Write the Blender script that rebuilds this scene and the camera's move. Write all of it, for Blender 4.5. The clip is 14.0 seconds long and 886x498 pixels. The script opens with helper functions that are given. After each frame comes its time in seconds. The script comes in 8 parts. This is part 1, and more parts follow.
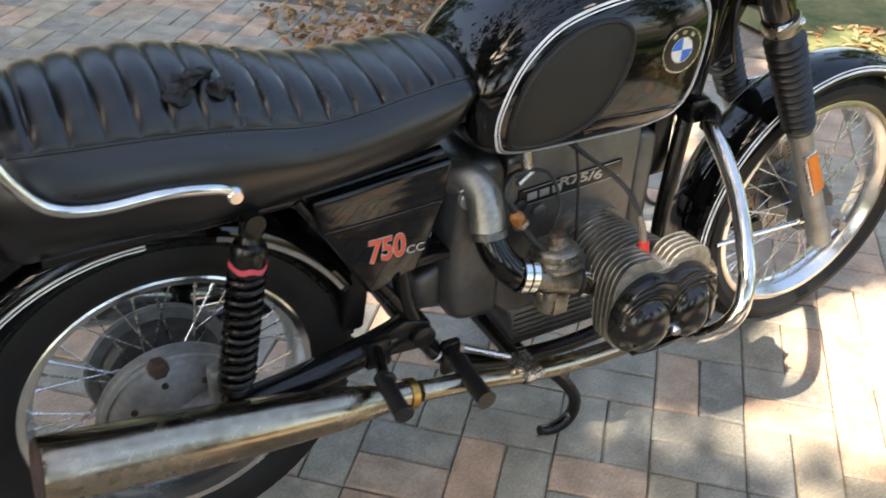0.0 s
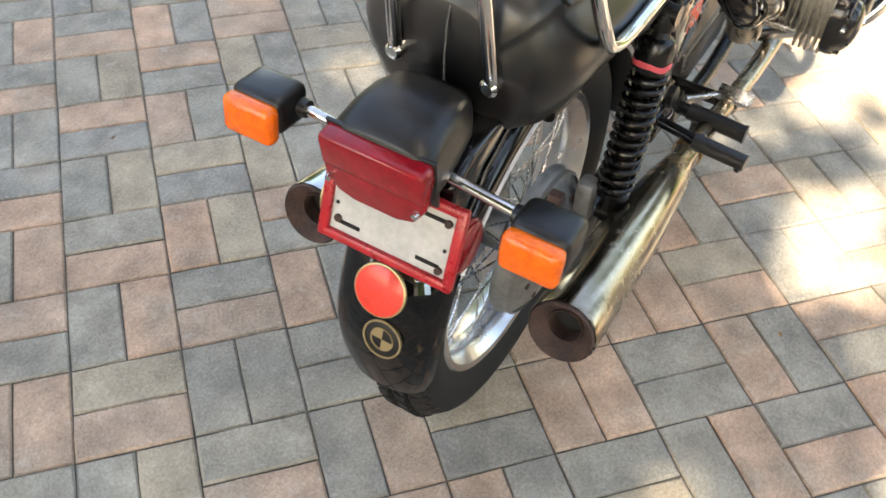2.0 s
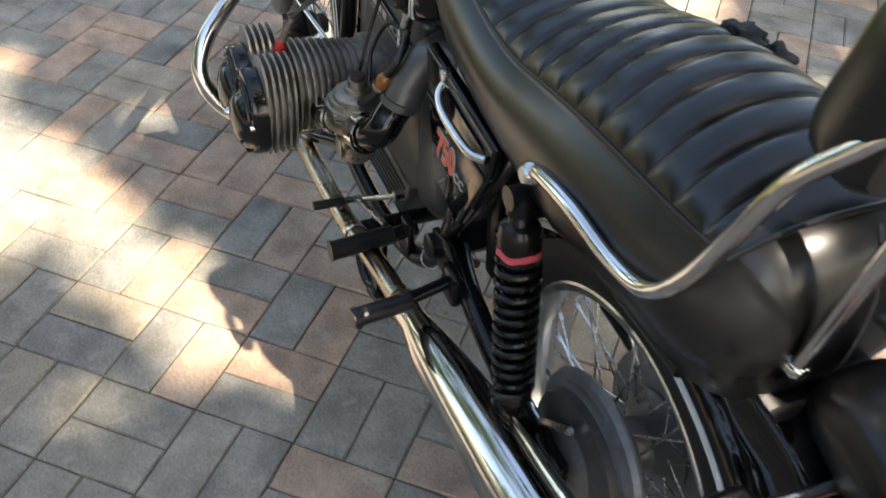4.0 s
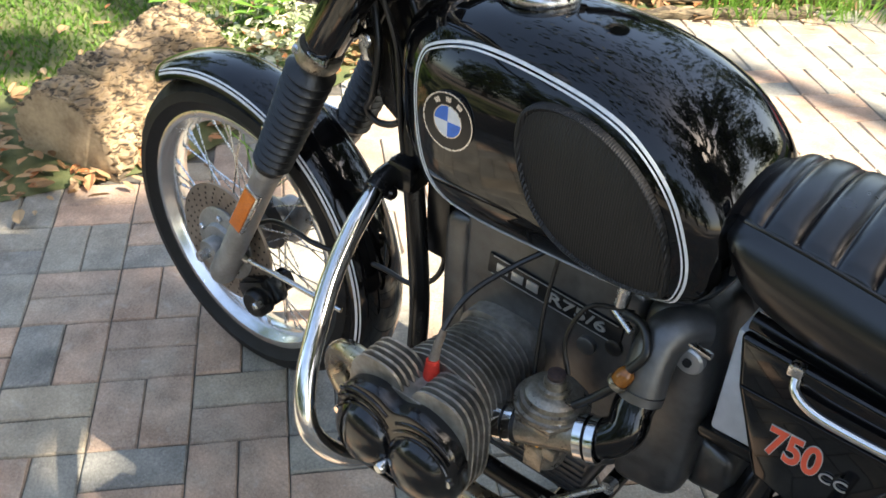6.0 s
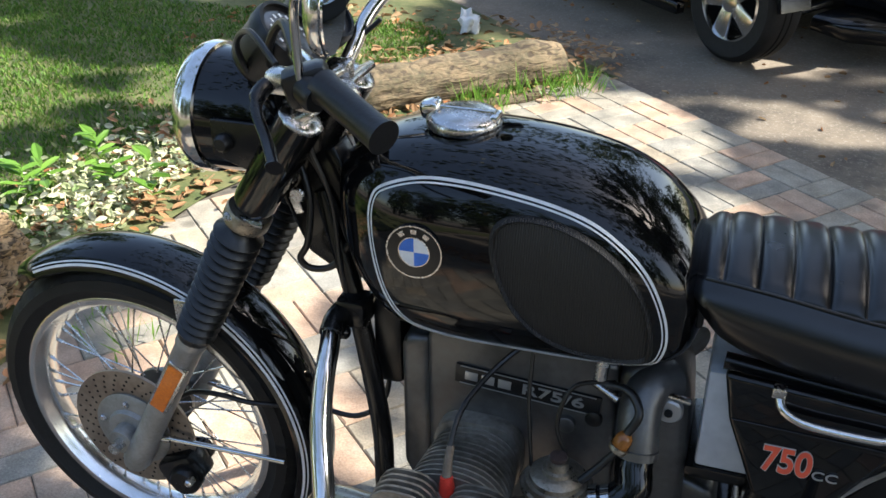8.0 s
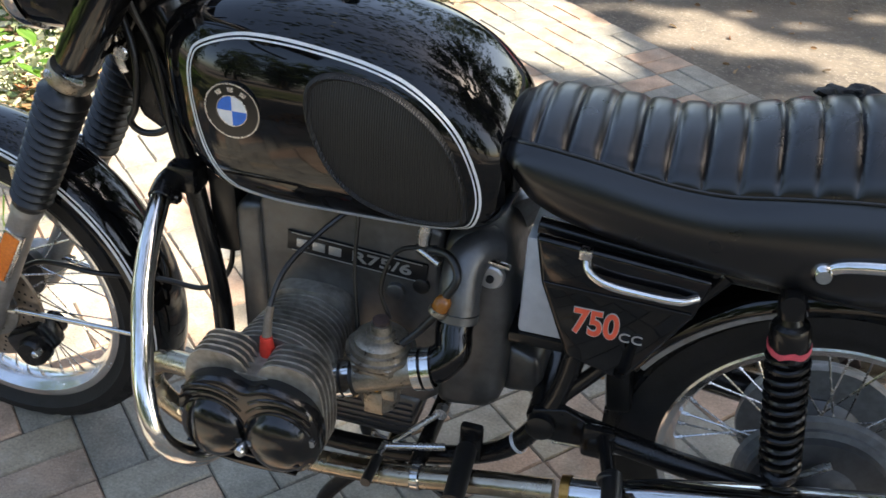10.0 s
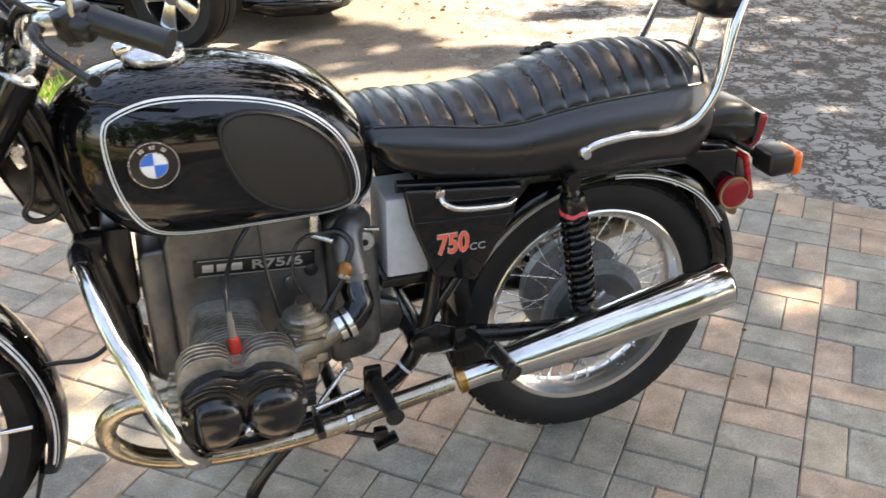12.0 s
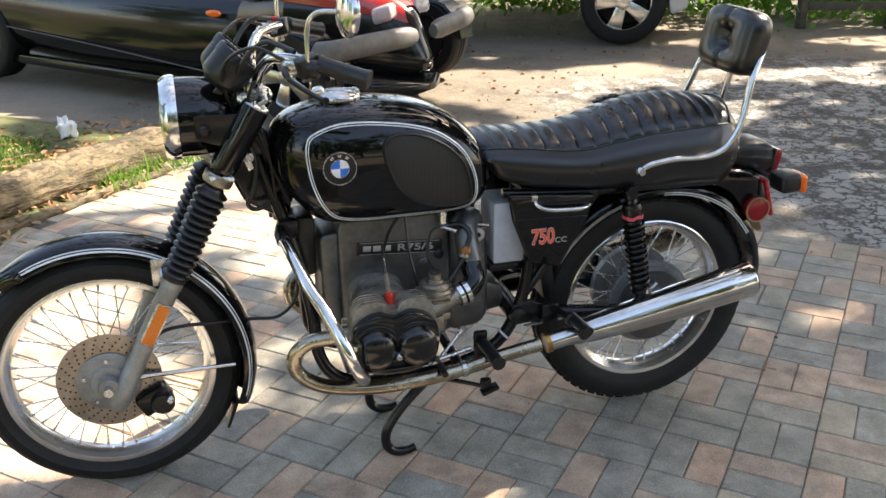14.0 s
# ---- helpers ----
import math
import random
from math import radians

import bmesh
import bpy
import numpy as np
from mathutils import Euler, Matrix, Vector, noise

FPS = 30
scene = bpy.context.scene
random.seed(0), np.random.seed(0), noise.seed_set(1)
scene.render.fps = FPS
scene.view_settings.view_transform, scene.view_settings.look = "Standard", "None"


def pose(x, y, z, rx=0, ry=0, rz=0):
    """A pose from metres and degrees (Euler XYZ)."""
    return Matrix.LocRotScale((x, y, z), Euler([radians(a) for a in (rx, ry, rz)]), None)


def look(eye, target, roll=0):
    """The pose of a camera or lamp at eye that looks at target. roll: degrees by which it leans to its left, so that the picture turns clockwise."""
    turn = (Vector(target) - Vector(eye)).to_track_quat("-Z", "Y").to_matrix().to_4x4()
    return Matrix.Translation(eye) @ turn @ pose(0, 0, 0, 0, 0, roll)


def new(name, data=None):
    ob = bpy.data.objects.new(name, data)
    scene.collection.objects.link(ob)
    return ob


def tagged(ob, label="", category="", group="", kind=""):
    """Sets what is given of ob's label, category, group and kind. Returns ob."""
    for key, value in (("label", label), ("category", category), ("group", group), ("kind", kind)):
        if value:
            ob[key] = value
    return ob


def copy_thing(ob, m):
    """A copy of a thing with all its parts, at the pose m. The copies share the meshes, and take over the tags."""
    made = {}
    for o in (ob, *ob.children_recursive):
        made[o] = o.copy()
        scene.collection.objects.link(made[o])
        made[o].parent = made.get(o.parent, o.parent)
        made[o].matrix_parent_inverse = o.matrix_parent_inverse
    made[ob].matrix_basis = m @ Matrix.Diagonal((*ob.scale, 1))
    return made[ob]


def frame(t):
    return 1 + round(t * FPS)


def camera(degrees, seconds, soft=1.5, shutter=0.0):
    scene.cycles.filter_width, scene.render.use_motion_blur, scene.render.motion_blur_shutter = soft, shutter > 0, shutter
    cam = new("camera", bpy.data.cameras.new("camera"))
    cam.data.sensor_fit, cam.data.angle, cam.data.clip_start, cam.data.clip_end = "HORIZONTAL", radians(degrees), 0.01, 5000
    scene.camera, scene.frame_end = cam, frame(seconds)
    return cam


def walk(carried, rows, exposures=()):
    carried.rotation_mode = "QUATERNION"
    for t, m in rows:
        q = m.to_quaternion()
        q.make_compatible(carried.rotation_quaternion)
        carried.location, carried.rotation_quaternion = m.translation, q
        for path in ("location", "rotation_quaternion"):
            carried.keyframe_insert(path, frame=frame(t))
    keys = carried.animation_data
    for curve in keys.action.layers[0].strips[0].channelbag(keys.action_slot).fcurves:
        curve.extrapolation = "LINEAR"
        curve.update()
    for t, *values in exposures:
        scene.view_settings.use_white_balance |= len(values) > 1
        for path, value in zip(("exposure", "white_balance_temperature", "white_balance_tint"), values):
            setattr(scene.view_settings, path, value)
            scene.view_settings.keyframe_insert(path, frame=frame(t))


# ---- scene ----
cam = camera(50.4, 14.0, soft=1.5, shutter=0.2)
PATH = [
    (0, (-0.193, -1.248, 1.436), (0.632, 0.190, 0.317), 2.2),
    (0.5, (-0.384, -1.163, 1.404), (0.393, 0.213, 0.179), 1.9),
    (1, (-0.581, -0.934, 1.388), (0.235, 0.31, 0.051), 0.4),
    (1.5, (-0.79, -0.702, 1.377), (0.258, 0.295, -0.004), 4.6),
    (2, (-0.998, -0.426, 1.405), (0.225, 0.218, -0.041), 4.2),
    (2.5, (-1.023, -0.144, 1.396), (0.31, 0.181, -0.059), 4.2),
    (3, (-0.976, 0.144, 1.398), (0.426, 0.096, -0.027), 6.1),
    (3.5, (-0.847, 0.447, 1.425), (0.534, 0.016, 0.044), 5.2),
    (4, (-0.598, 0.586, 1.39), (0.743, -0.051, 0.051), 4.9),
    (4.2, (-0.498, 0.632, 1.374), (0.840, -0.056, 0.057), 3.9),
    (6.3, (0.33, 1.032, 1.442), (1.207, -0.351, 0.294), 2.7),
    (6.5, (0.389, 1.064, 1.457), (1.191, -0.386, 0.336), 2.2),
    (7, (0.48, 1.151, 1.484), (1.159, -0.434, 0.471), 0.7),
    (7.2, (0.498, 1.173, 1.496), (1.152, -0.449, 0.526), 0.5),
    (9.3, (0.445, 1.195, 1.434), (0.896, -0.433, 0.363), -0.0),
    (9.5, (0.407, 1.173, 1.438), (0.873, -0.431, 0.338), 0.3),
    (10, (0.313, 1.178, 1.412), (0.73, -0.427, 0.293), 2.9),
    (10.5, (0.411, 1.205, 1.426), (0.398, -0.437, 0.284), 1.0),
    (11, (0.505, 1.305, 1.435), (0.121, -0.351, 0.381), 2.0),
    (11.5, (0.688, 1.503, 1.414), (0.082, -0.165, 0.492), 1.9),
    (12, (0.91, 1.637, 1.447), (0.323, -0.03, 0.51), 0.4),
    (12.5, (1.146, 1.756, 1.497), (0.466, 0.138, 0.537), -0.4),
    (13, (1.201, 1.974, 1.515), (0.585, 0.279, 0.651), 0.0),
    (13.5, (1.223, 2.172, 1.513), (0.681, 0.433, 0.688), 0.3),
    (14, (1.216, 2.264, 1.511), (0.725, 0.478, 0.754), -0.4),
]
walk(cam, [(t, look(eye, target, roll)) for t, eye, target, roll in PATH],
     exposures=[(0.0, 2.28, 7400, 12), (1.0, 2.70, 7800, 12), (2.0, 2.80, 7900, 12), (2.5, 2.60, 7900, 12), (3.0, 2.50, 7800, 12), (3.5, 2.20, 7600, 12), (4.2, 1.95, 7400, 12), (6.3, 2.1, 6900, 10),
                (7.2, 1.65, 6500, 10), (9.3, 1.55, 6500, 10), (10.0, 2.0, 7000, 12), (11.0, 2.62, 7900, 15), (12.0, 2.75, 8000, 15), (14.0, 2.15, 7500, 13)])

# ---- light ----
SUN = Vector((-0.68, -0.20, 0.71)).normalized()
world = bpy.data.worlds.new("sky")
scene.world = world
world.use_nodes = True
wn = world.node_tree
sky = wn.nodes.new("ShaderNodeTexSky")
sky.sky_type = "NISHITA"
sky.sun_disc = False
sky.dust_density = 2.0
sky.ozone_density = 0.5
sky.sun_elevation = math.asin(SUN.z)
sky.sun_rotation = math.atan2(SUN.x, SUN.y)
wn.nodes["Background"].inputs[1].default_value = 0.155
wn.links.new(sky.outputs[0], wn.nodes["Background"].inputs[0])
sun_data = bpy.data.lights.new("sun", "SUN")
sun_data.energy = 5.0
sun_data.angle = radians(0.6)
sun_data.color = (1.0, 0.95, 0.87)
sun = new("sun", sun_data)
sun.matrix_world = look(SUN * 30, (0, 0, 0))


# ---- materials ----
def rgb(c):
    return (*c, 1.0) if len(c) == 3 else c


def mat(name, color, rough=0.5, metal=0.0, dark=None, scale=20.0, bump=0.0, bump_scale=None, coat=0.0, rough_var=0.0,
        spec=0.5, amount=0.5, transmission=0.0, island=0.0):
    """A surface with two scales of colour variation, varied gloss and a fine relief."""
    m = bpy.data.materials.new(name)
    m.use_nodes = True
    nt = m.node_tree
    b = nt.nodes["Principled BSDF"]
    b.inputs["Metallic"].default_value = metal
    b.inputs["Roughness"].default_value = rough
    b.inputs["Coat Weight"].default_value = coat
    b.inputs["Coat Roughness"].default_value = 0.04
    b.inputs["Specular IOR Level"].default_value = spec
    b.inputs["Transmission Weight"].default_value = transmission
    b.inputs["Base Color"].default_value = rgb(color)
    co = nt.nodes.new("ShaderNodeTexCoord")
    if dark is not None:
        fine, wide = nt.nodes.new("ShaderNodeTexNoise"), nt.nodes.new("ShaderNodeTexNoise")
        for n, sc in ((fine, scale * 6), (wide, scale)):
            n.inputs["Scale"].default_value = sc
            n.inputs["Detail"].default_value = 5
            nt.links.new(co.outputs["Object"], n.inputs["Vector"])
        add = nt.nodes.new("ShaderNodeMath")
        add.operation = "MULTIPLY_ADD"
        add.inputs[1].default_value = 0.4
        nt.links.new(fine.outputs["Fac"], add.inputs[0])
        half = nt.nodes.new("ShaderNodeMath")
        half.operation = "MULTIPLY"
        half.inputs[1].default_value = 0.6
        nt.links.new(wide.outputs["Fac"], half.inputs[0])
        nt.links.new(half.outputs[0], add.inputs[2])
        ramp = nt.nodes.new("ShaderNodeValToRGB")
        ramp.color_ramp.elements[0].position = 0.5 - 0.25 * amount
        ramp.color_ramp.elements[1].position = 0.5 + 0.25 * amount
        ramp.color_ramp.elements[0].color = rgb(dark)
        ramp.color_ramp.elements[1].color = rgb(color)
        nt.links.new(add.outputs[0], ramp.inputs[0])
        nt.links.new(ramp.outputs[0], b.inputs["Base Color"])
        if rough_var:
            mr = nt.nodes.new("ShaderNodeMapRange")
            mr.inputs["To Min"].default_value = max(0.02, rough - rough_var)
            mr.inputs["To Max"].default_value = min(1.0, rough + rough_var)
            mr.inputs["From Min"].default_value, mr.inputs["From Max"].default_value = 0.3, 0.7
            nt.links.new(add.outputs[0], mr.inputs["Value"])
            nt.links.new(mr.outputs[0], b.inputs["Roughness"])
    if bump:
        n = nt.nodes.new("ShaderNodeTexNoise")
        n.inputs["Scale"].default_value = bump_scale or scale * 8
        n.inputs["Detail"].default_value = 4
        nt.links.new(co.outputs["Object"], n.inputs["Vector"])
        bp = nt.nodes.new("ShaderNodeBump")
        bp.inputs["Strength"].default_value = bump
        bp.inputs["Distance"].default_value = 0.002
        nt.links.new(n.outputs["Fac"], bp.inputs["Height"])
        nt.links.new(bp.outputs[0], b.inputs["Normal"])
    return m


M_GLOSS = mat("black_gloss_paint", (0.0035, 0.0035, 0.0042), 0.045, dark=(0.003, 0.003, 0.003), scale=9, rough_var=0.02, spec=0.42)
M_RUBBER = mat("tyre_rubber", (0.011, 0.011, 0.0115), 0.62, dark=(0.007, 0.007, 0.007), scale=30, bump=0.3, spec=0.3)
M_VINYL = mat("seat_vinyl", (0.0040, 0.0044, 0.0052), 0.30, dark=(0.003, 0.003, 0.0035), scale=5, bump=0.03, bump_scale=420, rough_var=0.05, spec=0.62)
M_CHROME = mat("chrome", (0.70, 0.70, 0.69), 0.11, 1.0, dark=(0.60, 0.585, 0.555), scale=18, rough_var=0.05)
# lighter copy of the case alloy, painting in the light on the right side
M_CASE_LIT = mat("case_alloy_lit", (0.42, 0.42, 0.40), 0.45, 0.9, dark=(0.25, 0.24, 0.22), scale=18, bump=0.3, rough_var=0.12)


def asphalt():
    """Worn asphalt: dusty tan stretches, and an old stretch whose pale skin flakes off in islands."""
    m = mat("asphalt", (0.150, 0.124, 0.090), 0.92, dark=(0.068, 0.058, 0.045), scale=5, bump=1.0, bump_scale=75)
    nt = m.node_tree
    b = nt.nodes["Principled BSDF"]
    old = b.inputs["Base Color"].links[0].from_socket
    co = nt.nodes.new("ShaderNodeNewGeometry")

    def field(scale, lo, hi, detail=3.0, source=None):
        n = nt.nodes.new("ShaderNodeTexNoise")
        n.inputs["Scale"].default_value = scale
        n.inputs["Detail"].default_value = detail
        n.inputs["Roughness"].default_value = 0.62
        nt.links.new(co.outputs["Position"], n.inputs["Vector"])
        return ranged(n.outputs[0], lo, hi)

    def ranged(socket, lo, hi):
        r = nt.nodes.new("ShaderNodeMapRange")
        r.inputs["From Min"].default_value, r.inputs["From Max"].default_value = lo, hi
        nt.links.new(socket, r.inputs["Value"])
        return r.outputs[0]

    def maths(kind, a, c):
        n = nt.nodes.new("ShaderNodeMath")
        n.operation = kind
        for k, s in ((0, a), (1, c)):
            if isinstance(s, float):
                n.inputs[k].default_value = s
            else:
                nt.links.new(s, n.inputs[k])
        return n.outputs[0]

    def mixed(fac, below, colour):
        mx = nt.nodes.new("ShaderNodeMix")
        mx.data_type = "RGBA"
        nt.links.new(fac, mx.inputs["Factor"])
        nt.links.new(below, mx.inputs["A"])
        mx.inputs["B"].default_value = rgb(colour)
        return mx.outputs["Result"]

    xyz = nt.nodes.new("ShaderNodeSeparateXYZ")
    nt.links.new(co.outputs["Position"], xyz.inputs[0])
    wander = maths("MULTIPLY", field(0.7, 0.2, 0.8, 4.0), 1.6)
    zone = maths("MULTIPLY", ranged(maths("ADD", xyz.outputs["X"], wander), -0.35, -0.85), ranged(maths("ADD", xyz.outputs["Y"], wander), -3.9, -3.1))
    dusty = field(0.55, 0.36, 0.60, 5.0)
    grit = field(70.0, 0.56, 0.66, 2.0)
    warp = nt.nodes.new("ShaderNodeTexNoise")
    warp.inputs["Scale"].default_value = 11.0
    warp.inputs["Detail"].default_value = 4
    nt.links.new(co.outputs["Position"], warp.inputs["Vector"])
    shift = nt.nodes.new("ShaderNodeVectorMath")
    shift.operation = "MULTIPLY_ADD"
    shift.inputs[1].default_value = (0.26, 0.26, 0.0)
    nt.links.new(warp.outputs["Color"], shift.inputs[0])
    nt.links.new(co.outputs["Position"], shift.inputs[2])
    plates = nt.nodes.new("ShaderNodeTexVoronoi")
    plates.feature = "DISTANCE_TO_EDGE"
    plates.inputs["Scale"].default_value = 10.5
    nt.links.new(shift.outputs[0], plates.inputs["Vector"])
    flake = maths("MULTIPLY", maths("MULTIPLY", ranged(plates.outputs["Distance"], 0.05, 0.09), field(4.5, 0.44, 0.52, 7.0)), zone)
    last = mixed(maths("MULTIPLY", dusty, 0.8), old, (0.22, 0.18, 0.135))
    last = mixed(maths("MULTIPLY", zone, 0.85), last, (0.030, 0.029, 0.028))
    last = mixed(maths("MULTIPLY", flake, 0.85), last, (0.30, 0.29, 0.27))
    last = mixed(maths("MULTIPLY", grit, 0.45), last, (0.30, 0.27, 0.22))
    nt.links.new(last, b.inputs["Base Color"])
    return m


M_ASPHALT = asphalt()


# ---- mesh helpers ----
def link(name, bm, material, parent=None, label="", smooth=True, sharp=40):
    me = bpy.data.meshes.new(name)
    bmesh.ops.recalc_face_normals(bm, faces=bm.faces)
    bm.to_mesh(me)
    bm.free()
    if smooth:
        me.shade_smooth()
        me.set_sharp_from_angle(angle=radians(sharp))
    for mm in (material if isinstance(material, (list, tuple)) else [material]):
        me.materials.append(mm)
    ob = new(name, me)
    if parent is not None:
        ob.parent = parent
    if label:
        tagged(ob, label)
    return ob


def part(name, bm, material, parent, label=""):
    return link(name, bm, material, parent, label)


def box_bm(c, size, bevel=0.0, m=None, seg=2):
    bm = bmesh.new()
    bmesh.ops.create_cube(bm, size=1.0)
    for v in bm.verts:
        v.co = Vector((v.co.x * size[0], v.co.y * size[1], v.co.z * size[2]))
    if bevel:
        bmesh.ops.bevel(bm, geom=bm.edges[:], offset=bevel, segments=seg, affect="EDGES", profile=0.5)
    if m is not None:
        bmesh.ops.transform(bm, matrix=m, verts=bm.verts)
    bmesh.ops.translate(bm, vec=Vector(c), verts=bm.verts)
    return bm


def lathe_bm(profile, center, axis="y", steps=48, closed=False):
    """Turns (r, h) pairs round an axis through center."""
    bm = bmesh.new()
    rings = []
    for r, h in profile:
        ring = []
        for k in range(steps):
            a = 2 * math.pi * k / steps
            c, s_ = r * math.cos(a), r * math.sin(a)
            p = {"y": (c, h, s_), "z": (c, s_, h), "x": (h, c, s_)}[axis]
            ring.append(bm.verts.new(Vector(p) + Vector(center)))
        rings.append(ring)
    pairs = list(zip(rings, rings[1:])) + ([(rings[-1], rings[0])] if closed else [])
    for a, b in pairs:
        for k in range(steps):
            bm.faces.new((a[k], a[(k + 1) % steps], b[(k + 1) % steps], b[k]))
    if not closed:
        for ring in (rings[0], rings[-1]):
            bm.faces.new(ring)
    return bm


def spline(points, n=8):
    """Points on a smooth curve through the given ones."""
    P = [Vector(p) for p in points]
    P = [P[0] * 2 - P[1]] + P + [P[-1] * 2 - P[-2]]
    out = []
    for i in range(1, len(P) - 2):
        a, b, c, d = P[i - 1:i + 3]
        for k in range(n):
            t = k / n
            out.append(0.5 * ((2 * b) + (c - a) * t + (2 * a - 5 * b + 4 * c - d) * t * t + (3 * b - a - 3 * c + d) * t ** 3))
    out.append(P[-2].copy())
    return out


def tube_bm(points, radius, sides=12, bm=None, flat=1.0, caps=True):
    """A round tube along points; radius may be a list."""
    bm = bm or bmesh.new()
    P = [Vector(p) for p in points]
    R = radius if isinstance(radius, (list, tuple)) else [radius] * len(P)
    up = None
    rings = []
    for i, p in enumerate(P):
        d = (P[min(i + 1, len(P) - 1)] - P[max(i - 1, 0)]).normalized()
        if up is None:
            up = d.orthogonal().normalized()
        up = (up - d * up.dot(d)).normalized()
        side = d.cross(up)
        rings.append([bm.verts.new(p + (up * math.cos(a) + side * math.sin(a) * flat) * R[i]) for a in (2 * math.pi * k / sides for k in range(sides))])
    for a, b in zip(rings, rings[1:]):
        for k in range(sides):
            bm.faces.new((a[k], a[(k + 1) % sides], b[(k + 1) % sides], b[k]))
    if caps:
        bm.faces.new(rings[0])
        bm.faces.new(rings[-1])
    return bm


# ---- setting ----
def two_tone(name, stops, rough, random_source="object", scale=12.0, bump=0.4, bump_scale=160, spread=0.35):
    """A stone surface whose base colour differs from piece to piece, with stains and grain."""
    m = bpy.data.materials.new(name)
    m.use_nodes = True
    nt = m.node_tree
    b = nt.nodes["Principled BSDF"]
    b.inputs["Roughness"].default_value = rough
    b.inputs["Specular IOR Level"].default_value = 0.35
    if random_source == "object":
        rnd = nt.nodes.new("ShaderNodeObjectInfo").outputs["Random"]
    else:
        rnd = nt.nodes.new("ShaderNodeNewGeometry").outputs["Random Per Island"]
    ramp = nt.nodes.new("ShaderNodeValToRGB")
    ramp.color_ramp.interpolation = "CONSTANT"
    els = ramp.color_ramp.elements
    els[0].position, els[0].color = stops[0][0], rgb(stops[0][1])
    els[1].position, els[1].color = stops[1][0], rgb(stops[1][1])
    for p, c in stops[2:]:
        e = els.new(p)
        e.color = rgb(c)
    nt.links.new(rnd, ramp.inputs[0])
    geo = nt.nodes.new("ShaderNodeNewGeometry")
    # the two mixes of concrete run into each other within a piece
    flash = nt.nodes.new("ShaderNodeTexNoise")
    flash.inputs["Scale"].default_value = 6.5
    flash.inputs["Detail"].default_value = 2
    nt.links.new(geo.outputs["Position"], flash.inputs["Vector"])
    share = nt.nodes.new("ShaderNodeMapRange")
    share.inputs["From Min"].default_value, share.inputs["From Max"].default_value = 0.48, 0.68
    share.inputs["To Max"].default_value = 0.55
    nt.links.new(flash.outputs["Fac"], share.inputs["Value"])
    blend = nt.nodes.new("ShaderNodeMix")
    blend.data_type = "RGBA"
    nt.links.new(share.outputs[0], blend.inputs["Factor"])
    nt.links.new(ramp.outputs[0], blend.inputs["A"])
    blend.inputs["B"].default_value = (0.285, 0.248, 0.192, 1)
    mixes = blend.outputs["Result"]
    for sc, lo, hi, amt, detail in ((scale, 0.70, 1.24, 1.0, 5), (scale * 14, 0.74, 1.26, 0.7, 3), (scale * 45, 0.72, 1.3, 0.6, 2), (1.7, 0.78, 1.16, 1.0, 3)):
        n = nt.nodes.new("ShaderNodeTexNoise")
        n.inputs["Scale"].default_value = sc
        n.inputs["Detail"].default_value = detail
        nt.links.new(geo.outputs["Position"], n.inputs["Vector"])
        mr = nt.nodes.new("ShaderNodeMapRange")
        mr.inputs["From Min"].default_value, mr.inputs["From Max"].default_value = 0.3, 0.7
        mr.inputs["To Min"].default_value, mr.inputs["To Max"].default_value = lo, hi
        nt.links.new(n.outputs["Fac"], mr.inputs["Value"])
        mx = nt.nodes.new("ShaderNodeMix")
        mx.data_type, mx.blend_type = "RGBA", "MULTIPLY"
        mx.inputs["Factor"].default_value = amt
        nt.links.new(mixes, mx.inputs["A"])
        nt.links.new(mr.outputs[0], mx.inputs["B"])
        mixes = mx.outputs["Result"]
    # pale scuffs and bare grains
    for sc, lo, hi, amt in ((210.0, 0.62, 0.70, 0.35), (26.0, 0.60, 0.72, 0.22)):
        n = nt.nodes.new("ShaderNodeTexNoise")
        n.inputs["Scale"].default_value = sc
        n.inputs["Detail"].default_value = 3
        n.inputs["Distortion"].default_value = 0.6
        nt.links.new(geo.outputs["Position"], n.inputs["Vector"])
        mr = nt.nodes.new("ShaderNodeMapRange")
        mr.inputs["From Min"].default_value, mr.inputs["From Max"].default_value = lo, hi
        mr.inputs["To Max"].default_value = amt
        nt.links.new(n.outputs["Fac"], mr.inputs["Value"])
        mx = nt.nodes.new("ShaderNodeMix")
        mx.data_type = "RGBA"
        nt.links.new(mr.outputs[0], mx.inputs["Factor"])
        nt.links.new(mixes, mx.inputs["A"])
        mx.inputs["B"].default_value = (0.52, 0.47, 0.40, 1)
        mixes = mx.outputs["Result"]
    # small dark oil spots
    v = nt.nodes.new("ShaderNodeTexVoronoi")
    v.inputs["Scale"].default_value = 3.2
    nt.links.new(geo.outputs["Position"], v.inputs["Vector"])
    mr = nt.nodes.new("ShaderNodeMapRange")
    mr.inputs["From Min"].default_value, mr.inputs["From Max"].default_value = 0.06, 0.13
    mr.inputs["To Min"].default_value, mr.inputs["To Max"].default_value = 0.5, 1.0
    nt.links.new(v.outputs["Distance"], mr.inputs["Value"])
    mx = nt.nodes.new("ShaderNodeMix")
    mx.data_type, mx.blend_type = "RGBA", "MULTIPLY"
    mx.inputs["Factor"].default_value = 0.7
    nt.links.new(mixes, mx.inputs["A"])
    nt.links.new(mr.outputs[0], mx.inputs["B"])
    nt.links.new(mx.outputs["Result"], b.inputs["Base Color"])
    n = nt.nodes.new("ShaderNodeTexNoise")
    n.inputs["Scale"].default_value = bump_scale
    n.inputs["Detail"].default_value = 6
    nt.links.new(geo.outputs["Position"], n.inputs["Vector"])
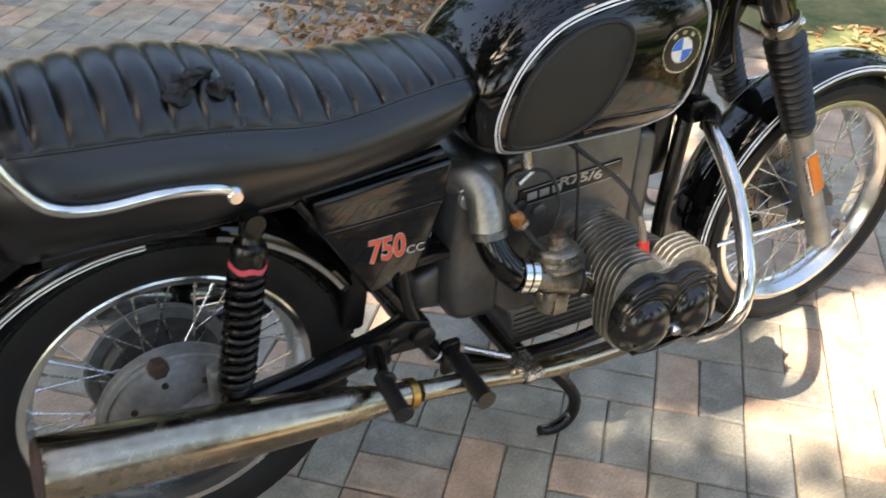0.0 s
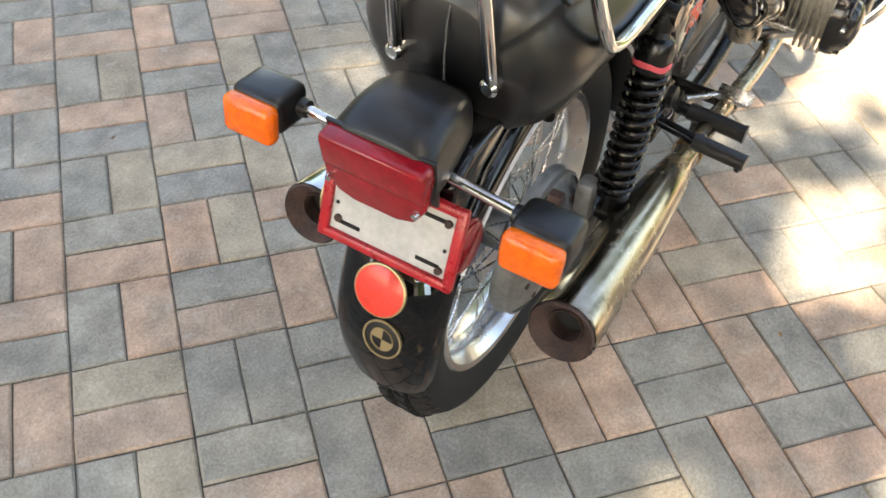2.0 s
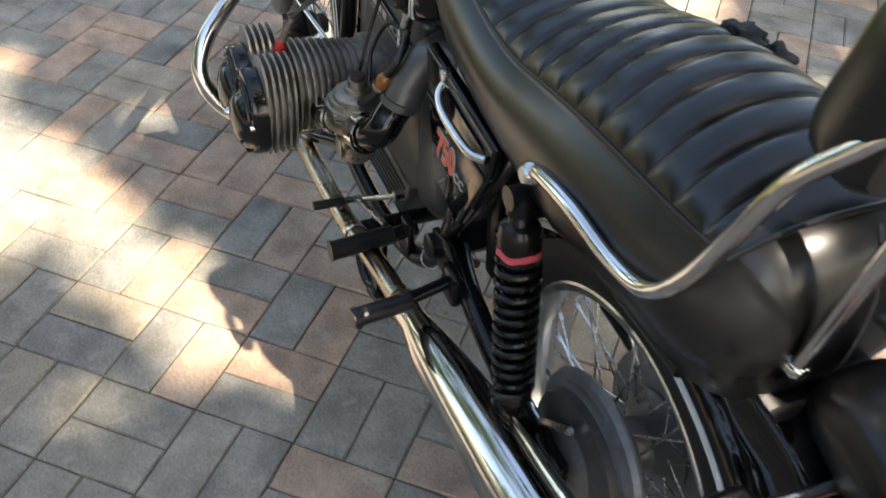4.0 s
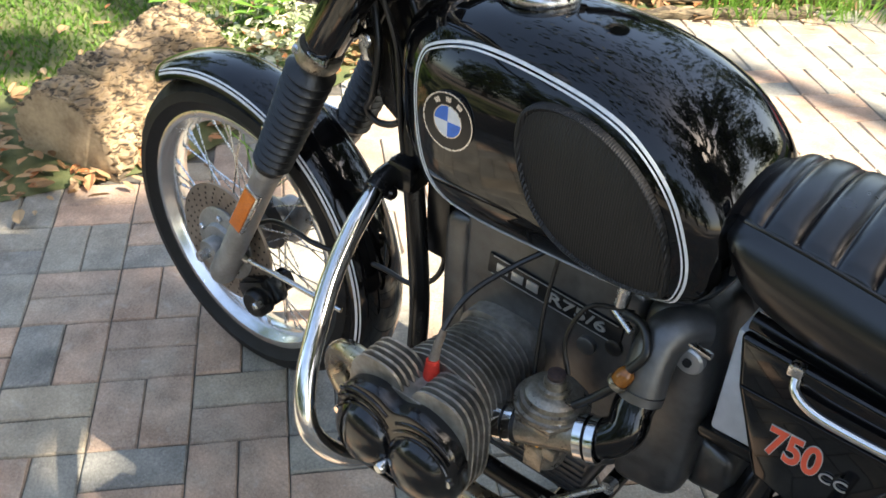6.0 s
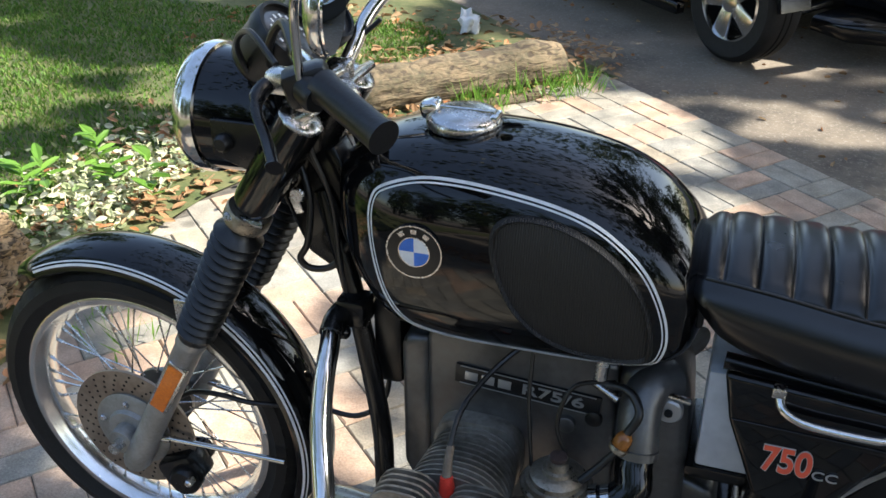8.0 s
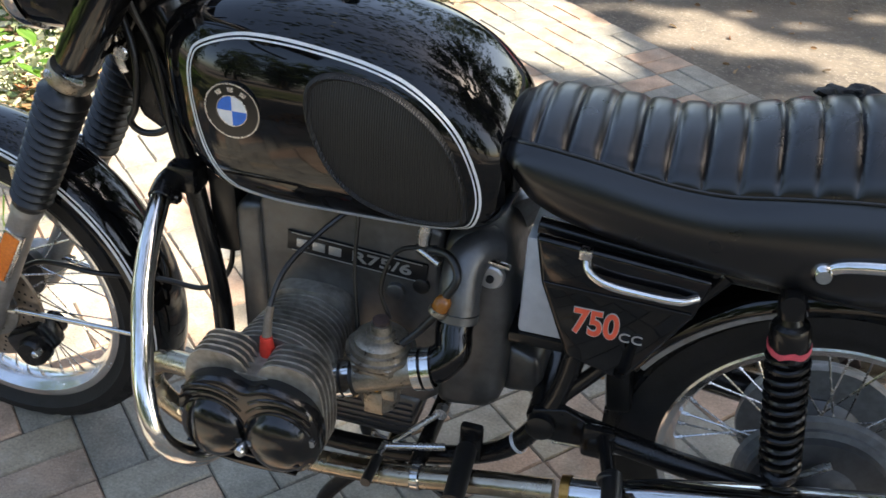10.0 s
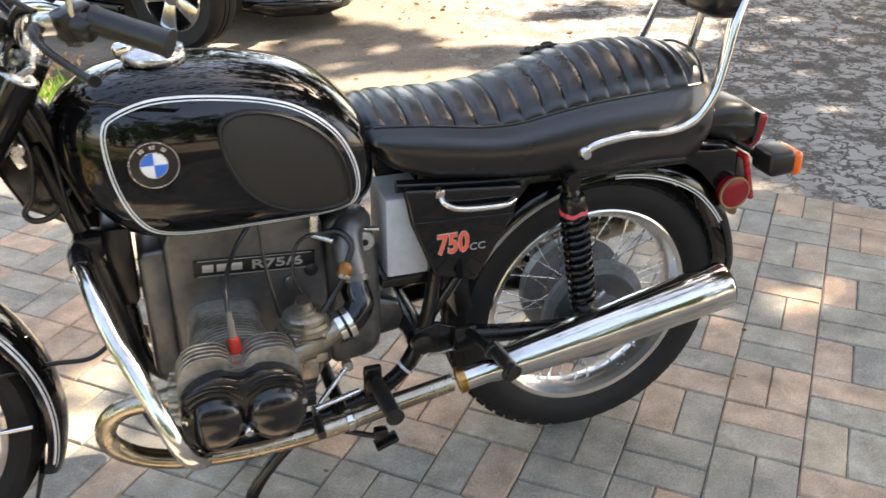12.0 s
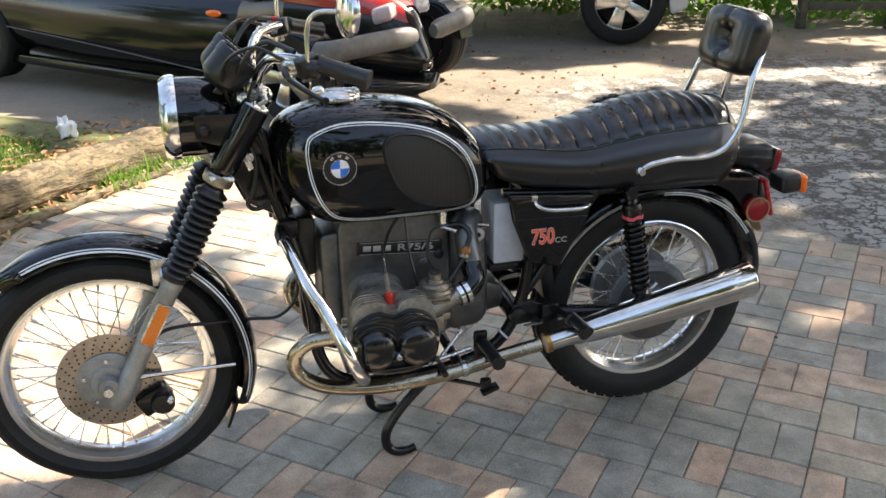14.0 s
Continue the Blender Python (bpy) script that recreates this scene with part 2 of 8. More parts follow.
    bp = nt.nodes.new("ShaderNodeBump")
    bp.inputs["Strength"].default_value = bump
    bp.inputs["Distance"].default_value = 0.003
    nt.links.new(n.outputs["Fac"], bp.inputs["Height"])
    nt.links.new(bp.outputs[0], b.inputs["Normal"])
    return m


PAVER_TONES = [(0.0, (0.252, 0.237, 0.196)), (0.22, (0.278, 0.255, 0.205)), (0.42, (0.225, 0.216, 0.187)), (0.58, (0.405, 0.280, 0.196)), (0.74, (0.372, 0.270, 0.196)), (0.86, (0.330, 0.277, 0.200)), (0.94, (0.430, 0.288, 0.198))]
M_PAVER = two_tone("concrete_paver", PAVER_TONES, 0.72)
M_PAVER_FAR = two_tone("concrete_paver_far", PAVER_TONES, 0.72, "island")
M_SAND = mat("joint_sand", (0.13, 0.115, 0.09), 0.95, dark=(0.05, 0.045, 0.038), scale=30, bump=0.5)

# the paving lattice: unit, turn and origin of the basket-weave
UNIT, TURN = 0.09785, radians(47.993)
LP, LQ, LX, LY = UNIT * math.cos(TURN), UNIT * math.sin(TURN), 0.5208, 0.7933


def lattice(i, j, z=0.0):
    return Vector((LX + i * LP - j * LQ, LY + i * LQ + j * LP, z))


def lattice_j(p):
    """The place along the paving's first direction; under -26 lies the asphalt."""
    return ((p.x - LX) * math.cos(TURN) + (p.y - LY) * math.sin(TURN)) / UNIT


def paving_end(i):
    """Where the paving stops towards the lawn, along the lattice."""
    return float(np.interp(i, [-26, -13, -4, 3, 19], [-31.5, -31.5, -28, -21, -15.5]))


def paver_mesh(long_i, rng):
    """A 2 x 1 paver with worn, uneven top edges, its middle at the origin."""
    a, b = (UNIT - 0.0007, UNIT / 2 - 0.0007) if long_i else (UNIT / 2 - 0.0007, UNIT - 0.0007)
    mids_x, mids_y = ((-0.34, 0.30), (0.05,)) if long_i else ((0.05,), (-0.34, 0.30))
    rim = [(-1, -1)] + [(q, -1) for q in mids_x] + [(1, -1)] + [(1, q) for q in mids_y] + [(1, 1)] + [(-q, 1) for q in mids_x] + [(-1, 1)] + [(-1, -q) for q in mids_y]
    worn = [0.0024 * rng.random() ** 1.8 + (0.0012 if abs(x) == abs(y) == 1 else 0.0) for x, y in rim]
    n = len(rim)
    verts, faces = [], []
    for dz, inset, share in ((-0.03, 0.0, 0.0), (-0.0040, 0.0, 0.5), (0.0, 0.0026, 1.2)):
        for (x, y), w in zip(rim, worn):
            q = inset + w * share
            verts.append((x * (a - q), y * (b - q), dz))
    for r in range(2):
        faces += [(n * r + k, n * r + (k + 1) % n, n * r + n + (k + 1) % n, n * r + n + k) for k in range(n)]
    faces.append(tuple(range(2 * n, 3 * n)))
    return verts, faces


def pavement():
    rng = random.Random(11)
    bm = bmesh.new()
    edge = [(i, paving_end(i)) for i in range(-26, 20, 3)] + [(19, 80), (-26, 80)]
    bm.faces.new([bm.verts.new(lattice(i, j, -0.0058)) for i, j in edge])
    bed = tagged(link("pavement", bm, M_SAND, smooth=False), "basket-weave concrete paver drive in grey and tan", "pavement", kind="structure")
    meshes, shapes = {True: [], False: []}, {True: [], False: []}
    for long_i in (True, False):
        for _ in range(7):
            v, f = paver_mesh(long_i, rng)
            shapes[long_i].append((v, f))
            me = bpy.data.meshes.new("paver")
            me.from_pydata(v, [], f)
            me.materials.append(M_PAVER)
            meshes[long_i].append(me)
    pieces = []
    for bi in range(-13, 9):
        for bj in range(-17, 34):
            long_i = (bi + bj) % 2 == 0
            for k in (0, 1):
                i, j = (2 * bi + 1, 2 * bj + 0.5 + k) if long_i else (2 * bi + 0.5 + k, 2 * bj + 1)
                if j < paving_end(i) + (0.4 if not long_i else 0):
                    continue
                pieces.append((i, j, long_i))
    focus = Vector((0.25, 0.30))
    pieces.sort(key=lambda p: (lattice(p[0], p[1]).xy - focus).length)
    far_v, far_f = [], []
    for n, (i, j, long_i) in enumerate(pieces):
        c = lattice(i, j, rng.uniform(-0.0018, 0.0014))
        tilt = (rng.uniform(-0.35, 0.35), rng.uniform(-0.35, 0.35), math.degrees(TURN) + rng.uniform(-0.35, 0.35))
        m = pose(c.x, c.y, c.z, *tilt)
        if n < 300:
            o = new("paver", meshes[long_i][n % 7])
            o.parent = bed
            o.matrix_basis = m
        else:
            v, f = shapes[long_i][n % 7]
            base = len(far_v)
            far_v += [tuple(m @ Vector(p)) for p in v]
            far_f += [tuple(q + base for q in g) for g in f]
    me = bpy.data.meshes.new("pavers")
    me.from_pydata(far_v, [], far_f)
    me.materials.append(M_PAVER_FAR)
    o = new("pavers", me)
    o.parent = bed
    tagged(o, kind="stuff")


def ground():
    bm = bmesh.new()
    bmesh.ops.create_grid(bm, x_segments=4, y_segments=4, size=400)
    bmesh.ops.translate(bm, vec=(0, 0, -0.02), verts=bm.verts)
    tagged(link("ground", bm, M_ASPHALT), "worn dark asphalt drive under the trees", "ground", kind="structure")


ground()
# ---- the motorcycle ----
M_TANK = M_GLOSS
M_BLACK = mat("black_satin_paint", (0.005, 0.005, 0.005), 0.22, dark=(0.008, 0.0075, 0.0075), scale=20, rough_var=0.10, bump=0.06, spec=0.36)
M_BPLASTIC = mat("black_plastic", (0.006, 0.006, 0.0065), 0.36, dark=(0.004, 0.004, 0.004), scale=30, bump=0.10, rough_var=0.06)
M_SOFT = mat("ribbed_black_rubber", (0.006, 0.006, 0.0065), 0.36, dark=(0.010, 0.010, 0.010), scale=30, bump=0.15, rough_var=0.08)
M_OLDCHROME = mat("tarnished_chrome", (0.50, 0.46, 0.37), 0.24, 1.0, dark=(0.20, 0.15, 0.10), scale=9, rough_var=0.14, bump=0.12, bump_scale=90, amount=0.9)
M_STEEL = mat("bright_steel", (0.66, 0.66, 0.66), 0.25, 1.0, dark=(0.45, 0.44, 0.42), scale=40, rough_var=0.1)
M_RIM = mat("polished_alloy_rim", (0.70, 0.70, 0.70), 0.23, 1.0, dark=(0.60, 0.60, 0.59), scale=25, rough_var=0.06, bump=0.03)
M_FORK = mat("grey_cast_alloy", (0.34, 0.34, 0.335), 0.5, 0.6, dark=(0.24, 0.235, 0.22), scale=25, rough_var=0.1, bump=0.2)
M_FIN = mat("dusty_alloy_fins", (0.42, 0.40, 0.36), 0.5, 0.75, dark=(0.19, 0.175, 0.15), scale=16, rough_var=0.15, bump=0.3)
M_MUFFLER = mat("muffler_chrome", (0.60, 0.60, 0.59), 0.11, 1.0, dark=(0.50, 0.49, 0.465), scale=10, rough_var=0.06)
M_CASE = mat("engine_case_alloy", (0.165, 0.166, 0.166), 0.40, 0.75, dark=(0.085, 0.083, 0.08), scale=11, rough_var=0.12, bump=0.35, amount=0.8)
M_COVER = mat("black_enamel_cover", (0.004, 0.004, 0.0045), 0.16, dark=(0.007, 0.007, 0.007), scale=30, rough_var=0.04)
M_TAPE = mat("torn_black_tape", (0.004, 0.004, 0.004), 0.7, dark=(0.008, 0.008, 0.008), scale=60, bump=0.6)
M_SEAM = mat("worn_seam_thread", (0.10, 0.10, 0.10), 0.6, dark=(0.04, 0.04, 0.04), scale=200)
M_CARB = mat("carburettor_alloy", (0.42, 0.385, 0.32), 0.34, 0.85, dark=(0.13, 0.105, 0.075), scale=46, rough_var=0.14, bump=0.5, bump_scale=170, amount=0.9)
M_RUST = mat("burnt_brown_steel", (0.075, 0.042, 0.034), 0.75, 0.2, dark=(0.028, 0.019, 0.017), scale=30, bump=0.4)
# near-black: exhaust soot, and shade painted into holes, slots, grilles; also car undersides
M_SOOT_DARK = mat("soot_and_dark_fill", (0.008, 0.008, 0.008), 0.95)
M_WHITE = mat("white_enamel", (0.75, 0.76, 0.76), 0.35, dark=(0.62, 0.63, 0.63), scale=60)
M_BLUE = mat("blue_enamel", (0.03, 0.17, 0.62), 0.3, dark=(0.025, 0.13, 0.5), scale=60)
M_AMBER = mat("amber_lens", (0.88, 0.15, 0.003), 0.16, dark=(0.70, 0.10, 0.002), scale=90, bump=0.6, bump_scale=240, coat=0.4)
M_AMBER_R = mat("amber_reflector", (0.80, 0.20, 0.008), 0.25, dark=(0.62, 0.14, 0.006), scale=200, bump=0.6, bump_scale=600, coat=0.3)
M_RED = mat("red_lens", (0.26, 0.006, 0.012), 0.12, dark=(0.19, 0.004, 0.008), scale=60)
M_REDFRAME = mat("red_plastic_frame", (0.42, 0.014, 0.022), 0.3, dark=(0.33, 0.010, 0.016), scale=40, rough_var=0.08)
M_REDR = mat("red_reflector", (0.85, 0.035, 0.015), 0.3, dark=(0.6, 0.02, 0.01), scale=150, bump=0.6, bump_scale=500, coat=0.5)
M_REDPL = mat("red_rubber_cap", (0.62, 0.035, 0.02), 0.45, dark=(0.45, 0.025, 0.015), scale=40)
M_PINK = mat("faded_red_sticker", (0.7, 0.09, 0.12), 0.5, dark=(0.55, 0.07, 0.09), scale=60)
M_ORANGE = mat("orange_red_lettering", (0.72, 0.1, 0.045), 0.5, dark=(0.6, 0.08, 0.04), scale=60)
M_GREY = mat("silver_lettering", (0.5, 0.5, 0.49), 0.35, 0.7)
M_PLATE = mat("dull_white_plate", (0.50, 0.50, 0.48), 0.45, dark=(0.38, 0.38, 0.36), scale=20)
M_DISC = mat("brake_disc_steel", (0.40, 0.345, 0.29), 0.4, 0.9, dark=(0.27, 0.22, 0.18), scale=14, rough_var=0.1)
M_DRUM = mat("grey_brake_drum", (0.24, 0.25, 0.25), 0.5, 0.5, dark=(0.15, 0.15, 0.15), scale=14, bump=0.2)
M_BOX = mat("pale_battery_case", (0.55, 0.58, 0.62), 0.5, dark=(0.45, 0.48, 0.52), scale=12)
M_GOLD = mat("dull_gold_metal", (0.4, 0.31, 0.17), 0.4, 0.8)
M_FILTER = mat("amber_filter_plastic", (0.30, 0.11, 0.02), 0.2, dark=(0.2, 0.07, 0.012), scale=60)
M_BRASS = mat("brass", (0.5, 0.3, 0.09), 0.3, 1.0, dark=(0.35, 0.18, 0.05), scale=60)
M_GLASS = mat("lamp_glass", (0.85, 0.87, 0.87), 0.05, transmission=0.6, dark=(0.7, 0.72, 0.72), scale=60, bump=0.4, bump_scale=90, coat=1.0)
M_MIRROR = mat("mirror_glass", (0.9, 0.9, 0.9), 0.01, 1.0)
M_SLIDER = mat("cable_jacket", (0.005, 0.005, 0.005), 0.35, dark=(0.009, 0.009, 0.009), scale=50)
M_BUMPER_TAN = mat("dusty_tan_rubber", (0.16, 0.13, 0.10), 0.7, dark=(0.10, 0.08, 0.06), scale=60, bump=0.2)
M_DIAL = mat("dial_face", (0.03, 0.03, 0.032), 0.3, coat=1.0)


def ribbed(base_name, color, scale, axis=0):
    """Rubber with fine straight ribs."""
    m = mat(base_name, color, 0.55, dark=tuple(c * 0.7 for c in color), scale=30)
    nt = m.node_tree
    co = nt.nodes.new("ShaderNodeTexCoord")
    w = nt.nodes.new("ShaderNodeTexWave")
    w.bands_direction = "XYZ"[axis]
    w.inputs["Scale"].default_value = scale
    bp = nt.nodes.new("ShaderNodeBump")
    bp.inputs["Strength"].default_value = 0.7
    bp.inputs["Distance"].default_value = 0.0015
    nt.links.new(co.outputs["Object"], w.inputs["Vector"])
    nt.links.new(w.outputs["Fac"], bp.inputs["Height"])
    nt.links.new(bp.outputs[0], nt.nodes["Principled BSDF"].inputs["Normal"])
    return m


M_PAD = ribbed("ribbed_knee_pad_rubber", (0.009, 0.0085, 0.008), 95)

moto = tagged(new("motorcycle"), "black vintage boxer-twin motorcycle parked upright on its centre stand", "motorcycle")


def P(name, bm, material, parent=None, label=""):
    return part(name, bm, material, parent or moto, label)


def merge(*bms):
    """Several closed shells in one mesh."""
    out = bmesh.new()
    for b in bms:
        me = bpy.data.meshes.new("tmp")
        b.to_mesh(me)
        b.free()
        out.from_mesh(me)
        bpy.data.meshes.remove(me)
    return out


def turned(bm, m):
    bmesh.ops.transform(bm, matrix=m, verts=bm.verts)
    return bm


def rod(a, b, r, sides=12):
    return tube_bm([a, b], r, sides)


def frame_at(origin, x_dir, y_hint):
    """A matrix whose local x runs along x_dir, with local y near y_hint."""
    x = Vector(x_dir).normalized()
    z = x.cross(Vector(y_hint)).normalized()
    y = z.cross(x)
    return Matrix(((x.x, y.x, z.x, origin[0]), (x.y, y.y, z.y, origin[1]), (x.z, y.z, z.z, origin[2]), (0, 0, 0, 1)))


def lathe_on(profile, origin, direction, steps=32, closed=False):
    """Turns (r, h) pairs round a slanted axis."""
    bm = lathe_bm(profile, (0, 0, 0), "x", steps, closed)
    d = Vector(direction).normalized()
    hint = Vector((0, 1, 0)) if abs(d.y) < 0.9 else Vector((1, 0, 0))
    return turned(bm, frame_at(origin, d, hint))


def sweep_arc(section, center, a0, a1, n, grow=lambda f: 0.0, wide=lambda f: 1.0):
    """Sweeps (y, r) pairs round a wheel's axle from angle a0 to a1."""
    bm = bmesh.new()
    rows = []
    for k in range(n + 1):
        f = k / n
        a = radians(a0 + (a1 - a0) * f)
        rows.append([bm.verts.new((center[0] + (r + grow(f)) * math.cos(a), y * wide(f), center[2] + (r + grow(f)) * math.sin(a))) for y, r in section])
    for p, q in zip(rows, rows[1:]):
        for k in range(len(section)):
            m = (k + 1) % len(section)
            bm.faces.new((p[k], p[m], q[m], q[k]))
    bm.faces.new(rows[0])
    bm.faces.new(rows[-1])
    return bm


# -- wheels
def wheel(name, c, tyre_r, half, rim_r, spokes, hub, label):
    cx, cy, cz = c
    rim = P(name, lathe_bm([(rim_r, half * 0.62), (rim_r + 0.004, half * 0.70), (rim_r - 0.002, half * 0.76), (rim_r - 0.012, half * 0.72), (rim_r - 0.018, half * 0.52),
                            (rim_r - 0.024, half * 0.36), (rim_r - 0.028, half * 0.12), (rim_r - 0.028, -half * 0.12), (rim_r - 0.024, -half * 0.36),
                            (rim_r - 0.018, -half * 0.52), (rim_r - 0.012, -half * 0.72), (rim_r - 0.002, -half * 0.76), (rim_r + 0.004, -half * 0.70), (rim_r, -half * 0.62),
                            (rim_r - 0.006, -half * 0.4), (rim_r - 0.012, 0), (rim_r - 0.006, half * 0.4)], c, "y", 96, closed=True), M_RIM, None, label)
    t = tyre_r
    prof = [(rim_r + 0.001, half * 0.72), (rim_r + 0.02, half * 0.93), (t - 0.045, half), (t - 0.026, half * 0.92), (t - 0.024, half * 0.86), (t - 0.013, half * 0.70), (t - 0.006, half * 0.46),
            (t - 0.011, half * 0.42), (t - 0.011, half * 0.36), (t - 0.003, half * 0.32), (t, half * 0.10), (t - 0.006, half * 0.06), (t - 0.006, -half * 0.06), (t, -half * 0.10),
            (t - 0.003, -half * 0.32), (t - 0.011, -half * 0.36), (t - 0.011, -half * 0.42), (t - 0.006, -half * 0.46), (t - 0.013, -half * 0.70), (t - 0.024, -half * 0.86), (t - 0.026, -half * 0.92), (t - 0.045, -half),
            (rim_r + 0.02, -half * 0.93), (rim_r + 0.001, -half * 0.72)]
    tread = lathe_bm(prof, c, "y", 168, closed=True)
    tread.verts.ensure_lookup_table()
    for row, ahead in ((4, 0), (5, 0), (6, 1), (17, 1), (18, 0), (19, 0)):
        for k in range(168):
            if (k + ahead) % 4 == 0:
                v = tread.verts[row * 168 + k]
                out = Vector((v.co.x - cx, 0, v.co.z - cz))
                v.co -= out.normalized() * 0.005
    tyre = P("tyre", tread, M_RUBBER, rim, "worn black rubber tyre with grooved tread")
    P("hub", lathe_bm(hub, c, "y", 40), M_CASE, rim, "cast alloy hub")
    # spokes: shared mesh, laced in two directions on both sides
    kinds = []
    for side in (1, -1):
        for lean in (1, -1):
            a0 = 0.45 * lean
            p0 = Vector((0.055 * math.sin(a0), side * 0.030, 0.055 * math.cos(a0)))
            p1 = Vector((0, side * 0.006, rim_r - 0.026))
            bm = merge(tube_bm([p0, p1], 0.0016, 6), tube_bm([p1 - (p1 - p0).normalized() * 0.014, p1 + (p1 - p0).normalized() * 0.004], 0.0032, 6))
            me = bpy.data.meshes.new("spoke")
            bm.to_mesh(me)
            bm.free()
            me.materials.append(M_STEEL)
            kinds.append(me)
    for k in range(spokes):
        o = new("spoke", kinds[k % 4])
        o.parent = rim
        o.matrix_basis = pose(cx, cy, cz, 0, 360 * k / spokes, 0)
    return rim, tyre


FW, RW = (1.475, 0, 0.326), (0.0, 0, 0.340)
front, _ = wheel("front_wheel", FW, 0.326, 0.046, 0.258, 40,
                          [(0.028, -0.062), (0.05, -0.058), (0.062, -0.04), (0.062, -0.03), (0.032, -0.022), (0.030, 0.022), (0.062, 0.03), (0.062, 0.04), (0.046, 0.05), (0.040, 0.072), (0.018, 0.074), (0.018, 0.105)],
                          "polished alloy spoked front wheel")
rear, rear_tyre = wheel("rear_wheel", RW, 0.330, 0.056, 0.242, 40,
                        [(0.03, -0.06), (0.07, -0.06), (0.075, -0.045), (0.04, -0.02), (0.04, 0.02), (0.095, 0.03), (0.105, 0.045), (0.108, 0.06), (0.102, 0.085), (0.06, 0.092), (0.02, 0.093), (0.02, 0.115)],
                        "polished alloy spoked rear wheel")


def tread(parent, c, r, half, n):
    """Slanted tread blocks on both shoulders, joined in one mesh."""
    verts, faces = [], []
    for k in range(n):
        for side in (1, -1):
            for row, (y0, y1, dr) in enumerate(((0.50, 0.84, -0.006), (0.12, 0.40, 0.0015))):
                base = len(verts)
                a = 2 * math.pi * (k + 0.5 * row + (0.25 if side > 0 else 0)) / n
                w = 2 * math.pi / n * 0.36
                for da, y in ((-w, y0), (w, y0), (w * 1.6, y1), (-w * 0.4, y1)):
                    for up in (0, 1):
                        rr = r + dr - (0.014 if y == 0.84 else 0) - (0.006 if up == 0 else 0)
                        aa = a + da
                        verts.append((c[0] + rr * math.cos(aa), side * half * y, c[2] + rr * math.sin(aa)))
                b = base
                faces += [(b + 1, b + 3, b + 5, b + 7), (b, b + 1, b + 3, b + 2), (b + 2, b + 3, b + 5, b + 4), (b + 4, b + 5, b + 7, b + 6), (b + 6, b + 7, b + 1, b)]
    me = bpy.data.meshes.new("tread")
    me.from_pydata(verts, [], faces)
    me.materials.append(M_RUBBER)
    o = new("tread", me)
    o.parent = parent
    tagged(o, kind="stuff")


tread(rear_tyre, RW, 0.330, 0.056, 62)

# front brake disc with holes painted as flat dark discs, carrier, caliper
disc = P("brake_disc", lathe_bm([(0.074, 0.062), (0.126, 0.062), (0.126, 0.068), (0.074, 0.068)], FW, "y", 72, closed=True), M_DISC, None, "drilled steel brake disc")
holes = bmesh.new()
for k in range(26):
    for j, r in enumerate((0.086, 0.096, 0.106, 0.117)):
        a = 2 * math.pi * (k + 0.28 * j) / 26
        x, z = FW[0] + r * math.cos(a), FW[2] + r * math.sin(a)
        for y in (0.0684, 0.0616):
            holes.faces.new([holes.verts.new((x + 0.0028 * math.cos(b), y, z + 0.0028 * math.sin(b))) for b in (2 * math.pi * q / 7 for q in range(7))])
hole_ob = P("dark_hole_disc", holes, M_SOOT_DARK, disc)
tagged(hole_ob, kind="stuff")
P("disc_carrier", lathe_bm([(0.02, 0.058), (0.075, 0.058), (0.078, 0.072), (0.07, 0.076), (0.048, 0.078), (0.044, 0.086), (0.02, 0.088)], FW, "y", 40), M_FORK, disc, "grey cast disc carrier")
for k in range(5):
    a = 2 * math.pi * k / 5 + 0.3
    P("disc_bolt", lathe_bm([(0.007, 0.07), (0.007, 0.08), (0.005, 0.083)], (FW[0] + 0.06 * math.cos(a), 0, FW[2] + 0.06 * math.sin(a)), "y", 6), M_STEEL, disc)
cal = P("brake_caliper", merge(box_bm((1.375, 0.068, 0.262), (0.085, 0.058, 0.062), 0.014, pose(0, 0, 0, 0, 28, 0)), lathe_bm([(0.03, 0.085), (0.03, 0.108), (0.024, 0.116)], (1.355, 0, 0.262), "y", 20),
                               lathe_bm([(0.024, 0.03), (0.024, 0.012)], (1.37, 0, 0.262), "y", 20)), M_BLACK, None, "black brake caliper behind the fork leg")
P("banjo_bolt", lathe_bm([(0.008, 0.11), (0.008, 0.124), (0.005, 0.127)], (1.335, 0, 0.275), "y", 6), M_STEEL, cal)
P("front_axle", rod((1.475, -0.135, 0.326), (1.475, 0.135, 0.326), 0.011), M_STEEL)

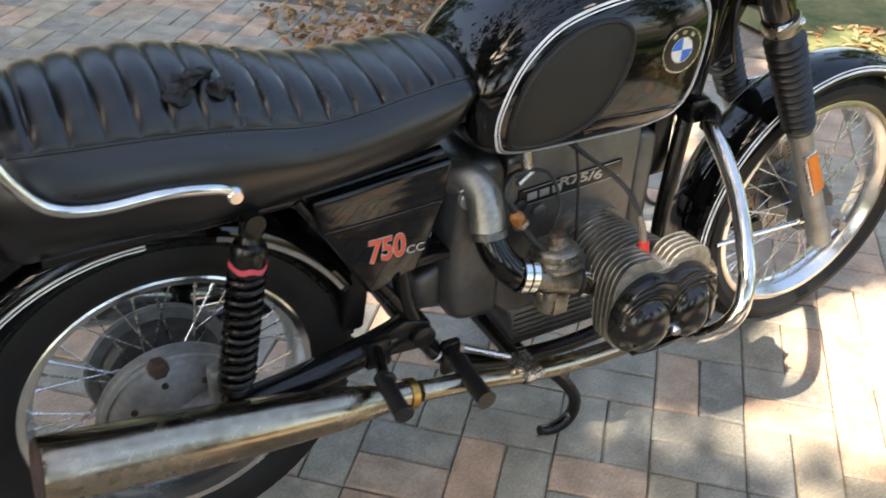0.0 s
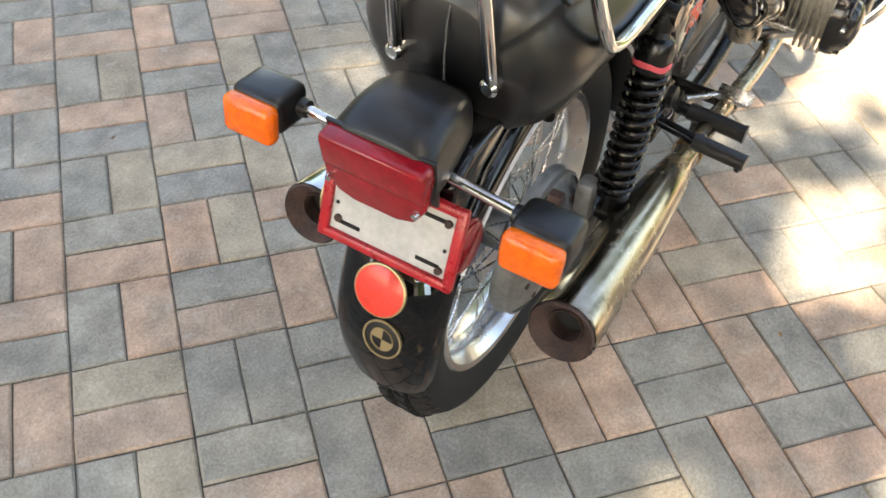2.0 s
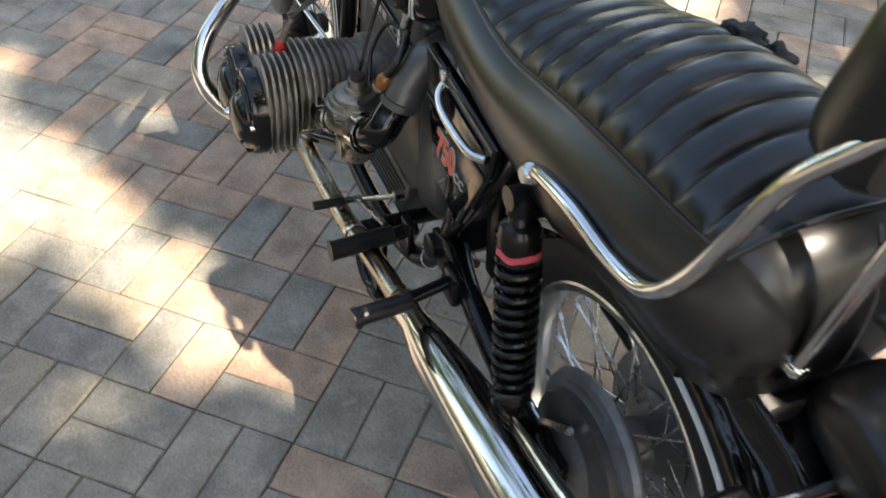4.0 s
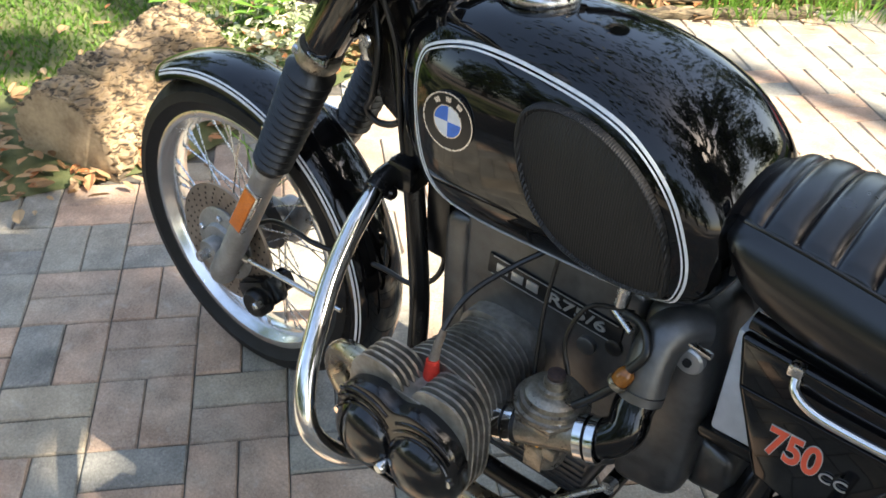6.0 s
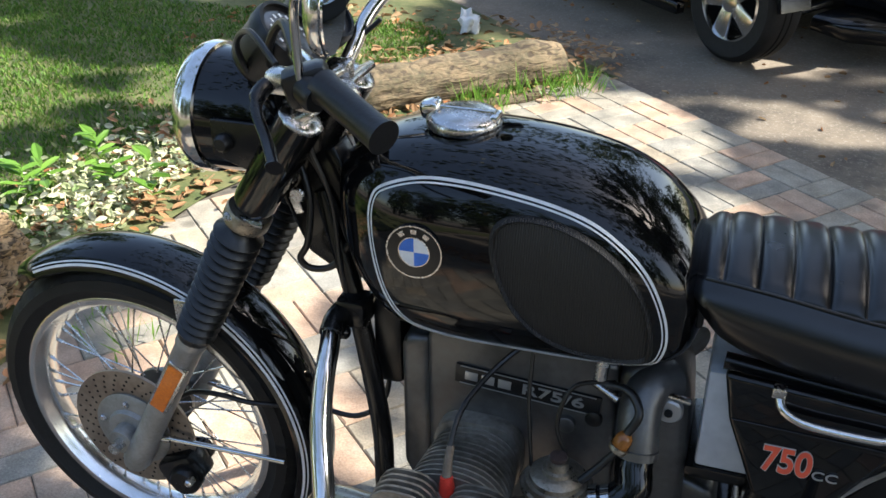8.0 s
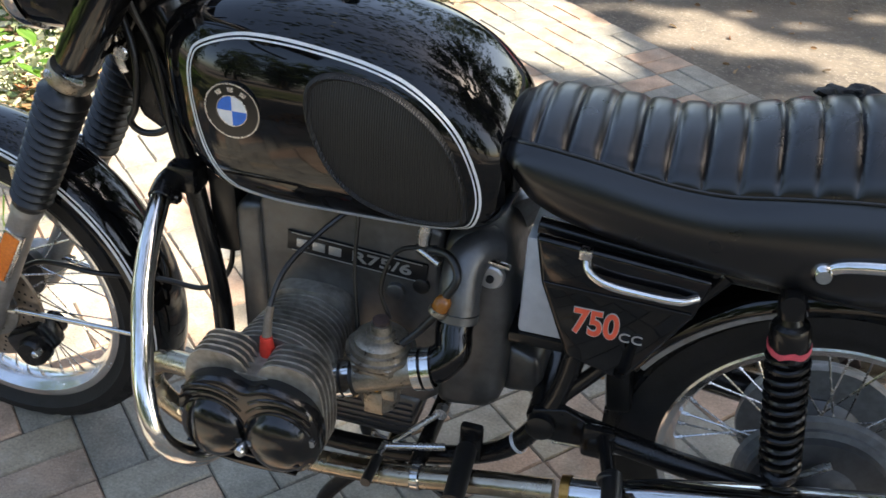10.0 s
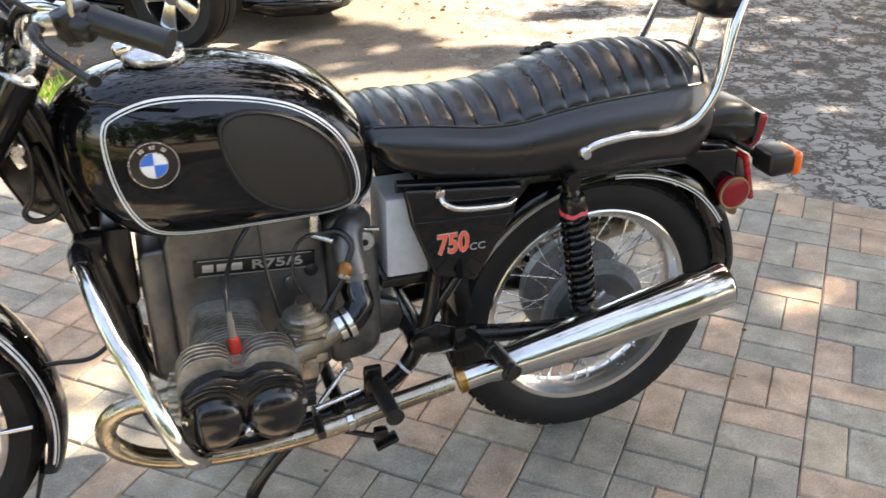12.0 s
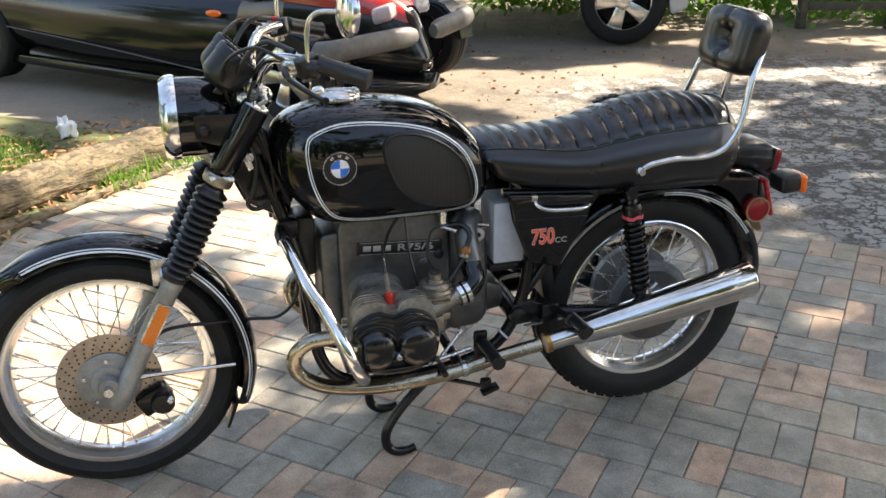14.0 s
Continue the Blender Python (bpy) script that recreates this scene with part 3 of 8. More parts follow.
# -- fork
FD = Vector((0.472, 0, -0.882))
for s_ in (1, -1):
    y = 0.096 * s_
    top, clamp, boot0, boot1, low = (Vector((1.064, y, 0.998)), Vector((1.160, y, 0.842)), Vector((1.176, y, 0.814)), Vector((1.292, y, 0.590)), Vector((1.452, y, 0.292)))
    leg = P("fork_leg", merge(lathe_on([(0.0255, 0), (0.0265, 0.02), (0.0265, 0.03), (0.024, 0.034), (0.024, 0.30), (0.027, 0.31), (0.027, 0.36), (0.022, 0.375)], boot1 - FD * 0.01, FD, 28),
                              lathe_bm([(0.024, y - 0.018), (0.026, y - 0.014), (0.026, y + 0.014), (0.024, y + 0.018)], (1.475, 0, 0.326), "y", 24),
                              box_bm((1.452, y, 0.315), (0.05, 0.026, 0.05), 0.01)), M_FORK, None, "grey cast alloy lower fork leg")
    length = (boot1 - boot0).length
    prof = [(0.024, 0.0)]
    for k in range(13):
        h = 0.008 + (length - 0.016) * k / 13
        q = (length - 0.016) / 13
        wide = 0.040 - 0.006 * k / 13
        prof += [(wide - 0.012, h), (wide - 0.002, h + q * 0.34), (wide, h + q * 0.5), (wide - 0.002, h + q * 0.7)]
    prof += [(0.028, length - 0.008), (0.028, length)]
    P("fork_gaiter", lathe_on(prof, boot0, (boot1 - boot0), 32), M_SOFT, None, "ribbed black rubber fork gaiter")
    up = P("fork_cover", lathe_on([(0.033, 0), (0.033, 0.160), (0.029, 0.172)], top, clamp - top, 28), M_GLOSS, None, "glossy black upper fork cover")
    P("fork_clamp", lathe_on([(0.034, 0), (0.036, 0.004), (0.036, 0.022), (0.034, 0.026)], clamp - FD * 0.004, FD, 28), M_CARB, up, "bright clamp ring above the gaiter")
    P("clamp_bolt", rod((1.13, y + 0.02 * s_, 0.835), (1.185, y + 0.03 * s_, 0.845), 0.007, 8), M_STEEL, up)
    P("fork_cap", lathe_on([(0.004, -0.004), (0.020, -0.001), (0.031, 0.003), (0.033, 0.006), (0.033, 0.010)], top - (clamp - top).normalized() * 0.008, clamp - top, 28), M_STEEL, up, "domed bright fork cap")
    # side reflector in a bright frame
    m = frame_at((1.346, 0.112 * s_ + 0.004 * s_, 0.486), (1.376 - 1.316, 0, 0.433 - 0.539), (0, 1, 0))
    P("side_reflector", turned(box_bm((0, 0, 0), (0.118, 0.012, 0.036), 0.003), m), M_STEEL, leg, "bright reflector bracket")
    P("reflector_lens", turned(box_bm((0, 0.0065 * s_ * (1 if s_ > 0 else 1), 0), (0.108, 0.006, 0.028), 0.002), m), M_AMBER_R, leg, "orange rectangular side reflector")
    P("fender_stay", merge(rod((1.405, 0.085 * s_, 0.335), (1.168, 0.062 * s_, 0.322), 0.0055, 10), lathe_on([(0.008, 0), (0.008, 0.03)], (1.415, 0.088 * s_, 0.336), (-1, -0.09 * s_, 0), 10)), M_CHROME, None, "chromed fender stay rod")
P("lower_yoke", merge(box_bm((1.145, 0, 0.862), (0.07, 0.23, 0.03), 0.012, pose(0, 0, 0, 0, 28, 0))), M_BLACK)
P("upper_yoke", merge(box_bm((1.068, 0, 1.0), (0.07, 0.235, 0.014), 0.006, pose(0, 0, 0, 0, 28, 0)), lathe_on([(0.024, 0), (0.024, 0.02), (0.012, 0.03)], (1.046, 0, 0.995), -FD, 20)), M_STEEL, None, "bright upper fork yoke")
P("steering_head", rod((1.125, 0, 0.862), (1.045, 0, 1.0), 0.03, 20), M_BLACK)

# -- front fender
sec = []
for k in range(13):
    a = math.pi * k / 12
    sec.append((0.062 * math.cos(a), 0.346 + 0.036 * math.sin(a) ** 0.8))
sec += [(y * 0.965, r - 0.0025) for y, r in reversed(sec)]
FFG = lambda f: -0.017 + 0.002 * f
FFW = lambda f: min(1.0, 0.55 + 7 * f, 0.8 + 5 * (1 - f))
ff = P("front_fender", sweep_arc(sec, FW, 50, 203, 60, FFG, FFW), M_GLOSS, None, "glossy black front fender with white pinstripes")
for s_ in (1, -1):
    for r0, r1 in ((0.3565, 0.3605), (0.3635, 0.3655)):
        yy = lambda r: 0.0628 * math.cos(math.asin(min(1, ((r - 0.346) / 0.036) ** 1.25)))
        st = [(s_ * yy(r0), r0), (s_ * yy(r1), r1), (s_ * (yy(r1) + 0.0007), r1), (s_ * (yy(r0) + 0.0007), r0)]
        P("pinstripe", sweep_arc(st, FW, 53, 202, 60, FFG, FFW), M_WHITE, ff)
flap = bmesh.new()
fv = [flap.verts.new(p) for p in ((1.178, 0.05, 0.20), (1.178, -0.05, 0.20), (1.205, -0.012, 0.105), (1.205, 0.012, 0.105), (1.168, 0.05, 0.20), (1.168, -0.05, 0.20), (1.198, -0.012, 0.103), (1.198, 0.012, 0.103))]
for f in ((0, 1, 2, 3), (7, 6, 5, 4), (0, 4, 5, 1), (1, 5, 6, 2), (2, 6, 7, 3), (3, 7, 4, 0)):
    flap.faces.new([fv[k] for k in f])
P("mud_flap", flap, M_BPLASTIC, ff, "small pointed rubber mud flap")
for s_ in (1, -1):
    P("fender_bracket", merge(box_bm((1.318, 0.066 * s_, 0.60), (0.05, 0.006, 0.07), 0.002), rod((1.318, 0.05 * s_, 0.62), (1.318, 0.1 * s_, 0.6), 0.006, 8)), M_STEEL, ff, "bright steel fender bracket")

# -- fuel tank
TX = [1.036, 1.028, 1.010, 0.980, 0.930, 0.850, 0.750, 0.650, 0.580, 0.530, 0.508, 0.498]
TW = [0.040, 0.062, 0.088, 0.112, 0.134, 0.143, 0.144, 0.142, 0.138, 0.124, 0.104, 0.070]
TT = [0.912, 0.925, 0.942, 0.960, 0.974, 0.982, 0.980, 0.962, 0.930, 0.885, 0.850, 0.815]
TB = [0.830, 0.812, 0.782, 0.742, 0.700, 0.686, 0.686, 0.688, 0.694, 0.708, 0.728, 0.748]


def smooth_interp(x, xs, ys):
    """A smooth curve through falling xs."""
    for i in range(len(xs) - 1):
        if xs[i] >= x >= xs[i + 1]:
            t = (xs[i] - x) / (xs[i] - xs[i + 1])
            a, b = ys[i], ys[i + 1]
            m0 = (ys[i + 1] - ys[i - 1]) / (xs[i + 1] - xs[i - 1]) if i else (b - a) / (xs[i + 1] - xs[i])
            m1 = (ys[i + 2] - ys[i]) / (xs[i + 2] - xs[i]) if i + 2 < len(xs) else (b - a) / (xs[i + 1] - xs[i])
            d = xs[i + 1] - xs[i]
            return (2 * t ** 3 - 3 * t * t + 1) * a + (t ** 3 - 2 * t * t + t) * d * m0 + (3 * t * t - 2 * t ** 3) * b + (t ** 3 - t * t) * d * m1
    return ys[0] if x > xs[0] else ys[-1]


def tank_side(x, z):
    """Half the tank's breadth at a place on its side."""
    w, zt, zb = (smooth_interp(x, TX, q) for q in (TW, TT, TB))
    zc = zb + (zt - zb) * 0.42
    u, n = ((z - zc) / (zt - zc), 2.9) if z > zc else ((zc - z) / (zc - zb), 4.5)
    return w * max(0.0, 1 - min(1.0, abs(u)) ** n) ** (1 / n)


def tank_mesh():
    bm = bmesh.new()
    rows = []
    n, m = 46, 48
    for i in range(n + 1):
        f = i / n
        x = TX[0] + (TX[-1] - TX[0]) * (0.5 - 0.5 * math.cos(math.pi * f))
        w, zt, zb = (smooth_interp(x, TX, q) for q in (TW, TT, TB))
        zc = zb + (zt - zb) * 0.42
        row = []
        for k in range(m):
            a = 2 * math.pi * k / m
            c, s = math.cos(a), math.sin(a)
            nn = 2.9 if s > 0 else 4.5
            r = (abs(c) ** nn + abs(s) ** nn) ** (-1 / nn)
            row.append(bm.verts.new((x, w * r * c, zc + r * s * ((zt - zc) if s > 0 else (zc - zb)))))
        rows.append(row)
    for p, q in zip(rows, rows[1:]):
        for k in range(m):
            bm.faces.new((p[k], p[(k + 1) % m], q[(k + 1) % m], q[k]))
    for r, x in ((rows[0], TX[0] + 0.006), (rows[-1], TX[-1] - 0.006)):
        c = bm.verts.new((x, 0, sum(v.co.z for v in r) / m))
        for k in range(m):
            bm.faces.new((r[k], r[(k + 1) % m], c))
    return bm


tank = P("fuel_tank", tank_mesh(), M_TANK, None, "glossy black fuel tank with white pinstripes")
LOOP = [(0.942, 0.925), (0.890, 0.944), (0.830, 0.948), (0.760, 0.943), (0.690, 0.931), (0.636, 0.912), (0.590, 0.880), (0.560, 0.842), (0.540, 0.790), (0.538, 0.745), (0.558, 0.712), (0.620, 0.703),
        (0.700, 0.703), (0.790, 0.702), (0.860, 0.706), (0.905, 0.722), (0.934, 0.760), (0.952, 0.810), (0.960, 0.865), (0.958, 0.902)]
PAD = [(0.772, 0.905), (0.744, 0.918), (0.700, 0.916), (0.655, 0.902), (0.612, 0.876), (0.578, 0.838), (0.560, 0.792), (0.554, 0.748), (0.562, 0.729), (0.610, 0.724), (0.660, 0.730), (0.706, 0.749), (0.744, 0.784), (0.768, 0.832), (0.778, 0.876)]


def closed_curve(pts, n=6):
    q = [(x, 0, z) for x, z in pts]
    full = spline([q[-2], q[-1]] + q + [q[0], q[1], q[2]], n)
    return [(p.x, p.z) for p in full[2 * n:2 * n + len(pts) * n]]


def ribbon(curve, inset, width, lift, s_):
    """A thin raised line on the tank's side, along a closed curve."""
    cx, cz = sum(p[0] for p in curve) / len(curve), sum(p[1] for p in curve) / len(curve)
    bm = bmesh.new()
    rows = []
    n = len(curve)
    for i in range(n):
        (x0, z0), (x1, z1) = curve[i - 1], curve[(i + 1) % n]
        t = Vector((x1 - x0, 0, z1 - z0)).normalized()
        nn = Vector((t.z, 0, -t.x))
        if nn.dot(Vector((cx - curve[i][0], 0, cz - curve[i][1]))) < 0:
            nn = -nn
        row = []
        for off in (inset, inset + width):
            x, z = curve[i][0] + nn.x * off, curve[i][1] + nn.z * off
            y = tank_side(x, z)
            row += [bm.verts.new((x, s_ * (y - 0.002), z)), bm.verts.new((x, s_ * (y + lift), z))]
        rows.append(row)
    for i in range(n):
        p, q = rows[i], rows[(i + 1) % n]
        for a, b in ((0, 1), (1, 3), (3, 2), (2, 0)):
            bm.faces.new((p[a], p[b], q[b], q[a]))
    return bm


def pad_mesh(s_):
    curve = closed_curve(PAD, 4)
    cx, cz = sum(p[0] for p in curve) / len(curve), sum(p[1] for p in curve) / len(curve)
    bm = bmesh.new()
    rings = []
    for f, lift in ((1.0, -0.004), (1.0, 0.007), (0.988, 0.0105), (0.965, 0.0115), (0.945, 0.0095), (0.93, 0.0066), (0.7, 0.007), (0.35, 0.007)):
        ring = []
        for x, z in curve:
            x, z = cx + (x - cx) * f, cz + (z - cz) * f
            ring.append(bm.verts.new((x, s_ * (tank_side(x, z) + lift), z)))
        rings.append(ring)
    n = len(curve)
    for p, q in zip(rings, rings[1:]):
        for k in range(n):
            bm.faces.new((p[k], p[(k + 1) % n], q[(k + 1) % n], q[k]))
    c = bm.verts.new((cx, s_ * (tank_side(cx, cz) + 0.007), cz))
    for k in range(n):
        bm.faces.new((rings[-1][k], rings[-1][(k + 1) % n], c))
    return bm


def sector(c, r0, r1, a0, a1, y0, y1, n=8):
    """A slice of a ring facing sideways."""
    bm = bmesh.new()
    rows = []
    for k in range(n + 1):
        a = radians(a0 + (a1 - a0) * k / n)
        rows.append([bm.verts.new((c[0] + r * math.cos(a), y, c[1] + r * math.sin(a))) for r in (r0, r1) for y in (y0, y1)])
    for p, q in zip(rows, rows[1:]):
        for a, b in ((0, 1), (1, 3), (3, 2), (2, 0)):
            bm.faces.new((p[a], p[b], q[b], q[a]))
    return bm


loop_curve = closed_curve(LOOP, 6)
for s_ in (1, -1):
    P("pinstripe", ribbon(loop_curve, 0.0, 0.0032, 0.0006, s_), M_WHITE, tank)
    P("pinstripe", ribbon(loop_curve, 0.0060, 0.0018, 0.0006, s_), M_WHITE, tank)
    P("knee_pad", pad_mesh(s_), M_PAD, tank, "ribbed black rubber knee pad")
    c = (0.884, 0.846)
    y = s_ * tank_side(*c)
    badge = P("round_badge", lathe_bm([(0.0405, y - s_ * 0.004), (0.0405, y + s_ * 0.003), (0.038, y + s_ * 0.0035)], (c[0], 0, c[1]), "y", 48), M_BPLASTIC, tank, "round black badge with blue and white quarters")
    for r0, r1 in ((0.0385, 0.0405), (0.0215, 0.0230)):
        part("badge_ring_line", merge(sector(c, r0, r1, 0, 180, y, y + s_ * 0.0042, 24), sector(c, r0, r1, 180, 360, y, y + s_ * 0.0042, 24)), M_STEEL, tank)
    for q in range(4):
        part("badge_quarter", sector(c, 0.0, 0.0215, 90 * q, 90 * q + 90, y, y + s_ * 0.0040), M_WHITE if (q % 2 == 0) == (s_ < 0) else M_BLUE, tank)
    for a in (55, 90, 125):
        part("badge_bar", sector(c, 0.0275, 0.0345, a - 8, a + 8, y, y + s_ * 0.0042, 3), M_STEEL, tank)
cap = P("filler_cap", lathe_bm([(0.036, 0.962), (0.040, 0.978), (0.052, 0.980), (0.054, 0.986), (0.053, 0.993), (0.048, 0.998), (0.034, 1.0025), (0.016, 1.0045), (0.003, 1.005)], (0.858, 0, 0), "z", 48), M_STEEL, tank, "chromed flip-up filler cap")
P("cap_latch", merge(box_bm((0.906, 0.0, 1.000), (0.030, 0.030, 0.026), 0.008, pose(0, 0, 0, 0, 15, 0), 3), box_bm((0.855, 0, 1.0035), (0.086, 0.012, 0.006), 0.0025), box_bm((0.812, 0, 0.994), (0.012, 0.034, 0.018), 0.004)), M_CHROME, tank)
for s_ in (1, -1):
    P("tank_grommet", box_bm((0.505, 0.075 * s_, 0.795), (0.02, 0.03, 0.06), 0.006), M_SOFT, tank)

# -- seat
SX = [0.520, 0.500, 0.470, 0.400, 0.300, 0.230, 0.160, 0.080, 0.000, -0.080, -0.140, -0.180, -0.206, -0.221]
SW = [0.092, 0.112, 0.122, 0.132, 0.141, 0.145, 0.148, 0.150, 0.150, 0.149, 0.144, 0.130, 0.108, 0.075]
ST = [0.858, 0.870, 0.874, 0.871, 0.876, 0.888, 0.909, 0.928, 0.936, 0.933, 0.924, 0.911, 0.888, 0.860]
SS = [0.840, 0.847, 0.849, 0.845, 0.834, 0.834, 0.846, 0.858, 0.864, 0.868, 0.870, 0.866, 0.846, 0.818]
SB = [0.815, 0.798, 0.772, 0.750, 0.738, 0.732, 0.728, 0.724, 0.720, 0.710, 0.696, 0.690, 0.708, 0.752]


def seat_mesh():
    bm = bmesh.new()
    rows = []
    n = 450
    for i in range(n + 1):
        x = SX[0] + (SX[-1] - SX[0]) * i / n
        w, zt, zs, zb = (smooth_interp(x, SX, q) for q in (SW, ST, SS, SB))
        bowl = max(0.0, min(1.0, (0.06 - x) / 0.24))
        on = max(0.0, min(1.0, (0.508 - x) / 0.01)) * max(0.0, min(1.0, (x + 0.148) / 0.01))
        half = []
        for y, z, k in ((0.0, zt, 1), (0.22, zt - 0.05 * (zt - zs), 1), (0.36, zt - 0.13 * (zt - zs), 1), (0.48, zt - 0.24 * (zt - zs), 1), (0.58, zt - 0.36 * (zt - zs), 1), (0.66, zt - 0.48 * (zt - zs), 1), (0.73, zt - 0.61 * (zt - zs), 1), (0.78, zt - 0.75 * (zt - zs), 1.0), (0.81, zt - 0.88 * (zt - zs), 0.8),
                        (0.825, zs + 0.003, 0.35), (0.828, zs - 0.001, 0), (0.862, zs * 0.94 + zb * 0.06, 0), (0.925, zs * 0.85 + zb * 0.15, 0), (0.980, zs * 0.73 + zb * 0.27, 0), (1.018, zs * 0.59 + zb * 0.41, 0), (1.030 - 0.05 * bowl, zs * 0.42 + zb * 0.58, 0), (1.0 - 0.22 * bowl, zb + 0.022, 0), (0.96 - 0.38 * bowl, zb + 0.004, 0), (0.90 - 0.45 * bowl, zb, 0)):
            ph = x / 0.0436
            rib = 0.0140 * (math.sqrt(1.0 - 0.80 * abs(2 * (ph % 1.0) - 1) ** 3.2) - 0.80)
            half.append((y * w, z + rib * k * on))
        row = [bm.verts.new((x, y, z)) for y, z in half] + [bm.verts.new((x, -y, z)) for y, z in reversed(half[1:])]
        rows.append(row)
    m = len(rows[0])
    for p, q in zip(rows, rows[1:]):
        for k in range(m):
            bm.faces.new((p[k], p[(k + 1) % m], q[(k + 1) % m], q[k]))
    bm.faces.new(rows[0])
    bm.faces.new(rows[-1])
    return bm


seat = link("seat", seat_mesh(), M_VINYL, moto, "black ribbed vinyl dual seat with piped edge", sharp=75)
for s_ in (1, -1):
    pts = []
    for i in range(40):
        x = 0.50 - 0.66 * i / 39
        pts.append((x, s_ * (smooth_interp(x, SX, SW) * 0.832), smooth_interp(x, SX, SS)))
    P("seat_piping", tube_bm(pts, 0.0026, 8), M_VINYL, seat)
pts = [(-0.166 - 0.02 * (1 - (k / 10) ** 2), 0.118 * k / 10, 0.872 + 0.044 * (1 - (abs(k) / 10) ** 2.6)) for k in range(-10, 11)]
P("seat_piping", tube_bm(pts, 0.003, 8), M_VINYL, seat)
P("rear_seam", tube_bm([(smooth_x, -0.004, z) for smooth_x, z in ((-0.197, 0.905), (-0.214, 0.877), (-0.2255, 0.84), (-0.2275, 0.80), (-0.2255, 0.766), (-0.220, 0.735))], 0.0012, 6), M_SEAM, seat, "pale stitched seam on the seat's tail")
PATCHES = [(0.082, -0.070, 0.914, 0.016), (0.118, -0.088, 0.900, 0.015), (0.058, -0.094, 0.902, 0.014), (0.104, -0.062, 0.915, 0.010)]
for cx, cy, cz, r in PATCHES:
    bm = bmesh.new()
    bmesh.ops.create_icosphere(bm, subdivisions=3, radius=r)
    for v in bm.verts:
        v.co = Vector((v.co.x * 1.2, v.co.y * 1.1, v.co.z * 0.7)) * (1 + 0.9 * noise.noise(v.co * 90 + Vector((cx * 50, cy * 50, 0)))) + Vector((cx, cy, cz))
    P("torn_patch", bm, M_TAPE, seat, "torn lump of black tape on the seat")

# -- backrest and grab rails
def cushion():
    """A plump pad, sewn in along an upright middle seam and pulled in at a button."""
    bm = bmesh.new()
    rings = []
    n = 72
    for x, f, yf in ((-0.036, 0.80, 1), (-0.034, 0.92, 1), (-0.022, 1.0, 1), (0.0, 1.03, 1), (0.022, 1.0, 1), (0.033, 0.93, 1), (0.040, 0.80, 1), (0.0425, 0.66, 0.97), (0.042, 0.52, 0.90), (0.037, 0.40, 0.72), (0.024, 0.30, 0.60), (0.010, 0.22, 0.52), (0.006, 0.08, 0.5)):
        ring = []
        for k in range(n):
            a = 2 * math.pi * (k + 0.5) / n
            c, s = math.cos(a), math.sin(a)
            r = (abs(c) ** 4.6 + abs(s) ** 4.6) ** (-1 / 4.6)
            y = 0.118 * r * c * f * yf
            seam = 0.010 * math.exp(-(y / 0.007) ** 2) if x > 0.02 else 0.0
            crease = 0.0008 * math.sin(5 * a + 1.0) * (0.2 < f < 0.7)
            ring.append(bm.verts.new((x - seam + crease, y, 0.082 * r * s * f * (1 if s > 0 else 1.05))))
        rings.append(ring)
    for p, q in zip(rings, rings[1:]):
        for k in range(n):
            bm.faces.new((p[k], p[(k + 1) % n], q[(k + 1) % n], q[k]))
    bm.faces.new(rings[0])
    bm.faces.new(rings[-1])
    return turned(bm, pose(-0.226, 0, 1.070, 0, -12, 0))


back = P("backrest", cushion(), M_VINYL, None, "tufted black vinyl backrest cushion")
P("tuft_button", turned(lathe_bm([(0.014, 0.004), (0.014, 0.013), (0.009, 0.017)], (0, 0, 0), "x", 20), pose(-0.226, 0, 1.070, 0, -12, 0)), M_VINYL, back)
for s_ in (1, -1):
    rail = spline([(0.104, 0.153 * s_, 0.772), (0.080, 0.157 * s_, 0.788), (0.012, 0.160 * s_, 0.799), (-0.070, 0.160 * s_, 0.798), (-0.128, 0.160 * s_, 0.814), (-0.166, 0.158 * s_, 0.862), (-0.190, 0.147 * s_, 0.925),
                   (-0.210, 0.133 * s_, 0.990), (-0.236, 0.114 * s_, 1.034), (-0.260, 0.096 * s_, 1.070), (-0.272, 0.078 * s_, 1.094)], 8)
    P("grab_rail", tube_bm(rail, 0.0085, 14), M_CHROME, None, "curved chromed grab rail along the seat")
    P("rail_boss", lathe_bm([(0.014, 0.140 * s_), (0.014, 0.160 * s_), (0.009, 0.166 * s_)], (0.104, 0, 0.772), "y", 20), M_CHROME)
    up = P("backrest_stay", tube_bm(spline([(-0.224, 0.062 * s_ - 0.003, 0.774), (-0.231, 0.062 * s_ - 0.003, 0.80), (-0.250, 0.055 * s_, 0.92), (-0.268, 0.046 * s_, 1.03), (-0.276, 0.042 * s_, 1.09)], 6), 0.0085, 12), M_CHROME, None, "chromed backrest stay")
    P("stay_bolt", lathe_bm([(0.0115, -0.214), (0.0115, -0.234), (0.007, -0.238)], (0, 0.062 * s_ - 0.003, 0.781), "x", 16), M_CHROME, up)

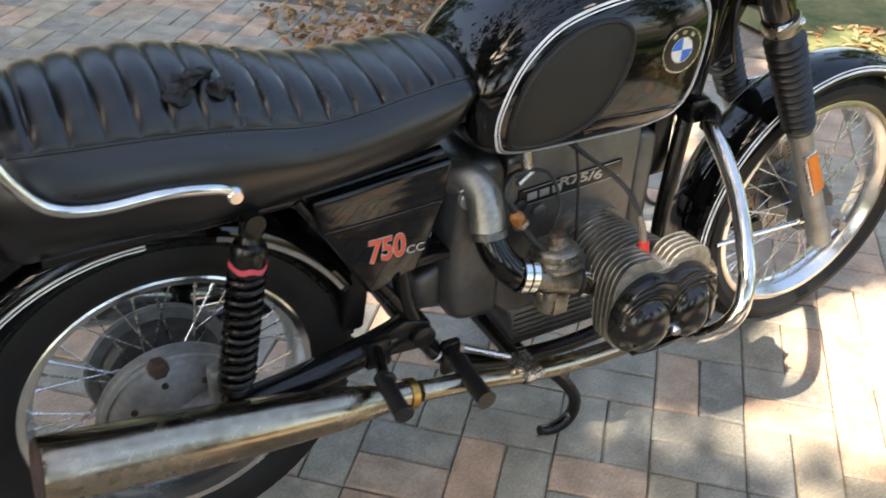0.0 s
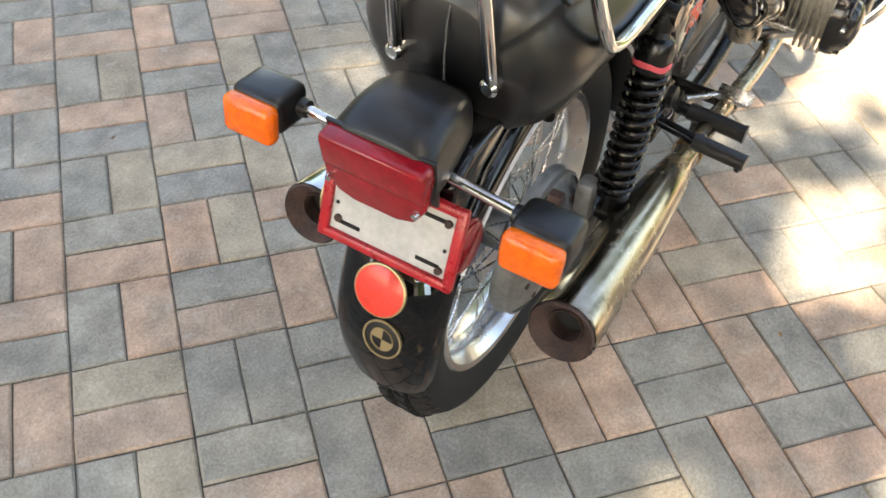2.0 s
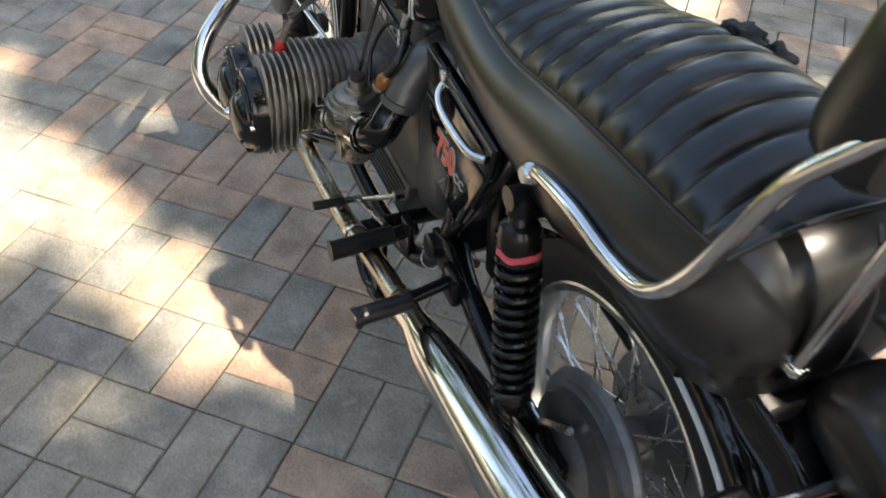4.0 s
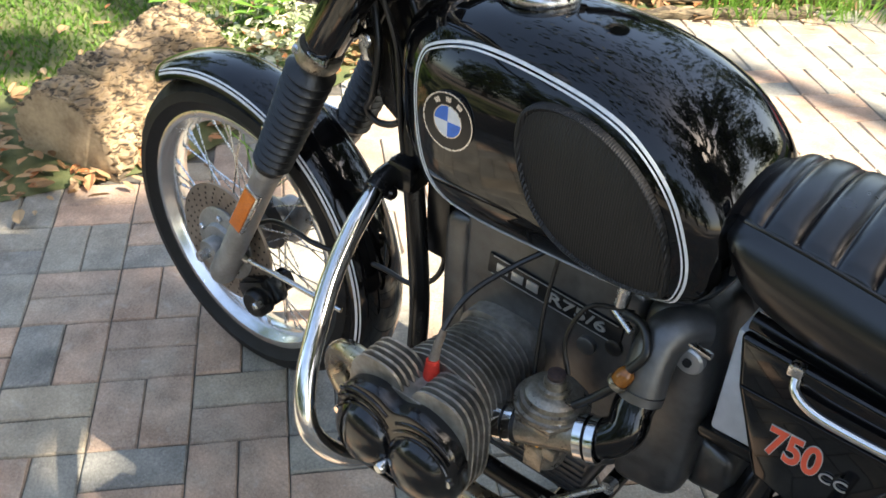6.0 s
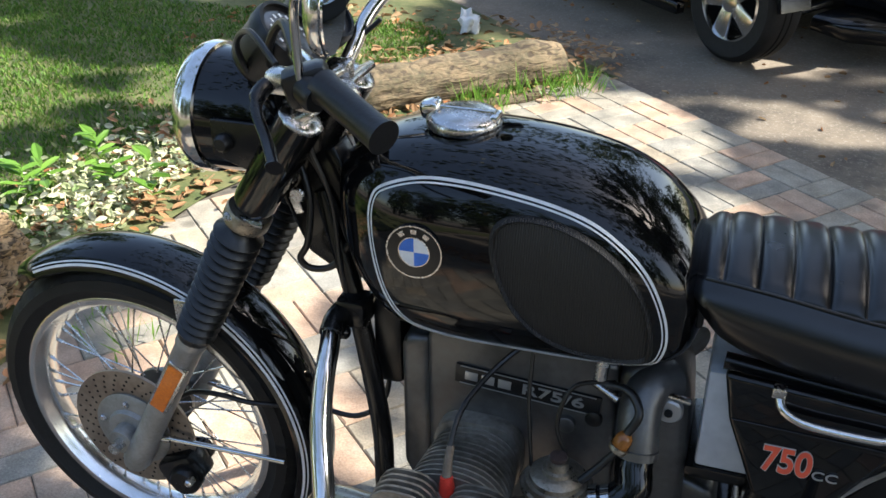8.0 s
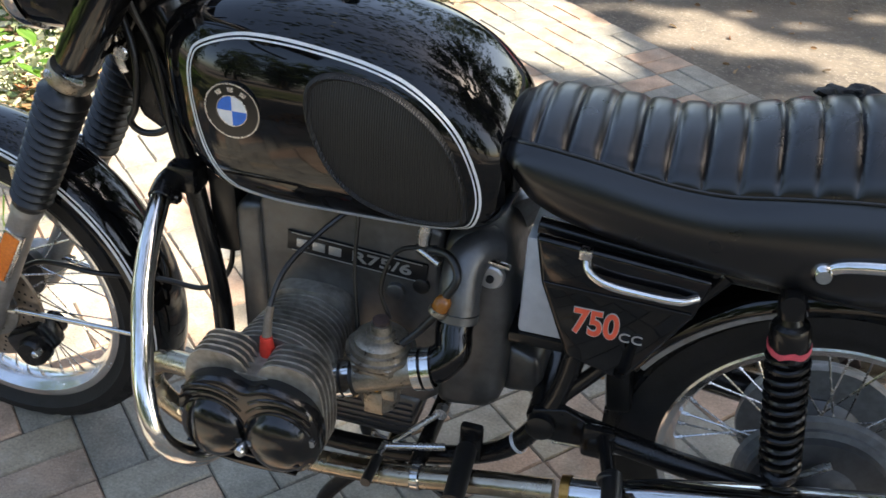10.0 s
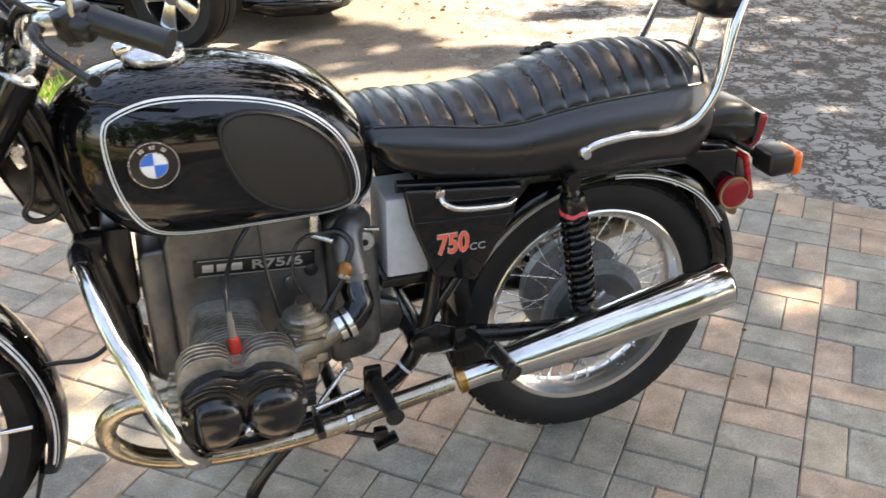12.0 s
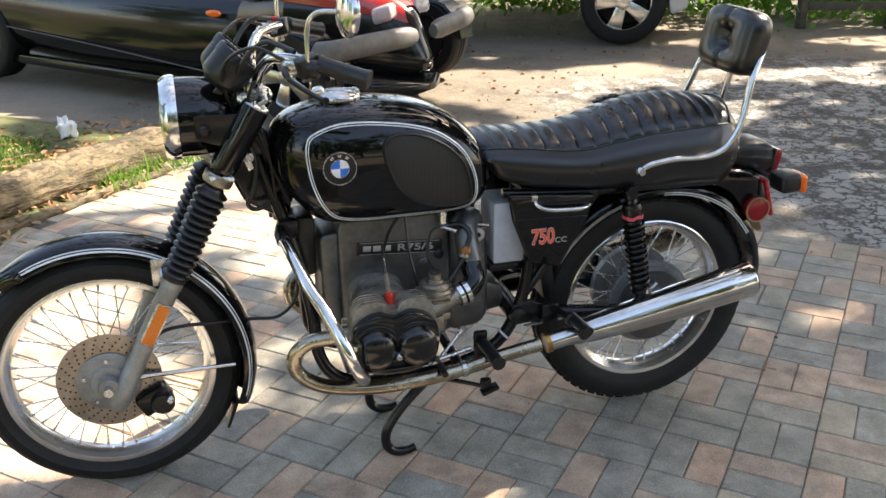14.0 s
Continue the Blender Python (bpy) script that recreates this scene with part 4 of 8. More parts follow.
# -- rear fender
sec = []
for k in range(13):
    a = math.pi * k / 12
    sec.append((0.080 * math.cos(a), 0.345 + 0.036 * math.sin(a) ** 0.7))
sec += [(y * 0.97, r - 0.0025) for y, r in reversed(sec)]
RFG = lambda f: float(np.interp(f, [0, 0.35, 0.65, 0.77, 0.89, 1.0], [-0.012, -0.012, 0.002, 0.000, -0.011, -0.030]))
RFW = lambda f: 1.0 if f < 0.86 else 1.0 - 12 * (f - 0.86) ** 2
rf = P("rear_fender", sweep_arc(sec, RW, 28, 184, 64, RFG, RFW), M_GLOSS, None, "glossy black rear fender with a pale edge stripe")
for s_ in (1, -1):
    for low, high in ((0.3400, 0.3422), (0.3455, 0.3482)):
        st = [(s_ * 0.0800, low), (s_ * 0.0800, high), (s_ * 0.0825, high), (s_ * 0.0825, low)]
        P("pinstripe", sweep_arc(st, RW, 92, 146, 40, lambda f: RFG((64 + 54 * f) / 156)), M_WHITE, rf, "white pinstripe")
    st = [(s_ * 0.0800, 0.3400), (s_ * 0.0800, 0.3480), (s_ * 0.0825, 0.3480), (s_ * 0.0825, 0.3400)]
    P("edge_trim", sweep_arc(st, RW, 30, 74, 40, lambda f: RFG((2 + 44 * f) / 156)), M_FORK, rf, "dull grey edge trim")
P("tail_badge", turned(lathe_bm([(0.029, -0.003), (0.029, 0.002), (0.026, 0.003)], (0, 0, 0), "x", 32), pose(-0.358, -0.011, 0.435, 0, -15, 180)), M_BPLASTIC, rf, "dark oval emblem with a gold outline")
P("emblem_ring", turned(lathe_bm([(0.0265, 0.0), (0.029, 0.0), (0.029, 0.0045), (0.0265, 0.0045)], (0, 0, 0), "x", 32, closed=True), pose(-0.358, -0.011, 0.435, 0, -15, 180)), M_GOLD, rf)
for q in (0, 180):
    P("emblem_quarter", turned(sector((0, 0), 0.0, 0.016, q, q + 90, 0, 0.0045), frame_at((-0.358, -0.011, 0.435), (0, -1, 0), (-0.966, 0, 0.26))), M_GOLD, rf)
P("emblem_ring", turned(lathe_bm([(0.0155, 0.0), (0.0175, 0.0), (0.0175, 0.0045), (0.0155, 0.0045)], (0, 0, 0), "x", 32, closed=True), pose(-0.358, -0.011, 0.435, 0, -15, 180)), M_GOLD, rf)
rr = P("rear_reflector", turned(lathe_bm([(0.0365, 0.009), (0.0365, 0.013), (0.035, 0.0135)], (0, 0, 0), "x", 40), pose(-0.352, -0.009, 0.528, 0, -22, 180)), M_GOLD, rf, "round red reflector in a metal ring")
P("reflector_lens", turned(lathe_bm([(0.034, 0.010), (0.034, 0.0145), (0.030, 0.016)], (0, 0, 0), "x", 40), pose(-0.352, -0.009, 0.528, 0, -22, 180)), M_REDR, rf, "round red reflector")
P("reflector_mount", merge(rod((-0.33, -0.009, 0.56), (-0.352, -0.009, 0.528), 0.008, 8), rod((-0.335, 0.02, 0.548), (-0.335, -0.058, 0.548), 0.007, 8), rod((-0.335, -0.052, 0.548), (-0.345, -0.060, 0.538), 0.011, 8)), M_CHROME, rf)
for s_ in (1, -1):
    P("side_reflector", lathe_bm([(0.030, 0.064 * s_), (0.036, 0.078 * s_), (0.037, 0.090 * s_), (0.034, 0.092 * s_)], (-0.302, 0, 0.604), "y", 40), M_RED, rf, "round side reflector housing")
    if s_ > 0:
        P("reflector_ring", lathe_bm([(0.0335, 0.0905 * s_), (0.0372, 0.0905 * s_), (0.0368, 0.0955 * s_), (0.0335, 0.0955 * s_)], (-0.302, 0, 0.604), "y", 40, closed=True), M_GOLD, rf, "dull metal ring")
    P("reflector_lens", lathe_bm([(0.034, 0.090 * s_), (0.034, 0.094 * s_), (0.031, 0.0955 * s_)], (-0.302, 0, 0.604), "y", 40), M_RED, rf, "dark red round side reflector")

# -- tail lamp, plate and rear signals
def prism(points, y0, y1, bevel=0.006, taper=1.0):
    """An outline in the x-z plane given breadth."""
    bm = bmesh.new()
    a = [bm.verts.new((x, y0, z)) for x, z in points]
    b = [bm.verts.new((x, y1, z)) for x, z in points]
    bm.faces.new(a)
    bm.faces.new(list(reversed(b)))
    n = len(points)
    for k in range(n):
        bm.faces.new((a[k], b[k], b[(k + 1) % n], a[(k + 1) % n]))
    bmesh.ops.recalc_face_normals(bm, faces=bm.faces)
    if bevel:
        bmesh.ops.bevel(bm, geom=bm.edges[:], offset=bevel, segments=3, affect="EDGES", profile=0.5)
    return bm


def tail_housing():
    """A rounded housing that grows towards the lens."""
    bm = bmesh.new()
    rows = []
    for x, w, top, low in ((-0.236, 0.030, 0.770, 0.742), (-0.242, 0.044, 0.782, 0.734), (-0.265, 0.056, 0.797, 0.724), (-0.300, 0.062, 0.804, 0.716), (-0.334, 0.066, 0.802, 0.710), (-0.356, 0.068, 0.793, 0.711), (-0.367, 0.068, 0.784, 0.713), (-0.370, 0.065, 0.780, 0.716)):
        mid, half = (top + low) / 2, (top - low) / 2
        row = []
        for k in range(40):
            a = 2 * math.pi * k / 40
            c, s = math.cos(a), math.sin(a)
            r = (abs(c) ** 4.5 + abs(s) ** 4.5) ** (-1 / 4.5)
            row.append(bm.verts.new((x, w * r * c * (1 - 0.10 * max(0, s)), mid + half * r * s - 0.006 * abs(c) ** 3 * (s > 0))))
        rows.append(row)
    for p, q in zip(rows, rows[1:]):
        for k in range(40):
            bm.faces.new((p[k], p[(k + 1) % 40], q[(k + 1) % 40], q[k]))
    bm.faces.new(rows[0])
    bm.faces.new(rows[-1])
    return turned(bm, pose(0.006, -0.007, -0.012))


tl = P("tail_lamp", tail_housing(), M_BPLASTIC, None, "black tail lamp housing with a red lens")
LENS = pose(-0.361, -0.007, 0.765, -8, 0, 90)
P("tail_lens", merge(turned(prism([(-0.066, 0.0), (0.066, 0.0), (0.068, -0.012), (0.066, -0.046), (-0.066, -0.046), (-0.067, -0.012)], 0.0, 0.026, 0.005), LENS @ pose(0, -0.003, 0)),
                     turned(prism([(-0.066, -0.032), (0.066, -0.032), (0.064, -0.060), (0.050, -0.082), (0.028, -0.090), (-0.028, -0.090), (-0.050, -0.082), (-0.064, -0.060)], 0.004, 0.022, 0.004), LENS)), M_RED, tl, "dark red tail lamp lens")
P("lens_gasket", turned(prism([(-0.0695, 0.003), (0.0695, 0.003), (0.0695, -0.066), (-0.0695, -0.066)], -0.004, 0.001, 0.001), LENS), M_SOFT, tl)
for x in (-0.056, 0.056):
    P("lens_screw", turned(lathe_bm([(0.004, 0.020), (0.004, 0.029)], (x, 0, -0.060), "y", 12), LENS), M_STEEL, tl)
pm = frame_at((-0.338, -0.0085, 0.631), (0, -1, 0), (-0.030, 0, -0.100))
plate = P("licence_plate", turned(box_bm((0, 0, 0), (0.172, 0.098, 0.002), 0.0), pm), M_PLATE, None, "blank white plate in a red frame")
P("plate_frame", turned(merge(box_bm((0, 0.049, -0.002), (0.188, 0.013, 0.012), 0.004), box_bm((0, -0.049, -0.002), (0.188, 0.013, 0.012), 0.004), box_bm((0.0875, 0, -0.002), (0.014, 0.112, 0.012), 0.004), box_bm((-0.0875, 0, -0.002), (0.014, 0.112, 0.012), 0.004)), pm), M_REDFRAME, plate, "red plastic plate frame")
# slots and holes painted as near-black patches in place of cut openings
for x, y in ((-0.055, 0.030), (0.055, 0.030), (-0.055, -0.03), (0.055, -0.03)):
    P("plate_slot", turned(box_bm((x, y, -0.0008), (0.032, 0.0055, 0.003), 0.001), pm), M_SOOT_DARK, plate)
for x, y in ((-0.070, 0.026), (0.072, 0.034), (0.072, -0.030)):
    P("plate_bolt", turned(lathe_bm([(0.005, -0.005), (0.005, 0.001)], (x, y, 0), "z", 8), pm), M_RUST, plate)
for x in (-0.074, 0.074):
    P("plate_hole", turned(lathe_bm([(0.0025, -0.0022), (0.0025, 0.0)], (x, 0.006, 0), "z", 10), pm), M_SOOT_DARK, plate)
# black panel added to fill the gap between seat and rear fender
P("tail_fill_panel", prism([(-0.14, 0.735), (-0.27, 0.715), (-0.312, 0.695), (-0.318, 0.600), (-0.318, 0.560), (-0.278, 0.590), (-0.222, 0.655), (-0.12, 0.712)], -0.074, 0.074, 0.008), M_GLOSS, None, "black panel filling the gap above the rear fender")
P("plate_bracket", merge(box_bm((-0.308, 0, 0.655), (0.02, 0.11, 0.08), 0.004, pose(0, 0, 0, 0, 17, 0)), box_bm((-0.31, 0, 0.70), (0.05, 0.08, 0.03), 0.006)), M_BLACK, plate)
for s_ in (1, -1):
    sy, sz = (0.176, 0.711) if s_ > 0 else (-0.192, 0.691)
    sig = P("turn_signal", turned(box_bm((0, 0, 0), (0.060, 0.072, 0.052), 0.012, None, 3), pose(-0.318, sy, sz + 0.003, 0, 4, 0)), M_BPLASTIC, None, "black turn signal with an orange lens")
    P("signal_lens", turned(box_bm((0, 0, 0), (0.024, 0.072, 0.051), 0.010, None, 3), pose(-0.354, sy, sz, 0, 4, 0)), M_AMBER, sig, "orange ribbed signal lens")
    P("signal_stalk", rod((-0.308, 0.045 * s_ - 0.007, 0.708), (-0.305, sy - 0.030 * s_, sz + 0.001), 0.007, 14), M_CHROME, sig, "chromed signal stalk")
    P("stalk_collar", lathe_bm([(0.011, sy - 0.046 * s_), (0.013, sy - 0.032 * s_)], (-0.305, 0, sz + 0.001), "y", 16), M_BPLASTIC, sig)

# -- rear shocks
for s_ in (1, -1):
    a, b = Vector((0.127, 0.148 * s_, 0.722)), Vector((0.070, 0.148 * s_, 0.395))
    d = (b - a).normalized()
    sh = P("shock_absorber", merge(lathe_on([(0.012, -0.005), (0.018, 0.0), (0.018, 0.022), (0.013, 0.026), (0.016, 0.034), (0.0235, 0.038), (0.0265, 0.046), (0.0270, 0.084), (0.024, 0.088), (0.019, 0.090), (0.019, 0.285), (0.026, 0.29), (0.026, 0.30), (0.016, 0.305), (0.014, 0.345)], a, d, 28),
                                   lathe_bm([(0.016, 0.132 * s_), (0.016, 0.166 * s_)], (b.x, 0, b.z), "y", 18), lathe_bm([(0.015, 0.120 * s_), (0.015, 0.166 * s_)], (a.x, 0, a.z), "y", 18)), M_BLACK, None, "black rear shock absorber with coil spring")
    tape = lathe_on([(0.0271, 0.068), (0.0277, 0.068), (0.0277, 0.077), (0.0271, 0.077)], a, d, 28, closed=True)
    for v in tape.verts:
        v.co += d * (0.0022 * math.sin(v.co.x * 210.0) + 0.0016 * noise.noise(v.co * 150.0))
    P("shock_sticker", tape, M_PINK, sh, "torn faded red sticker band")
    m = frame_at(a, d, (0, 1, 0))
    pts = [m @ Vector((0.084 + 0.202 * k / 240, 0.0252 * math.cos(2 * math.pi * k / 20), 0.0252 * math.sin(2 * math.pi * k / 20))) for k in range(241)]
    P("coil_spring", tube_bm(pts, 0.0046, 8), M_BLACK, sh, "glossy black coil spring")
    P("shock_bolt", lathe_bm([(0.009, 0.164 * s_), (0.009, 0.176 * s_), (0.006, 0.178 * s_)], (b.x, 0, b.z), "y", 6), M_RUST, sh)

# -- swingarm, final drive, rear brake
P("swingarm", merge(tube_bm(spline([(0.43, 0.075, 0.385), (0.34, 0.098, 0.378), (0.2, 0.112, 0.365), (0.0, 0.112, 0.345)], 5), 0.019, 14), tube_bm(spline([(0.43, -0.075, 0.385), (0.34, -0.1, 0.38), (0.2, -0.112, 0.365), (0.06, -0.112, 0.348)], 5), 0.027, 16),
                    rod((0.42, -0.1, 0.385), (0.42, 0.1, 0.385), 0.026, 16), box_bm((0.012, 0.112, 0.345), (0.07, 0.022, 0.055), 0.008)), M_BLACK, None, "black swingarm tubes")
fd = P("final_drive", merge(lathe_bm([(0.125, -0.052), (0.127, -0.06), (0.122, -0.075), (0.095, -0.092), (0.06, -0.10), (0.045, -0.112), (0.02, -0.116)], (-0.004, 0, 0.345), "y", 56),
                            lathe_on([(0.045, 0), (0.042, 0.05), (0.034, 0.09)], (0.0, -0.092, 0.35), (1, -0.1, 0.05), 24), box_bm((0.06, -0.112, 0.40), (0.035, 0.03, 0.10), 0.01)), M_DRUM, None, "grey cast final drive casing")
P("filler_plug", lathe_bm([(0.016, -0.085), (0.016, -0.104), (0.010, -0.106)], (-0.026, 0, 0.464), "y", 6), M_RUST, fd)
for r0 in (0.118, 0.108):
    P("cast_ring", lathe_bm([(r0, -0.07), (r0 + 0.005, -0.068), (r0 + 0.005, -0.080), (r0, -0.083)], (-0.004, 0, 0.345), "y", 48, closed=True), M_DRUM, fd)
for k in range(8):
    a = 2 * math.pi * k / 8 + 0.2
    P("casing_nut", lathe_bm([(0.006, -0.085), (0.006, -0.097)], (-0.004 + 0.082 * math.cos(a), 0, 0.345 + 0.082 * math.sin(a)), "y", 6), M_RUST, fd)
dr = P("brake_drum_cover", lathe_bm([(0.122, 0.05), (0.126, 0.056), (0.122, 0.064), (0.11, 0.066), (0.11, 0.072), (0.098, 0.074), (0.098, 0.08), (0.05, 0.094), (0.03, 0.10)], (0.0, 0, 0.345), "y", 56), M_DRUM, None, "grey ridged brake drum cover")
P("brake_arm", merge(rod((0.0, 0.1, 0.42), (0.06, 0.105, 0.37), 0.006, 8), rod((0.06, 0.105, 0.37), (0.40, 0.10, 0.34), 0.004, 8)), M_STEEL, dr)

# -- mufflers and exhaust pipes
for s_ in (1, -1):
    mt = M_MUFFLER if s_ > 0 else M_OLDCHROME
    a, b = Vector((0.345, 0.19 * s_, 0.333)), Vector((-0.231, 0.196, 0.446) if s_ > 0 else (-0.222, -0.203, 0.437))
    d = (b - a).normalized()
    L = (b - a).length
    mu = P("muffler", lathe_on([(0.0225, -0.02), (0.0245, -0.018), (0.0245, 0.04), (0.028, 0.055), (0.036, 0.12), (0.044, 0.25), (0.0485, 0.38), (0.050, 0.50), (0.050, L - 0.004), (0.0485, L), (0.046, L - 0.004), (0.042, L - 0.07)], a, d, 48), mt, None,
           "chromed tapering muffler" if s_ > 0 else "tarnished chrome muffler with brown stains")
    P("muffler_end", lathe_on([(0.0455, L - 0.006), (0.0475, L + 0.002), (0.045, L + 0.005), (0.032, L - 0.010), (0.0265, L - 0.016), (0.0255, L - 0.010), (0.0235, L - 0.012), (0.0230, L - 0.05), (0.03, L - 0.05)], a, d, 40, closed=True), M_RUST, mu, "burnt brown end cap")
    P("tail_bore", lathe_on([(0.0238, L - 0.038), (0.0238, L - 0.06)], a, d, 24), M_SOOT_DARK, mu, "sooty exhaust outlet")
    P("pipe_clamp", lathe_on([(0.0255, -0.022), (0.0275, -0.022), (0.0275, -0.008), (0.0255, -0.008)], a, d, 30, closed=True), M_BRASS, mu, "stained clamp ring")
    dx = 0.0 if s_ > 0 else -0.04
    pipe = spline([(0.38, 0.19 * s_, 0.328), (0.50, 0.192 * s_, 0.308), (0.63, 0.196 * s_, 0.284), (0.76, 0.20 * s_, 0.276), (0.87, 0.203 * s_, 0.282), (0.965 + dx, 0.205 * s_, 0.306), (1.022 + dx, 0.208 * s_, 0.350),
                   (1.030 + dx, 0.212 * s_, 0.398), (0.995 + dx, 0.222 * s_, 0.438), (0.93 + dx, 0.236 * s_, 0.452), (0.875 + dx, 0.244 * s_, 0.455)], 8)
    ep = P("exhaust_pipe", tube_bm(pipe, 0.0185, 20), M_OLDCHROME, None, "tarnished chrome exhaust pipe curving under the engine")
    P("joint_ring", lathe_on([(0.0195, 0), (0.0215, 0.002), (0.0215, 0.014), (0.0195, 0.016)], (0.60, 0.195 * s_, 0.289), (-1, 0, 0.15), 28, closed=True), mt, ep)
    at_nut = pose(0.898 + dx, 0.240 * s_, 0.455, 0, 0, -12 * s_)
    nut = P("finned_nut", turned(lathe_bm([(0.022, -0.018), (0.033, -0.016), (0.033, 0.016), (0.022, 0.018)], (0, 0, 0), "x", 28), at_nut), M_FIN, None, "finned exhaust nut")
    for k in range(14):
        P("nut_fin", turned(box_bm((0, 0, 0.036), (0.034, 0.006, 0.012), 0.0015), at_nut @ pose(0, 0, 0, 360 * k / 14, 0, 0)), M_FIN, nut)
P("balance_pipe", rod((0.60, -0.2, 0.29), (0.60, 0.2, 0.29), 0.014, 14), M_BLACK)

# -- engine
eng = P("engine_block", merge(prism([(0.890, 0.665), (0.880, 0.690), (0.640, 0.688), (0.600, 0.672), (0.590, 0.36), (0.62, 0.335), (0.85, 0.335), (0.886, 0.36)], -0.080, 0.080, 0.010),
                              prism([(0.935, 0.64), (0.925, 0.655), (0.885, 0.66), (0.885, 0.36), (0.92, 0.37), (0.935, 0.40)], -0.075, 0.075, 0.012)), M_CASE, None, "grey cast alloy engine block")
P("oil_sump", prism([(0.90, 0.345), (0.62, 0.345), (0.64, 0.262), (0.66, 0.250), (0.86, 0.250), (0.885, 0.27)], -0.085, 0.085, 0.010), M_CASE, None, "finned alloy oil sump")
for k in range(6):
    P("sump_fin", box_bm((0.76, 0, 0.264 + 0.013 * k), (0.25, 0.178, 0.004), 0.001), M_CASE, bpy.data.objects["oil_sump"])
gb = P("gearbox", merge(prism([(0.60, 0.665), (0.56, 0.690), (0.515, 0.672), (0.498, 0.62), (0.488, 0.52), (0.490, 0.38), (0.510, 0.350), (0.600, 0.340)], -0.086, 0.086, 0.024),
                        prism([(0.50, 0.47), (0.44, 0.45), (0.43, 0.38), (0.50, 0.37)], -0.05, 0.05, 0.015)), M_CASE, None, "rounded alloy gearbox and air box casting")
for s_ in (1, -1):
    P("filter_bolt", lathe_bm([(0.020, 0.078 * s_), (0.020, 0.088 * s_), (0.017, 0.091 * s_)], (0.523, 0, 0.619), "y", 28), M_GREY, gb, "round slotted bolt cover")
    P("bolt_head", lathe_bm([(0.006, 0.09 * s_), (0.006, 0.095 * s_)], (0.523, 0, 0.619), "y", 12), M_SOOT_DARK, gb)
    P("spring_clip", box_bm((0.525, 0.09 * s_, 0.649), (0.062, 0.012, 0.007), 0.003, pose(0, 0, 0, 0, -10, 0)), M_STEEL, gb)
    # model badge on the block
    bx, bz = (0.731, 0.605) if s_ > 0 else (0.736, 0.597)
    tilt = Matrix.Translation((bx, 0, bz)) @ pose(0, 0, 0, 0, -3.6, 0) @ Matrix.Translation((-bx, 0, -bz))
    P("model_badge", turned(box_bm((bx, 0.082 * s_, bz), (0.224, 0.006, 0.034), 0.002), tilt), M_BPLASTIC, eng, "black model badge with silver lettering")
    P("badge_edge", turned(merge(box_bm((bx, 0.0855 * s_, bz + 0.0155), (0.208, 0.0012, 0.0012)), box_bm((bx, 0.0855 * s_, bz - 0.0155), (0.208, 0.0012, 0.0012))), tilt), M_GREY, eng)
    for k in range(3):
        xx = bx + s_ * (0.086 - 0.026 * k)
        P("badge_bar", turned(box_bm((xx, 0.0855 * s_, bz), (0.020, 0.002, 0.015), 0.0006), tilt), M_GREY, eng)


def lettering(body, size, m, material, parent, name="lettering", label="", depth=0.0008, squeeze=1.0, bold=0.0):
    cu = bpy.data.curves.new(name, "FONT")
    cu.body = body
    cu.size = size
    cu.extrude = depth
    cu.offset = bold
    cu.align_x = "CENTER"
    cu.align_y = "CENTER"
    tmp = bpy.data.objects.new(name, cu)
    me = bpy.data.meshes.new_from_object(tmp)
    bpy.data.objects.remove(tmp)
    me.transform(m @ Matrix.Diagonal((squeeze, 1, 1, 1)))
    me.materials.append(material)
    o = new(name, me)
    o.parent = parent
    if label:
        tagged(o, label)
    return o


def side_matrix(x, y, z, s_, lean=0.0):
    return frame_at((x, y, z), (-s_ * math.cos(radians(lean)), 0, -math.sin(radians(lean)) * 1), (s_ * math.sin(radians(lean)) * -1, 0, math.cos(radians(lean))))


for s_ in (1, -1):
    bx, bz = (0.731, 0.605) if s_ > 0 else (0.714, 0.600)
    lettering("R75/6", 0.025, side_matrix(bx - s_ * 0.040, 0.0858 * s_, bz - 0.0026 * s_, s_, 3.6), M_GREY, eng, label="silver model lettering", squeeze=1.62, bold=0.0004)

CYL = {1: 0.800, -1: 0.777}
CZ = 0.478


def oval(cx, cz, rx, rz, y0, y1, n=40, p=2.6, cham=0.0):
    bm = bmesh.new()
    rings = []
    lay = [(y0, 1.0), (y1, 1.0)] if not cham else [(y0, 1.0), (y1 - (y1 - y0) * 0.3, 1.0), (y1, 1.0 - cham)]
    for y, f in lay:
        ring = []
        for k in range(n):
            a = 2 * math.pi * k / n
            c, s = math.cos(a), math.sin(a)
            r = (abs(c) ** p + abs(s) ** p) ** (-1 / p)
            ring.append(bm.verts.new((cx + rx * r * c * f, y, cz + rz * r * s * f)))
        rings.append(ring)
    for q, w in zip(rings, rings[1:]):
        for k in range(n):
            bm.faces.new((q[k], q[(k + 1) % n], w[(k + 1) % n], w[k]))
    bm.faces.new(rings[0])
    bm.faces.new(rings[-1])
    return bm


